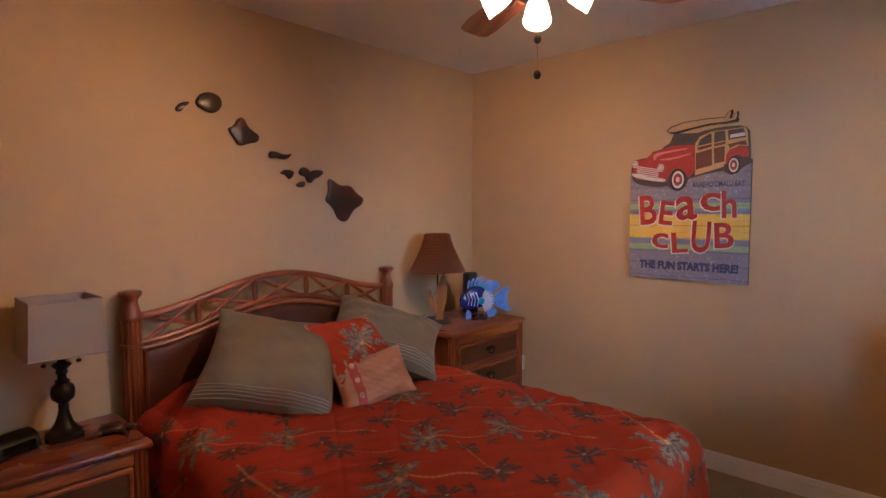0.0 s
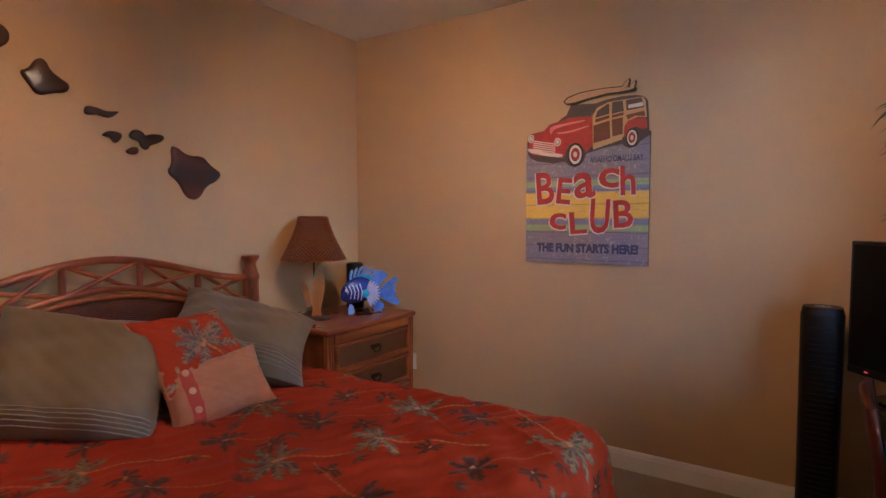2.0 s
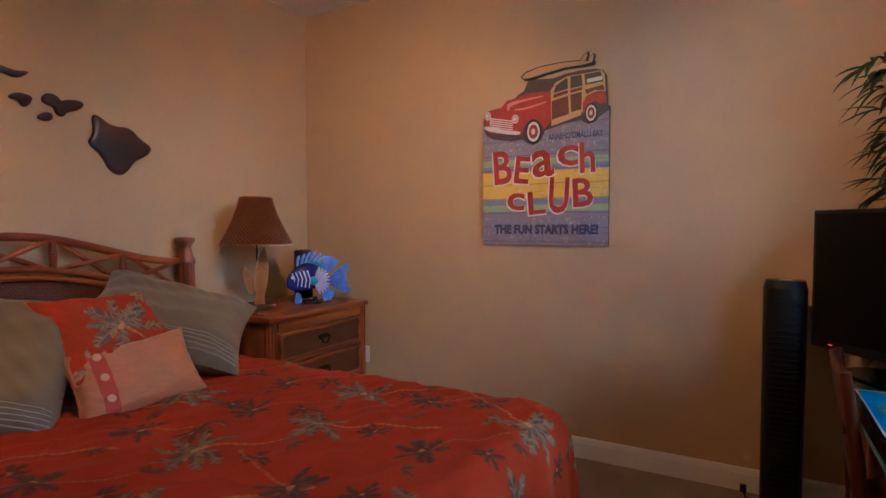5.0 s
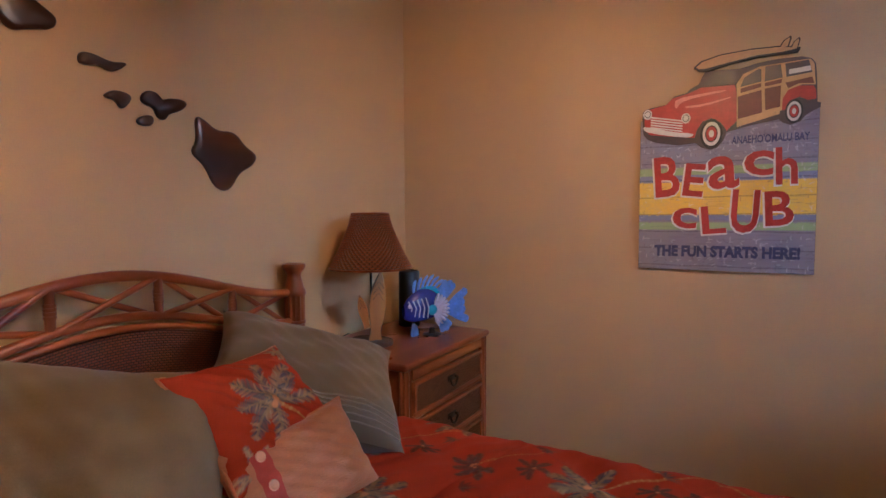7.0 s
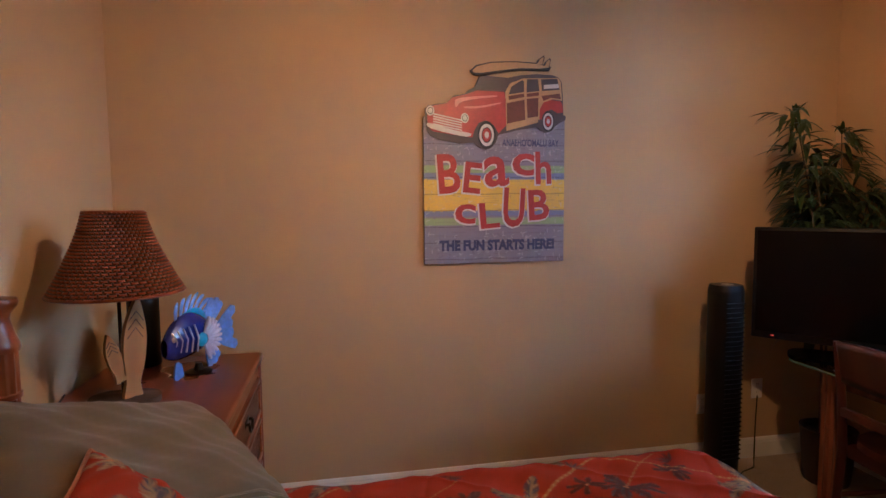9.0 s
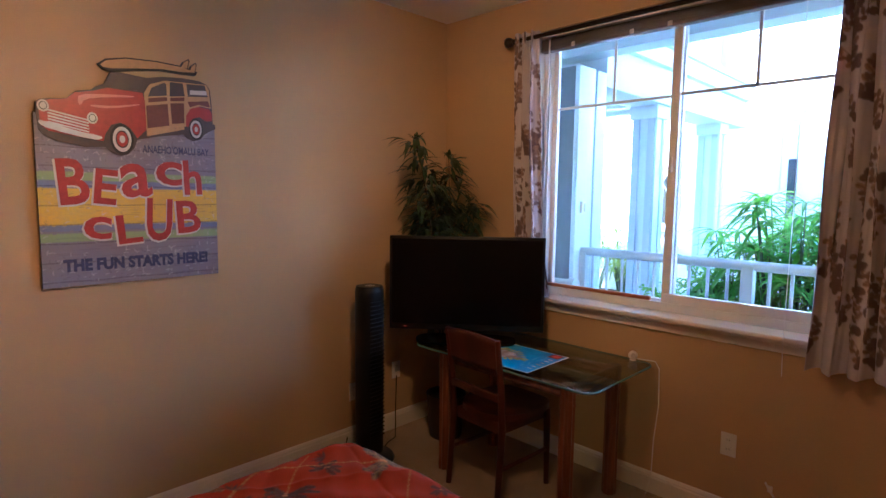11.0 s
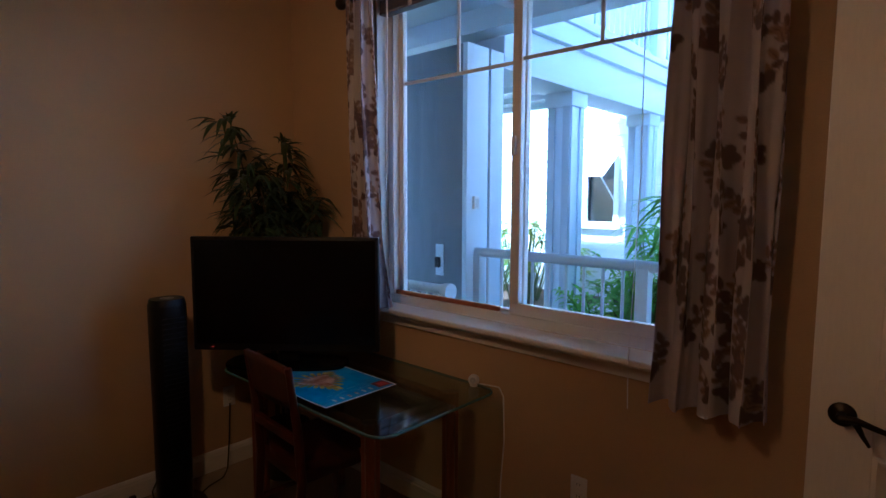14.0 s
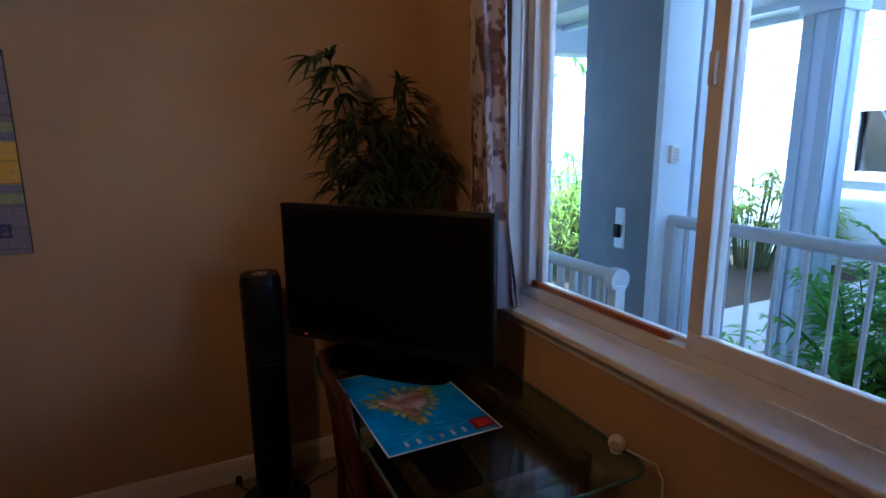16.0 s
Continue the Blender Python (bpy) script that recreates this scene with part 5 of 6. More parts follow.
# ---- curtains, rod and blind ----
rod = thing("curtain_rod", "black metal curtain rod with ball finials over the window", "curtain rod", (1.045, 1.9, 2.48))
part("pole", tube(B(), [(0, -1.0, 0), (0, 0.93, 0)], 0.0125, 14), BRONZE, rod)
for y in (-1.0, 0.93):
    s = 1 if y > 0 else -1
    b = lathe(B(), [(0.012, 0), (0.016, 0.005), (0.014, 0.012), (0.026, 0.026), (0.031, 0.042), (0.027, 0.058), (0.012, 0.07), (0, 0.072)], 20)
    bmesh.ops.transform(b, matrix=Matrix.Translation((0, y, 0)) @ pose(0, 0, 0, -90 * s, 0, 0), verts=b.verts[:])
    part("finial", b, BRONZE, rod, "dark ball finial")
for y in (-0.86, 0.86):
    part("bracket", tube(B(), [(E_ - 1.045, y, -0.02), (0.04, y, -0.02), (0.0, y, -0.012)], 0.008, 8), BRONZE, rod)

GREY, PALE = srgb(196, 188, 190), srgb(226, 220, 224)
LEAFC = [srgb(114, 96, 98), srgb(98, 82, 86), srgb(134, 114, 112), srgb(150, 128, 116)]


def curtain_print(w, h, seed):
    c = Canvas(w, h, 0.0055, srgb(186, 180, 192))
    r = random.Random(seed)
    for k in range(int(w * h * 60)):
        c.dab(r.random() * w, r.random() * h, r.uniform(0.01, 0.03), srgb(204, 190, 178), 0.25)
    for k in range(int(w * h * 62)):
        x, y = r.random() * w, r.random() * h
        a = r.uniform(0.6, 2.4)
        L = r.uniform(0.10, 0.18)
        c.stroke((x, y), (x + math.cos(a) * L, y + math.sin(a) * L), 0.0022, 0.0014, srgb(120, 98, 92), 0.12)
        for i in range(7):
            t = 0.15 + 0.13 * i
            c.leaf((x + math.cos(a) * L * t, y + math.sin(a) * L * t), a + (0.9 if i % 2 else -0.9) + r.uniform(-0.3, 0.3), r.uniform(0.024, 0.038), r.uniform(0.009, 0.0135), r.choice(LEAFC), srgb(108, 86, 80))
        for i in range(5):
            if r.random() < 0.5:
                q = a + i * 1.26
                c.leaf((x, y), q, 0.036, 0.016, LEAFC[1])
    return c


def curtain(name, label, y_top, y_bot, z_top, z_bot, folds, seed, flare):
    """A hanging pleated curtain between y_top and y_bot (pairs of ends at top and hem)."""
    cvs = curtain_print(1.0, z_top - z_bot, seed)

    def hang(u, v):
        t = 1 - v
        a0, a1 = y_top[0] + (y_bot[0] - y_top[0]) * t ** 1.6, y_top[1] + (y_bot[1] - y_top[1]) * t ** 1.6
        y = a0 + (a1 - a0) * u
        ph = 2 * math.pi * folds * u
        amp = 0.026 + 0.012 * t
        fs = np.sin(ph + 0.5 * np.sin(3 * t))
        x = 1.045 + amp * np.sign(fs) * np.abs(fs) ** 0.6 + 0.008 * np.sin(2.3 * ph + 2 * t) + flare * np.clip(t - 0.78, 0, 1) ** 1.5
        y = y + 0.010 * np.sin(2 * ph + 1) + 0.006 * np.sin(9 * t + ph)
        return x, y, z_bot + (z_top - z_bot) * v + 0.006 * np.sin(ph) * (t > 0.98)

    ob = printed_mesh(name, cvs, hang, CURTC, None, "", 0.0016)
    return tagged(ob, label, "curtain", "curtains at the window")


curtain("curtain", "white curtain printed with taupe leaves, drawn aside beside the desk", (2.655, 2.83), (2.565, 2.80), 2.515, 0.972, 3.4, 21, 0.24)
curtain("curtain", "white curtain printed with taupe leaves, drawn aside beside the door", (0.92, 1.215), (0.915, 1.24), 2.515, 0.862, 3.6, 22, 0.0)

blind = thing("window_blind", "raised grey blind gathered at the window head", "blind", (1.185, 0, 0))
part("headrail", box((-0.02, WY0 + 0.01, WZ1 - 0.045), (0.025, WY1 - 0.01, WZ1 - 0.004), 0.003), VINYL, blind)
SLAT = mat("grey_blind_slats", (0.17, 0.16, 0.16), 0.5, vary=0.25, bump=0.1, stretch=(1, 0.2, 8))
for k in range(9):
    part("slat", box((-0.022, WY0 + 0.015, WZ1 - 0.056 - k * 0.0062), (0.024, WY1 - 0.015, WZ1 - 0.052 - k * 0.0062), 0.001, 1), SLAT, blind, "", False)
part("bottom_rail", box((-0.024, WY0 + 0.015, WZ1 - 0.122), (0.026, WY1 - 0.015, WZ1 - 0.108), 0.003), SLAT, blind)
for y in (1.35, 1.95, 2.15, 2.5):
    part("cord_knot", box((-0.03, y - 0.012, WZ1 - 0.12), (-0.022, y + 0.012, WZ1 - 0.095), 0.004), VINYL, blind)
part("wand", tube(B(), [(-0.03, 2.655, WZ1 - 0.05), (-0.035, 2.665, 1.55)], 0.005, 8), VINYL, blind, "clear tilt wand")
part("lift_cord", tube(B(), [(-0.03, 1.365, WZ1 - 0.05), (-0.03, 1.36, 1.6), (-0.115, 1.345, 0.95), (-0.118, 1.34, 0.80)], 0.0018, 6), VINYL, blind, "thin lift cord")

# ---- desk corner ----
DESKG = glass("green_desk_glass", (0.70, 0.80, 0.76), 0.0, 0.09)
desk = thing("desk", "glass-topped desk with reeded bamboo legs under the window", "desk", (0.735, 2.425, 0))
DX, DY = (-0.29, 0.36), (-0.515, 0.62)


def rounded_slab(x0, x1, y0, y1, z0, z1, r):
    pts = []
    for cx, cy, a0 in ((x1 - r, y1 - r, 0), (x0 + r, y1 - r, 90), (x0 + r, y0 + r, 180), (x1 - r, y0 + r, 270)):
        pts += [(cx + r * math.cos(radians(a0 + 10 * k)), cy + r * math.sin(radians(a0 + 10 * k))) for k in range(10)]
    b = B()
    prism(b, pts, lambda x, y, d: (x, y, z0 + d), z1 - z0)
    return b


part("glass_top", rounded_slab(DX[0], DX[1], DY[0], DY[1], 0.708, 0.720, 0.07), DESKG, desk, "clear greenish glass top with rounded corners")
EDGE = mat("bright_glass_edge", (0.08, 0.17, 0.17), 0.15, vary=0.1, bump=0.0, spec=0.9)
rim = [(DX[1] - 0.07, DY[1] - 0.07, 0), (DX[0] + 0.07, DY[1] - 0.07, 90), (DX[0] + 0.07, DY[0] + 0.07, 180), (DX[1] - 0.07, DY[0] + 0.07, 270)]
rim = [(cx + 0.0705 * math.cos(radians(a + 15 * k)), cy + 0.0705 * math.sin(radians(a + 15 * k)), 0.714) for cx, cy, a in rim for k in range(7)]
part("glass_edge", tube(B(), rim + rim[:1], 0.0058, 8, False), EDGE, desk, "polished green glass edge")
for x in (DX[0] + 0.10, DX[1] - 0.11):
    for y in (DY[0] + 0.17, DY[1] - 0.17):
        b = lathe(B(), [(0.037, 0), (0.037, 0.02), (0.041, 0.03), (0.037, 0.042), (0.037, 0.59), (0.041, 0.60), (0.037, 0.612), (0.037, 0.67), (0.041, 0.68), (0.037, 0.70)], 48, (x, y, 0), flute=8, depth=0.22)
        part("leg", b, BAMBOO, desk, "bundled bamboo pole leg")
b = B()
x0, x1, y0, y1 = DX[0] + 0.10, DX[1] - 0.11, DY[0] + 0.17, DY[1] - 0.17
for a, c in (((x0, y0), (x1, y0)), ((x0, y1), (x1, y1)), ((x0, y0), (x0, y1)), ((x1, y0), (x1, y1))):
    for z in (0.675, 0.645):
        part("apron_pole", tube(B(), [(*a, z), (*c, z)], 0.0165, 10), BAMBOO, desk)

# chair drawn up to the desk, its back towards the bed
chair = thing("chair", "red-brown wooden dining chair pushed up to the desk", "chair", (0.645, 2.55, 0), -4)
# back at x -0.2, seat towards +x
b = sheet(B(), 14, 6, lambda u, v: (-0.215 - 0.02 * math.sin(math.pi * u) - 0.03 * v, (u - 0.5) * 0.37, 0.70 + v * (0.165 + 0.018 * math.sin(math.pi * u))))
bk = part("backrest", b, CHAIRW, chair, "curved solid wooden back panel")
bk.modifiers.new("thickness", "SOLIDIFY").thickness = 0.02
for s in (-1, 1):
    part("back_leg", tube(B(), [(-0.215, s * 0.18, 0), (-0.185, s * 0.178, 0.40), (-0.20, s * 0.178, 0.62), (-0.235, s * 0.18, 0.87)], [0.016, 0.019, 0.018, 0.014], 10), CHAIRW, chair)
    part("front_leg", tube(B(), [(0.19, s * 0.17, 0), (0.18, s * 0.17, 0.43)], [0.014, 0.02], 10), CHAIRW, chair)
part("lower_slat", box((-0.215, -0.17, 0.55), (-0.19, 0.17, 0.59), 0.006), CHAIRW, chair)
b = B()
prism(b, rounded([(-0.2, -0.19), (0.22, -0.21), (0.24, 0), (0.22, 0.21), (-0.2, 0.19)], 2), lambda x, y, d: (x, y, 0.43 + d), 0.032)
part("seat", b, CHAIRW, chair, "wooden seat")
for s in (-1, 1):
    part("side_stretcher", tube(B(), [(-0.19, s * 0.178, 0.20), (0.185, s * 0.17, 0.20)], 0.011, 8), CHAIRW, chair)
part("seat_rail", box((-0.18, -0.16, 0.37), (0.19, 0.16, 0.43), 0.006), CHAIRW, chair)

# television on the desk, turned into the room
tvx, tvy = (0.41 + 0.978) / 2, (3.205 + 2.525) / 2
tv = thing("television", "large black flat television on a glass pedestal, switched off", "television", (tvx, tvy, 0), math.degrees(math.atan2(3.205 - 2.525, 0.41 - 0.978)))
TW = 0.445
part("bezel", box((-TW, -0.012, 0.79), (TW, 0.03, 1.334), 0.006, 3), BLACK, tv)
part("screen", box((-TW + 0.016, 0.0285, 0.825), (TW - 0.016, 0.0315, 1.318)), SCREEN, tv, "dark glossy screen", False)
part("rear_housing", box((-0.33, -0.055, 0.84), (0.33, -0.012, 1.28), 0.02, 3), BLACK, tv)
part("neck", box((-0.05, -0.03, 0.735), (0.05, 0.0, 0.80), 0.008), BLACK, tv)
b = B()
prism(b, rounded([(-0.26, -0.12), (0.26, -0.12), (0.30, 0.0), (0.26, 0.12), (-0.26, 0.12), (-0.30, 0.0)], 3), lambda x, y, d: (x, y, 0.7215 + d), 0.014)
part("pedestal", b, SCREEN, tv, "black glass pedestal", False)
part("standby_light", box((TW - 0.10, 0.0300, 0.806), (TW - 0.085, 0.0325, 0.810)), glow("red_led", (1, 0.05, 0.02), 0.06), tv, "", False)

# tower fan
tf = thing("tower_fan", "tall black tower fan with a round base", "fan", (0.30, 3.265, 0))
part("base", lathe(B(), [(0.0, 0), (0.145, 0), (0.15, 0.006), (0.14, 0.02), (0.07, 0.032), (0.05, 0.05), (0, 0.05)], 40), BLACK, tf)
b = B()
prof = [(math.copysign(abs(math.cos(a)) ** 0.8, math.cos(a)) * 0.078, math.copysign(abs(math.sin(a)) ** 0.8, math.sin(a)) * 0.074) for a in (2 * math.pi * k / 28 for k in range(28))]
prism(b, prof, lambda x, y, d: (x * (1 + 0.05 * d), y, 0.05 + d), 0.962)
part("tower", b, BLACK, tf)
b = B()
prism(b, [(x * 1.03, y * 1.03) for x, y in prof], lambda x, y, d: (x * (1 - d * 3), y * (1 - d * 3), 1.012 + d), 0.03)
part("cap", b, BLACK, tf)
for k in range(34):
    part("louvre", box((-0.05, -0.0795, 0.16 + k * 0.024), (0.05, -0.072, 0.166 + k * 0.024)), BLACK, tf, "", False)
GREYP = mat("grey_print", (0.42, 0.42, 0.42), 0.4, vary=0.02, bump=0)
for k in range(8):
    a = 2 * math.pi * k / 8
    part("button", box((-0.007, 0.018, 0), (0.007, 0.03, 0.0025), 0.001, 1, Matrix.Translation((0, -0.005, 1.0415)) @ pose(0, 0, 0, 0, 0, math.degrees(a))), GREYP, tf, "grey control button", False)
part("control_ring", lathe(B(), [(0.011, 0), (0.013, 0.001), (0.009, 0.0015)], 20, (0, -0.005, 1.0425)), GREYP, tf)

# ---- on and by the desk ----
mp = Canvas(0.55, 0.36, 0.0024, srgb(40, 150, 214))
mr_ = random.Random(8)
for k in range(240):
    x, y = mr_.random() * 0.55, mr_.random() * 0.36
    mp.dab(x, y, mr_.uniform(0.01, 0.04), mr_.choice((srgb(30, 126, 200), srgb(70, 172, 226), srgb(24, 110, 180))), 0.22)
# the island: green coasts, tan and grey heights
core = rounded([(0.34, 0.335), (0.385, 0.27), (0.39, 0.18), (0.36, 0.125), (0.348, 0.085), (0.30, 0.105), (0.24, 0.105), (0.19, 0.15), (0.118, 0.205), (0.185, 0.23), (0.234, 0.262), (0.28, 0.30)], 1)
cx, cy = sum(p[0] for p in core) / len(core), sum(p[1] for p in core) / len(core)
for k in range(60):
    s = 1.06 - k / 60
    for p in core:
        x, y = cx + (p[0] - cx) * s, cy + (p[1] - cy) * s
        n = noise.noise((x * 22, y * 22, 3)) + 0.4 * noise.noise((x * 70, y * 70, 1))
        c = lerp3(srgb(84, 120, 36), srgb(206, 190, 80), clamp(0.5 + n))
        if s < 0.62:
            c = lerp3(srgb(150, 104, 80), srgb(214, 190, 184), clamp(0.5 + n * 1.3))
        elif s < 0.78:
            c = lerp3(c, srgb(120, 76, 44), clamp(0.4 + n))
        mp.dab(x, y, 0.008, c, 0.8 if s < 1 else 0.4)
for x0, y0, x1, y1, c in ((0.025, 0.012, 0.085, 0.075, srgb(120, 14, 8)), (0.036, 0.02, 0.07, 0.058, srgb(216, 60, 30))):
    for i in range(30):
        for j in range(18):
            mp.dab(x0 + (x1 - x0) * i / 29, y0 + (y1 - y0) * j / 17, 0.0026, c)
for k in range(6):
    for i in range(9):
        mp.dab(0.03 + 0.0025 * i, 0.11 + k * 0.036, 0.005, mr_.choice((srgb(210, 214, 220), srgb(150, 110, 110), srgb(220, 190, 190))), 0.8)
for k in range(46):
    x, y = mr_.choice((mr_.uniform(0.06, 0.12), mr_.uniform(0.42, 0.50))), mr_.uniform(0.05, 0.33)
    mp.stroke((x, y), (x, y + 0.03), 0.0011, 0.0011, srgb(150, 200, 226), 0, 0.7)
mp.px[:3], mp.px[-3:], mp.px[:, :3], mp.px[:, -3:] = (srgb(226, 228, 232),) * 4
# the map lies on the glass, its long side along the window wall
sheet_map = printed_mesh("map", mp, lambda u, v: (0.481 + 0.368 * (1 - v), 2.265 + 0.548 * u, 0.7225 + 0.002 * np.sin(7 * u) * np.sin(5 * v) + 0.012 * np.clip(u - 0.86, 0, 1) * v), PAPER, None, "", 0.0006)
tagged(sheet_map, "blue printed island map lying on the glass desk", "map")

eye = thing("web_camera", "small white ball camera with a cord on the desk", "camera", (1.062, 2.015, 0.7205), 30)
b = B()
bmesh.ops.create_uvsphere(b, u_segments=24, v_segments=16, radius=0.024)
bmesh.ops.transform(b, matrix=Matrix.Translation((0, 0, 0.026)), verts=b.verts[:])
part("ball", b, WHITEP, eye)
part("lens_ring", lathe(B(), [(0.012, -0.003), (0.013, 0.002), (0.009, 0.003), (0, 0.001)], 20), GREYP, eye).matrix_basis = Matrix.Translation((-0.022, 0, 0.03)) @ pose(0, 0, 0, 0, -80, 0)
part("foot", lathe(B(), [(0.016, 0), (0.017, 0.003), (0.01, 0.006)], 20), WHITEP, eye)
cord = thing("power_cord", "thin white cord falling from the desk to the floor", "cable", (1.095, 1.99, 0))
part("cord", tube(B(), [(-0.012, 0.012, 0.728), (0.0, -0.03, 0.727), (0.012, -0.075, 0.726), (0.016, -0.096, 0.69), (0.02, -0.10, 0.5), (0.026, -0.08, 0.3), (0.03, -0.075, 0.12), (0.01, -0.06, 0.006)], 0.0028, 8), WHITEP, cord)

# floor cable with a plug
cab = thing("floor_cable", "black cable with a plug lying by the tower fan", "cable", (0.16, 3.40, 0))
part("wire", tube(B(), [(0.0, 0.02, 0.035), (0.01, 0.01, 0.008), (0.04, -0.02, 0.005), (0.09, 0.0, 0.005), (0.10, 0.05, 0.03), (0.13, 0.075, 0.06)], 0.004, 8), BLACK, cab)
part("plug", box((-0.014, 0.008, 0.025), (0.014, 0.034, 0.06), 0.005), BLACK, cab)
cab2 = thing("floor_cable", "thin black cable trailing over the carpet to the outlet", "cable", (0.55, 3.40, 0))
part("wire", tube(B(), [(-0.14, -0.12, 0.005), (-0.05, -0.06, 0.005), (0.04, -0.03, 0.005), (0.10, 0.04, 0.01), (0.14, 0.085, 0.2), (0.15, 0.09, 0.36)], 0.0035, 8), BLACK, cab2)

# leafy plant in its pot, behind the television
PLEAF = mat("dark_plant_leaf", (0.030, 0.055, 0.014), 0.42, grain=40, vary=0.35, bump=0.1, big=8, island=0.0)
STEM = mat("brown_cane_stem", (0.09, 0.055, 0.025), 0.6, vary=0.3)
plant = thing("potted_plant", "tall artificial bamboo plant in a dark pot", "plant", (0.86, 3.18, 0))
POT = mat("dark_wicker_pot", (0.028, 0.015, 0.009), 0.6, vary=0.35, bump=0.6, grain=90)
part("pot", lathe(B(), [(0.0, 0), (0.10, 0), (0.105, 0.01), (0.125, 0.26), (0.13, 0.285), (0.12, 0.285), (0.115, 0.25), (0.0, 0.25)], 36), POT, plant)
pr = random.Random(14)


def leaf_blade(b, p, d, length, width, droop):
    """One lance leaf: folded along its rib and bent down."""
    d = d.normalized()
    side = d.cross(Vector((0, 0, 1)))
    side = side.normalized() if side.length > 0.05 else Vector((1, 0, 0))
    rows = []
    for k in range(6):
        t = k / 5
        c = p + d * (length * t) - Vector((0, 0, droop * length * t * t))
        w = width * math.sin(math.pi * (0.06 + 0.94 * t) ** 0.75) + 0.0004
        rows.append((b.verts.new(c - side * w + Vector((0, 0, w * 0.35))), b.verts.new(c), b.verts.new(c + side * w + Vector((0, 0, w * 0.35)))))
    for r, s in zip(rows, rows[1:]):
        b.faces.new((r[0], r[1], s[1], s[0])), b.faces.new((r[1], r[2], s[2], s[1]))


stems = ((-0.02, 0.03, -0.24, 0.04, 1.88), (0.03, 0.0, 0.07, 0.07, 1.80), (0.0, -0.03, -0.08, 0.09, 1.66), (0.05, 0.02, 0.17, -0.02, 1.52), (-0.05, 0.0, -0.20, -0.04, 1.42), (0.02, 0.05, 0.06, 0.14, 1.56))
for sx, sy, ex, ey, h in stems:
    pts = [Vector((sx + (ex - sx) * t ** 2.2, sy + (ey - sy) * t ** 2.2, 0.25 + (h - 0.25) * t)) for t in (k / 10 for k in range(11))]
    st = part("stem", tube(B(), pts, [0.008 - 0.0055 * k / 10 for k in range(11)], 7), STEM, plant)
    b = B()
    for k in range(84):
        t = 0.46 + 0.54 * (k / 83)
        i = min(9, int(t * 10))
        p = pts[i].lerp(pts[i + 1], t * 10 - i)
        a = pr.uniform(0, 6.283)
        tw = Vector((math.cos(a), math.sin(a), pr.uniform(-0.1, 0.45))) * pr.uniform(0.03, 0.13) * (1.25 - 0.5 * t)
        q = p + tw
        if q.x > 0.28 or q.y > 0.29:
            q.x, q.y = min(q.x, 0.28), min(q.y, 0.29)
        for m in range(3):
            dd = Vector((math.cos(a + pr.uniform(-0.9, 0.9)), math.sin(a + pr.uniform(-0.9, 0.9)), pr.uniform(-0.35, 0.35)))
            ln = pr.uniform(0.08, 0.15)
            if q.x + dd.x * ln > 0.29 or q.y + dd.y * ln > 0.305:
                dd = Vector((-abs(dd.x), -abs(dd.y), dd.z))
            leaf_blade(b, q, dd, ln, pr.uniform(0.009, 0.015), pr.uniform(0.2, 0.8))
    # the arching tip
    for k in range(14):
        d = (pts[-1] - pts[-3]).normalized() + Vector((pr.uniform(-0.8, 0.8), pr.uniform(-0.8, 0.5), pr.uniform(-0.3, 0.3)))
        leaf_blade(b, pts[-1], d, pr.uniform(0.07, 0.13), 0.009, pr.uniform(0.3, 0.9))
    lv = part("foliage", b, PLEAF, st, "dark green lance-shaped leaves", False)
    tagged(lv, kind="stuff")

# ---- outside: the porch, the courtyard and the house across it ----
EXTW = mat("pale_blue_grey_paint", (0.66, 0.74, 0.84), 0.6, grain=50, vary=0.05, bump=0.15)
PIERP = mat("grey_sand_stucco", (0.21, 0.235, 0.27), 0.85, grain=120, vary=0.12, bump=0.6)
CONC = mat("pale_concrete", (0.56, 0.55, 0.54), 0.9, grain=90, vary=0.15, bump=0.3)
SOIL = mat("brown_mulch", (0.07, 0.045, 0.03), 0.95, grain=45, vary=0.5, bump=1.0, big=9)


def leaf_mat(name, color):
    """Leaves: glossy on top, with light shining through them."""
    m = mat(name, color, 0.45, grain=30, vary=0.3, bump=0.1, big=6, island=0.3)
    n, l = m.node_tree.nodes, m.node_tree.links
    t, a = n.new("ShaderNodeBsdfTranslucent"), n.new("ShaderNodeMixShader")
    t.inputs[0].default_value = (color[0] * 2.2, color[1] * 1.9, color[2] * 1.2, 1)
    a.inputs[0].default_value = 0.45
    l.new(n["Principled BSDF"].outputs[0], a.inputs[1]), l.new(t.outputs[0], a.inputs[2])
    l.new(a.outputs[0], n["Material Output"].inputs[0])
    return m


LEAF = leaf_mat("green_leaf", (0.11, 0.27, 0.03))
LEAF2 = leaf_mat("yellow_green_leaf", (0.24, 0.34, 0.06))
ROOFM = mat("grey_shingle", (0.16, 0.16, 0.17), 0.9, grain=40, vary=0.3, bump=0.6)
DARKG = mat("dark_window_glass", (0.03, 0.035, 0.04), 0.15, vary=0.1, bump=0.0)

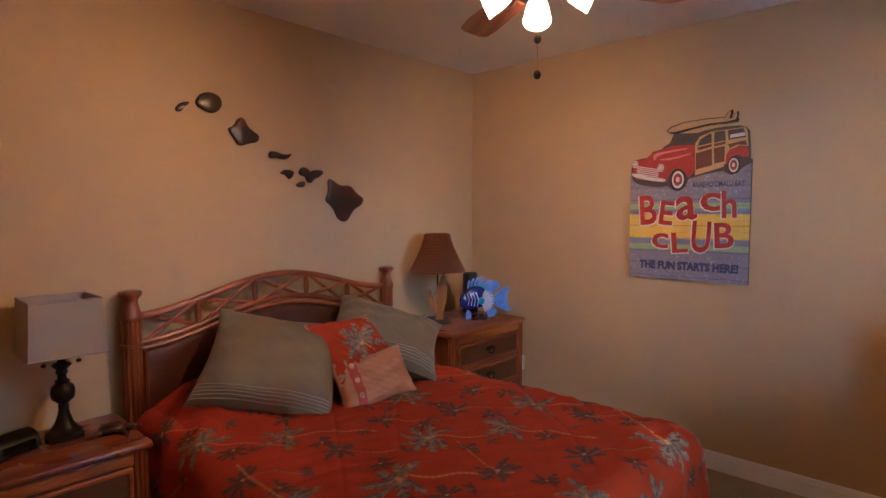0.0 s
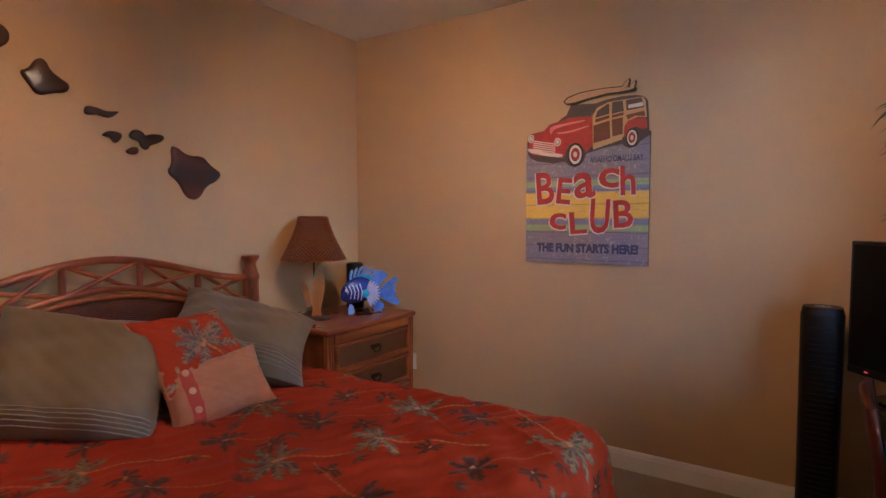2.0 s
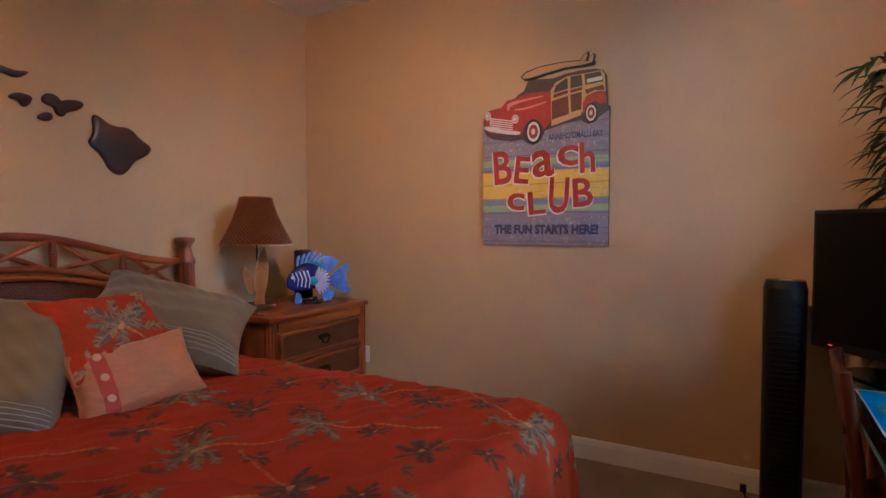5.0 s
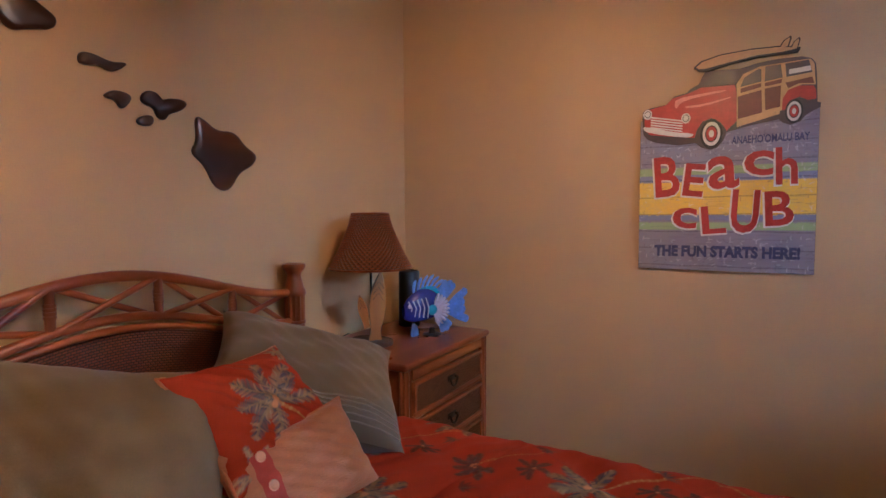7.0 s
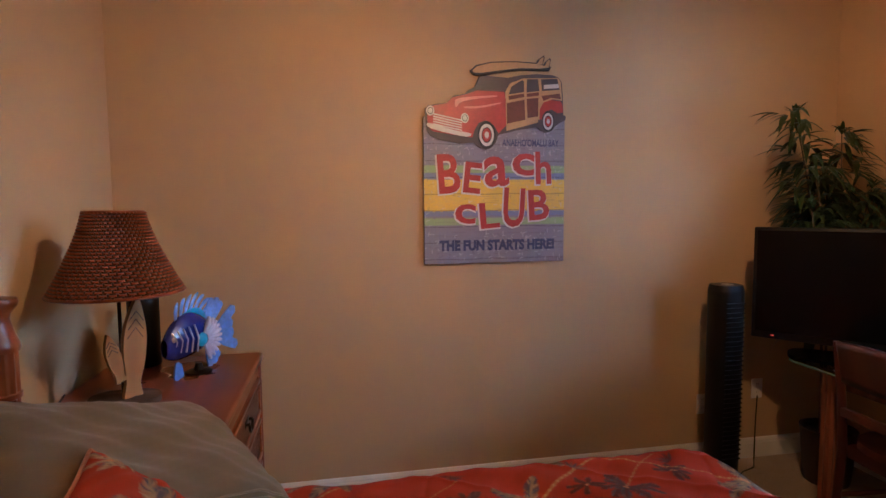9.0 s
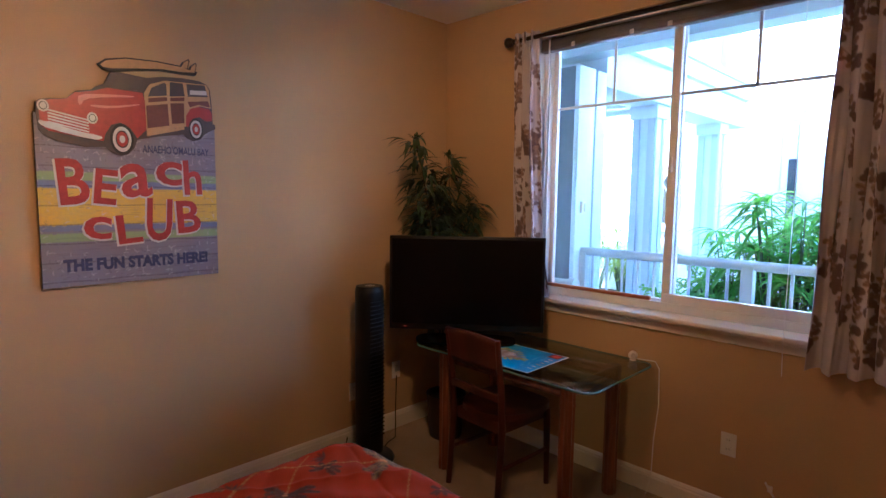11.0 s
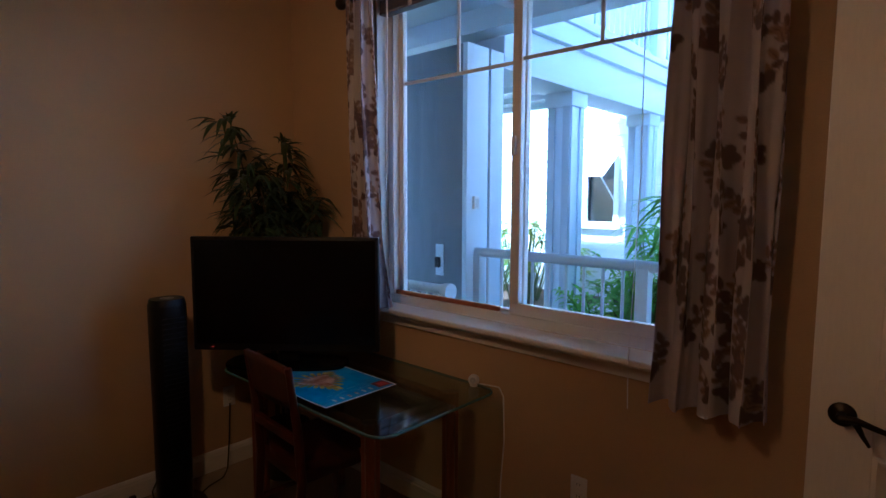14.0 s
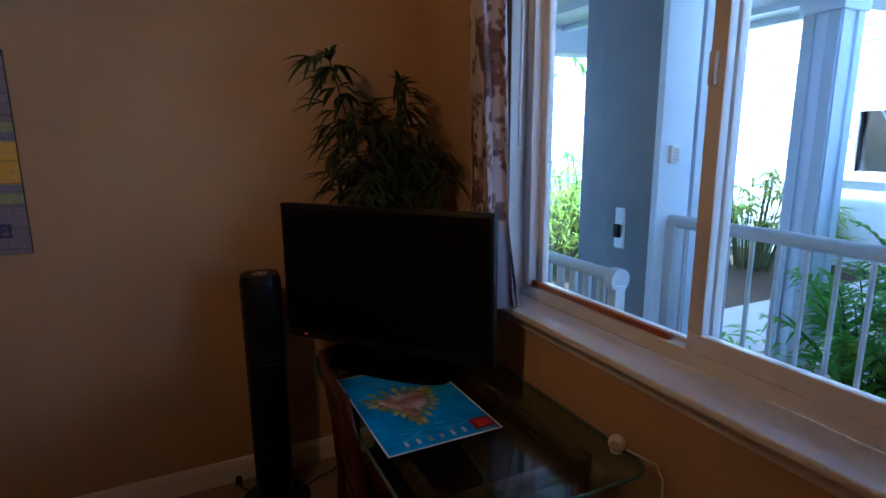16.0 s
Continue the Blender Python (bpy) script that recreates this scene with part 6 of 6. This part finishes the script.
setting("ground", box((E_ + 0.18, -60, -0.45), (120, 60, -0.25)), SOIL, "brown mulch and soil of the planted courtyard", "ground")
setting("pavement", box((4.95, -12, -0.25), (6.0, 2.94, -0.18), 0.01), CONC, "pale concrete garden path", "path")
setting("porch_floor", box((E_ + 0.181, -4, -0.25), (2.95, 3.9, -0.03), 0.008), CONC, "pale concrete porch floor", "porch")
b = B()
bx(b, (E_ + 0.181, -4, 2.98), (2.95, 6, 3.4))
for y in (-3.0, -1.8, -0.6, 0.6, 1.8, 3.0, 4.2):
    bx(b, (E_ + 0.182, y - 0.045, 2.90), (2.70, y + 0.045, 2.98))
setting("porch_ceiling", b, EXTW, "pale painted porch ceiling with battens", "ceiling")
setting("porch_beam", box((2.72, -4, 2.80), (2.94, 6, 2.98), 0.006), EXTW, "pale painted porch edge beam", "beam")
# unseen blocks added behind and above the room to keep sun off the pier
b = B()
bx(b, (-2.72, N + 0.125, -0.25), (E_ + 0.18, 6.4, 3.4))
bx(b, (-2.72, S - 1.75, H + 0.125), (E_ + 0.18, N + 0.125, 3.4))
setting("building_wall", b, EXTW, "unseen blocks added to keep the sun off the porch pier", "wall")
# pier beside the window view
pier = thing("porch_pier", "square grey stuccoed porch pier with pale corner boards", "column", (2.70, 3.49, -0.03))
part("shaft", box((-0.22, -0.20, 0), (0.22, 0.42, 2.69), 0.006), PIERP, pier)
part("corner_board", box((-0.225, -0.245, 0), (0.03, -0.20, 2.69), 0.004), EXTW, pier, "pale painted corner board")
part("corner_board", box((0.06, -0.245, 0), (0.225, -0.20, 2.69), 0.004), EXTW, pier, "pale painted corner board")
kp = thing("keypad", "small pale keypad box on the porch pier", "keypad", (2.57, 3.249, 1.48))
part("case", box((-0.03, -0.03, -0.05), (0.03, 0.0, 0.05), 0.005), WHITEP, kp)
for i in range(3):
    for j in range(4):
        part("key", box((-0.02 + i * 0.015, -0.033, -0.035 + j * 0.018), (-0.01 + i * 0.015, -0.029, -0.023 + j * 0.018)), GREYP, kp, "", False)
lk = thing("door_lock_box", "dark lock on a pale plate fixed to the pier", "lock", (2.481, 3.53, 1.02))
part("plate", box((-0.012, -0.05, -0.12), (0.0, 0.03, 0.13), 0.004), EXTW, lk)
part("lock", box((-0.04, -0.03, -0.055), (-0.012, 0.02, 0.03), 0.01, 3), BLACK, lk)

RAILP = mat("pale_rail_paint", (0.50, 0.56, 0.62), 0.45, grain=60, vary=0.05, bump=0.05)
rail = thing("porch_railing", "pale painted porch railing with round balusters", "railing", (2.60, 3.27, 0))
part("top_rail", tube(B(), [(0, 0.0, 1.10), (0, -6.5, 1.10)], 0.036, 14), RAILP, rail)
part("bottom_rail", box((-0.025, -6.5, 0.06), (0.025, 0.0, 0.11), 0.006), RAILP, rail)
for k in range(1, 48):
    if k % 10 == 0:
        part("post", box((-0.04, -k * 0.135 - 0.04, -0.03), (0.04, -k * 0.135 + 0.04, 1.09), 0.005), RAILP, rail)
    else:
        part("baluster", tube(B(), [(0, -k * 0.135, 0.10), (0, -k * 0.135, 1.08)], 0.012, 8), RAILP, rail)
part("post", box((-0.04, -0.085, -0.03), (0.04, -0.005, 1.09), 0.005), RAILP, rail)

bench = thing("porch_bench", "white slatted porch bench below the window", "bench", (1.84, 3.36, -0.03))
part("back_rail", tube(B(), [(0, -0.5, 0.965), (0, 0.7, 0.965)], 0.032, 14), RAILP, bench)
part("back_rail", box((-0.02, -0.48, 0.50), (0.02, 0.68, 0.55), 0.005), RAILP, bench)
for k in range(11):
    part("back_slat", box((-0.012, -0.40 + k * 0.105 - 0.022, 0.54), (0.012, -0.40 + k * 0.105 + 0.022, 0.95), 0.003), RAILP, bench)
for y in (-0.5, 0.7):
    b = box((-0.03, y - 0.03, 0), (0.03, y + 0.03, 0.93), 0.006)
    part("post", b, RAILP, bench)
    e = tube(B(), [(0, y - 0.025, 0.955), (0, y + 0.025, 0.955)], 0.055, 20)
    part("post_cap", e, RAILP, bench, "rounded post end")
    part("leg", box((0.42, y - 0.03, 0), (0.48, y + 0.03, 0.42), 0.006), RAILP, bench)
for k in range(5):
    part("seat_slat", box((0.04 + k * 0.092, -0.5, 0.42), (0.12 + k * 0.092, 0.7, 0.445), 0.004), RAILP, bench)

# ---- the wing along the north side and the house at its end ----
HW = mat("white_board_siding", (0.80, 0.83, 0.86), 0.6, grain=40, vary=0.05, bump=0.1)


def clapboards(parent, y0, y1, z0, z1, gaps=()):
    """Lapped boards on a wall that faces -x; gaps are (y0, y1, z0, z1) openings."""
    z = z0
    while z < z1:
        runs = [(y0, y1)]
        for g0, g1, gz0, gz1 in gaps:
            if z + 0.2 > gz0 and z < gz1:
                runs = [r for a, c in runs for r in ((a, min(c, g0)), (max(a, g1), c)) if r[1] > r[0]]
        for a, c in runs:
            b = B()
            v = [b.verts.new(p) for p in ((-0.004, a, z), (-0.024, a, z), (-0.004, a, z + 0.2), (-0.004, c, z), (-0.024, c, z), (-0.004, c, z + 0.2))]
            b.faces.new((v[0], v[1], v[2])), b.faces.new((v[3], v[5], v[4])), b.faces.new((v[1], v[4], v[5], v[2])), b.faces.new((v[0], v[3], v[4], v[1]))
            part("clapboard", b, HW, parent, "", False)
        z += 0.2


HX0 = 8.4
house = thing("house", "white clapboard house wall with a propped shutter window", "house", (HX0, 0, -0.25))
WA, WB, WC, WD = 4.84, 5.34, 1.34, 2.46
b = B()
bx(b, (0, -9, 0), (0.3, WA, 7.0))
bx(b, (0, WB, 0), (0.3, 14, 7.0))
bx(b, (0, WA, 0), (0.3, WB, WC))
bx(b, (0, WA, WD), (0.3, WB, 7.0))
part("wall", b, HW, house, "", False)
clapboards(house, -9, 14, 0.05, 6.6, ((WA - 0.1, WB + 0.1, WC - 0.1, WD + 0.1), (2.3, 3.1, 0, 2.5), (0.3, 1.9, 0, 2.5)))
w = part("window", box((0.06, WA, WC), (0.10, WB, WD)), DARKG, house, "dark window with a white surround", False)
for lo, hi in (((WA - 0.1, WC - 0.08), (WA, WD + 0.1)), ((WB, WC - 0.08), (WB + 0.1, WD + 0.1)), ((WA, WD), (WB, WD + 0.1))):
    part("frame", box((-0.05, lo[0], lo[1]), (0.06, hi[0], hi[1]), 0.004), HW, w)
part("sill", box((-0.12, WA - 0.16, WC - 0.12), (0.06, WB + 0.16, WC - 0.04), 0.006), HW, w)
b = B()
v = [b.verts.new(p) for p in ((-0.02, WA - 0.08, WD + 0.08), (-0.02, WB + 0.08, WD + 0.08), (-0.62, WB + 0.08, WC + 0.78), (-0.62, WA - 0.08, WC + 0.78))]
b.faces.new(v)
bmesh.ops.solidify(b, geom=b.faces[:], thickness=0.03)
part("awning", b, HW, house, "white top-hung shutter propped open", False)
for y in (WA - 0.02, WB + 0.02):
    part("awning_stay", tube(B(), [(-0.58, y, WC + 0.78), (-0.02, y, WC + 0.35)], 0.012, 8), HW, house)
part("door", box((-0.03, 2.35, 0.05), (0.0, 3.05, 2.45), 0.006), DARKG, house, "dark porch doorway")
part("screen_panel", box((-0.03, 0.35, 0.05), (0.0, 1.85, 2.45), 0.006), PIERP, house, "grey louvred screen")
part("corner_board", box((-0.04, 3.15, 0), (0.0, 3.33, 2.9), 0.004), EXTW, house)
for x0, y0, y1, z in ((-1.3, -9, 2.6, 2.95),):
    part("porch_beam", box((x0 - 0.15, y0, z), (x0 + 0.15, y1, z + 0.4), 0.01), EXTW, house)
    part("balcony_floor", box((x0 + 0.15, y0, z + 0.2), (0.0, y1, z + 0.4)), EXTW, house, "", False)
    part("balcony_rail", box((x0 - 0.06, y0, z + 1.38), (x0 + 0.06, y1, z + 1.46), 0.01), EXTW, house)
    for k in range(60):
        part("baluster", box((x0 - 0.02, y1 - 0.1 - k * 0.18, z + 0.4), (x0 + 0.02, y1 - 0.06 - k * 0.18, z + 1.38)), EXTW, house, "", False)
    for y in (2.4, 0.1, -2.4):
        part("column", box((x0 - 0.2, y - 0.2, 0), (x0 + 0.2, y + 0.2, z), 0.01), EXTW, house, "pale square porch column")
part("roof", box((-1.9, -9.4, 6.9), (3.0, 14.4, 7.15), 0.02), ROOFM, house, "", False)

CY = 3.46
# column paint again, darkened: shade put into the colour of the -x trim
EXTW_SHADED = mat("shaded_blue_grey_paint", (0.46, 0.52, 0.60), 0.6, grain=50, vary=0.06, bump=0.15)
wing = thing("porch_wing", "pale blue-grey two-storey porch wing with square columns and balcony", "house", (0, CY, -0.25))
for x in (4.28, 6.18):
    p = part("column", box((x - 0.12, -0.12, 0), (x + 0.12, 0.12, 2.80), 0.008), EXTW, wing, "pale square porch column")
    for dx in (-0.085, 0.085):
        part("corner_trim", box((x + dx - 0.04, -0.14, 0), (x + dx + 0.04, -0.12, 2.66), 0.002, 1), EXTW, p, "", False)
    # the -x face gets the darkened trim
    for dy in (-0.085, 0.085):
        part("corner_trim", box((x - 0.14, dy - 0.04, 0), (x - 0.12, dy + 0.04, 2.66), 0.002, 1), EXTW_SHADED, p, "", False)
    part("capital", box((x - 0.155, -0.155, 2.66), (x + 0.155, 0.155, 2.80), 0.008), EXTW, p)
p = part("column", box((3.95, 0.76, 0), (4.15, 0.96, 3.10), 0.008), EXTW, wing, "pale square inner porch post")
part("capital", box((3.91, 0.72, 2.78), (4.19, 1.0, 2.92), 0.008), EXTW, p)
part("beam", box((2.95, -0.20, 2.80), (HX0 - 1.5, 0.20, 3.16), 0.008), EXTW, wing)
part("beam", box((2.95, 3.0, 2.80), (6.4, 3.3, 3.16), 0.008), EXTW, wing)
part("fascia", box((2.95, -0.26, 3.16), (HX0 - 1.5, 0.20, 3.34), 0.006), EXTW, wing)
part("moulding", box((2.95, -0.30, 3.34), (HX0 - 1.5, 0.20, 3.40), 0.008), EXTW, wing)
part("porch_ceiling", box((2.95, 0.20, 3.10), (6.4, 3.0, 3.30)), EXTW, wing, "", False)
for k in range(6):
    part("ceiling_batten", box((3.0 + k * 0.62, 0.20, 3.03), (3.09 + k * 0.62, 3.0, 3.10)), EXTW, wing, "", False)
part("balcony_rail", box((2.95, -0.16, 4.34), (HX0 - 1.5, -0.06, 4.40), 0.008), EXTW, wing)
part("balcony_bottom_rail", box((2.95, -0.13, 3.48), (HX0 - 1.5, -0.08, 3.53), 0.004), EXTW, wing)
bme = mesh("baluster", box((-0.022, -0.125, 3.53), (0.022, -0.085, 4.34)), EXTW)
for k in range(29):
    o = new("baluster", bme)
    o.parent, o.location = wing, (3.05 + k * 0.132, 0, 0)
for x in (4.28, 6.18):
    part("balcony_post", box((x - 0.15, -0.20, 3.40), (x + 0.15, 0.10, 5.2), 0.008), EXTW, wing)
part("upper_wall", box((2.95, 1.5, 3.30), (6.4, 1.7, 5.2)), HW, wing, "", False)
part("upper_roof", box((2.95, -0.5, 5.2), (HX0 - 1.95, 1.9, 5.4), 0.02), ROOFM, wing, "", False)
setting("wing_floor", box((3.3, 2.95, -0.25), (HX0 - 0.03, 4.6, -0.17), 0.006), CONC, "pale concrete walkway through the porch wing", "path")

# ---- courtyard plants ----
gr = random.Random(31)


def palm_shrub(name, x, y, h, n, spread, material, label, blades=9, size=1.0):
    """A clump of canes with fans of narrow leaves."""
    ob = thing(name, label, "shrub", (x, y, -0.25), 0, "courtyard shrubs")
    cb, lb = B(), B()
    for k in range(n):
        a, r = gr.uniform(0, 6.28), spread * math.sqrt(gr.random())
        top = Vector((r * math.cos(a), r * math.sin(a), h * gr.uniform(0.35, 1.0)))
        root = Vector((top.x * 0.45, top.y * 0.45, 0))
        tube(cb, [root, root.lerp(top, 0.5) + Vector((0, 0, 0.05)), top], [0.012, 0.009, 0.005], 5)
        lean = Vector((math.cos(a), math.sin(a), 0.35))
        for m in range(blades):
            q = a + (m - (blades - 1) / 2) * 0.62 + gr.uniform(-0.2, 0.2)
            d = Vector((math.cos(q), math.sin(q), gr.uniform(-0.1, 0.75)))
            leaf_blade(lb, top, d, gr.uniform(0.18, 0.32) * size, gr.uniform(0.011, 0.021) * size, gr.uniform(0.25, 0.8))
    part("canes", cb, STEMG, ob)
    lv = part("leaves", lb, material, ob, "", False)
    tagged(lv, kind="stuff")
    return ob


STEMG = mat("green_cane", (0.07, 0.10, 0.03), 0.6, vary=0.3)


def areca(x, y, h, n, reach):
    """A feathery palm clump: arching ribs from the ground, each with two rows of leaflets."""
    ob = thing("palm_shrub", "bright green feathery palm clump in the planting bed", "shrub", (x, y, -0.25), 0, "courtyard shrubs")
    cb, lb = B(), B()
    for k in range(n):
        a, r = gr.uniform(0, 6.28), reach * gr.uniform(0.35, 1.0)
        hh = h * gr.uniform(0.5, 1.0)
        root = Vector((0.12 * math.cos(a), 0.12 * math.sin(a), 0))
        pts = []
        for i in range(15):
            t = i / 14
            pts.append(root + Vector((math.cos(a) * r * t ** 1.7, math.sin(a) * r * t ** 1.7, hh * (1.42 * t - 0.42 * t ** 3))))
        tube(cb, pts, [0.011 - 0.0006 * i for i in range(15)], 5)
        for i in range(4, 15):
            d = (pts[i] - pts[i - 1]).normalized()
            side = d.cross(Vector((0, 0, 1)))
            side = side.normalized() if side.length > 0.05 else Vector((1, 0, 0))
            ln = 0.30 * math.sin(math.pi * (0.25 + 0.65 * (i - 4) / 10)) * gr.uniform(0.8, 1.15)
            for q in (-1, 1):
                leaf_blade(lb, pts[i], side * q + d * 0.75 + Vector((0, 0, gr.uniform(0.0, 0.35))), ln, gr.uniform(0.012, 0.019), gr.uniform(0.25, 0.7))
    part("canes", cb, STEMG, ob)
    tagged(part("leaves", lb, LEAF, ob, "", False), kind="stuff")
    return ob


for x, y, h, n, reach in ((4.5, 2.6, 1.35, 34, 0.6), (3.9, 2.75, 1.0, 34, 0.5), (3.55, 2.2, 0.95, 30, 0.45), (4.1, 0.2, 1.7, 34, 0.8), (3.5, 1.4, 0.9, 26, 0.5), (4.1, -1.2, 1.7, 30, 0.8)):
    areca(x, y, h, n, reach)
for x, y, h, n, sp in ((4.3, 1.95, 1.85, 80, 0.62), (4.2, 1.15, 1.9, 70, 0.6), (4.6, 2.4, 1.6, 50, 0.5)):
    palm_shrub("palm_shrub", x, y, h, n, sp, LEAF, "bright green lady palm clump with broad fan leaves", 9, 1.35)
for x, y, h, n, sp, m in ((7.2, 5.9, 1.35, 50, 0.6, LEAF2), (7.6, 6.9, 1.1, 44, 0.6, LEAF), (5.4, 7.2, 1.5, 60, 0.7, LEAF2), (4.3, 6.9, 1.2, 60, 0.7, LEAF2), (3.3, 8.3, 1.6, 60, 0.7, LEAF2), (2.2, 8.8, 1.8, 60, 0.8, LEAF2), (4.4, 8.9, 1.8, 60, 0.8, LEAF2), (6.4, 8.6, 1.5, 50, 0.9, LEAF), (7.9, 5.45, 0.9, 36, 0.4, LEAF2)):
    palm_shrub("garden_shrub", x, y, h, n, sp, m, "yellow-green leafy shrub beside the garden path")
b = B()
for k in range(700):
    x, y = gr.uniform(3.0, 4.28), gr.uniform(-2.5, 3.9)
    for m in range(3):
        a = gr.uniform(0, 6.28)
        leaf_blade(b, Vector((x, y, -0.25 + gr.uniform(0.02, 0.25))), Vector((math.cos(a), math.sin(a), gr.uniform(0.1, 0.9))), gr.uniform(0.08, 0.2), gr.uniform(0.012, 0.02), 0.5)
tagged(part("ground_cover", b, LEAF, None, "", False), "low leafy ground cover in the planting bed", "plants", "", "stuff")
b = B()
for k in range(900):
    x, y = gr.uniform(2.98, 4.28), gr.uniform(-2.5, 4.5)
    bx(b, (-0.03, -0.012, 0), (0.03, 0.012, 0.008), 0, 1, Matrix.Translation((x, y, -0.252 + gr.uniform(0, 0.01))) @ pose(0, 0, 0, gr.uniform(-20, 20), gr.uniform(-20, 20), gr.uniform(0, 360)))
tagged(part("mulch_chips", b, SOIL, None, "", False), "brown bark chips scattered over the planting bed", "mulch", "", "stuff")

TRUNK = mat("grey_palm_trunk", (0.20, 0.17, 0.14), 0.9, vary=0.25, bump=0.6)


def palm_tree(x, y, h, seed):
    r = random.Random(seed)
    ob = thing("palm_tree", "tall slender palm tree behind the houses", "tree", (x, y, -0.25), 0, "palm trees")
    part("trunk", tube(B(), [(0.3 * math.sin(k / 4), 0.1 * k / 8, h * k / 8) for k in range(9)], [0.16 - 0.008 * k for k in range(9)], 12), TRUNK, ob)
    b = B()
    top = Vector((0.3 * math.sin(2), 0.1, h))
    for k in range(18):
        a, e = r.uniform(0, 6.28), r.uniform(-0.2, 0.9)
        d = Vector((math.cos(a), math.sin(a), e))
        pts = [top + d * (2.2 * t) - Vector((0, 0, 1.5 * t * t)) for t in (i / 14 for i in range(15))]
        for i in range(1, 15):
            s = (pts[i] - pts[i - 1]).normalized()
            side = s.cross(Vector((0, 0, 1))).normalized()
            for q in (-1, 1):
                leaf_blade(b, pts[i], side * q + s * 0.6, 0.5 * math.sin(math.pi * (0.15 + 0.8 * i / 15)) + 0.1, 0.025, 0.5)
    tagged(part("crown", b, LEAF, ob, "", False), kind="stuff")


for x, y, h, s in ((5.2, 10.5, 4.6, 1), (12.5, 8.5, 9.5, 2), (3.2, 13.5, 5.5, 3)):
    palm_tree(x, y, h, s)
setting("backdrop", box((60, -60, -0.25), (61, 60, 4.0)), LEAF, "distant dark green hedge line", "hedge")
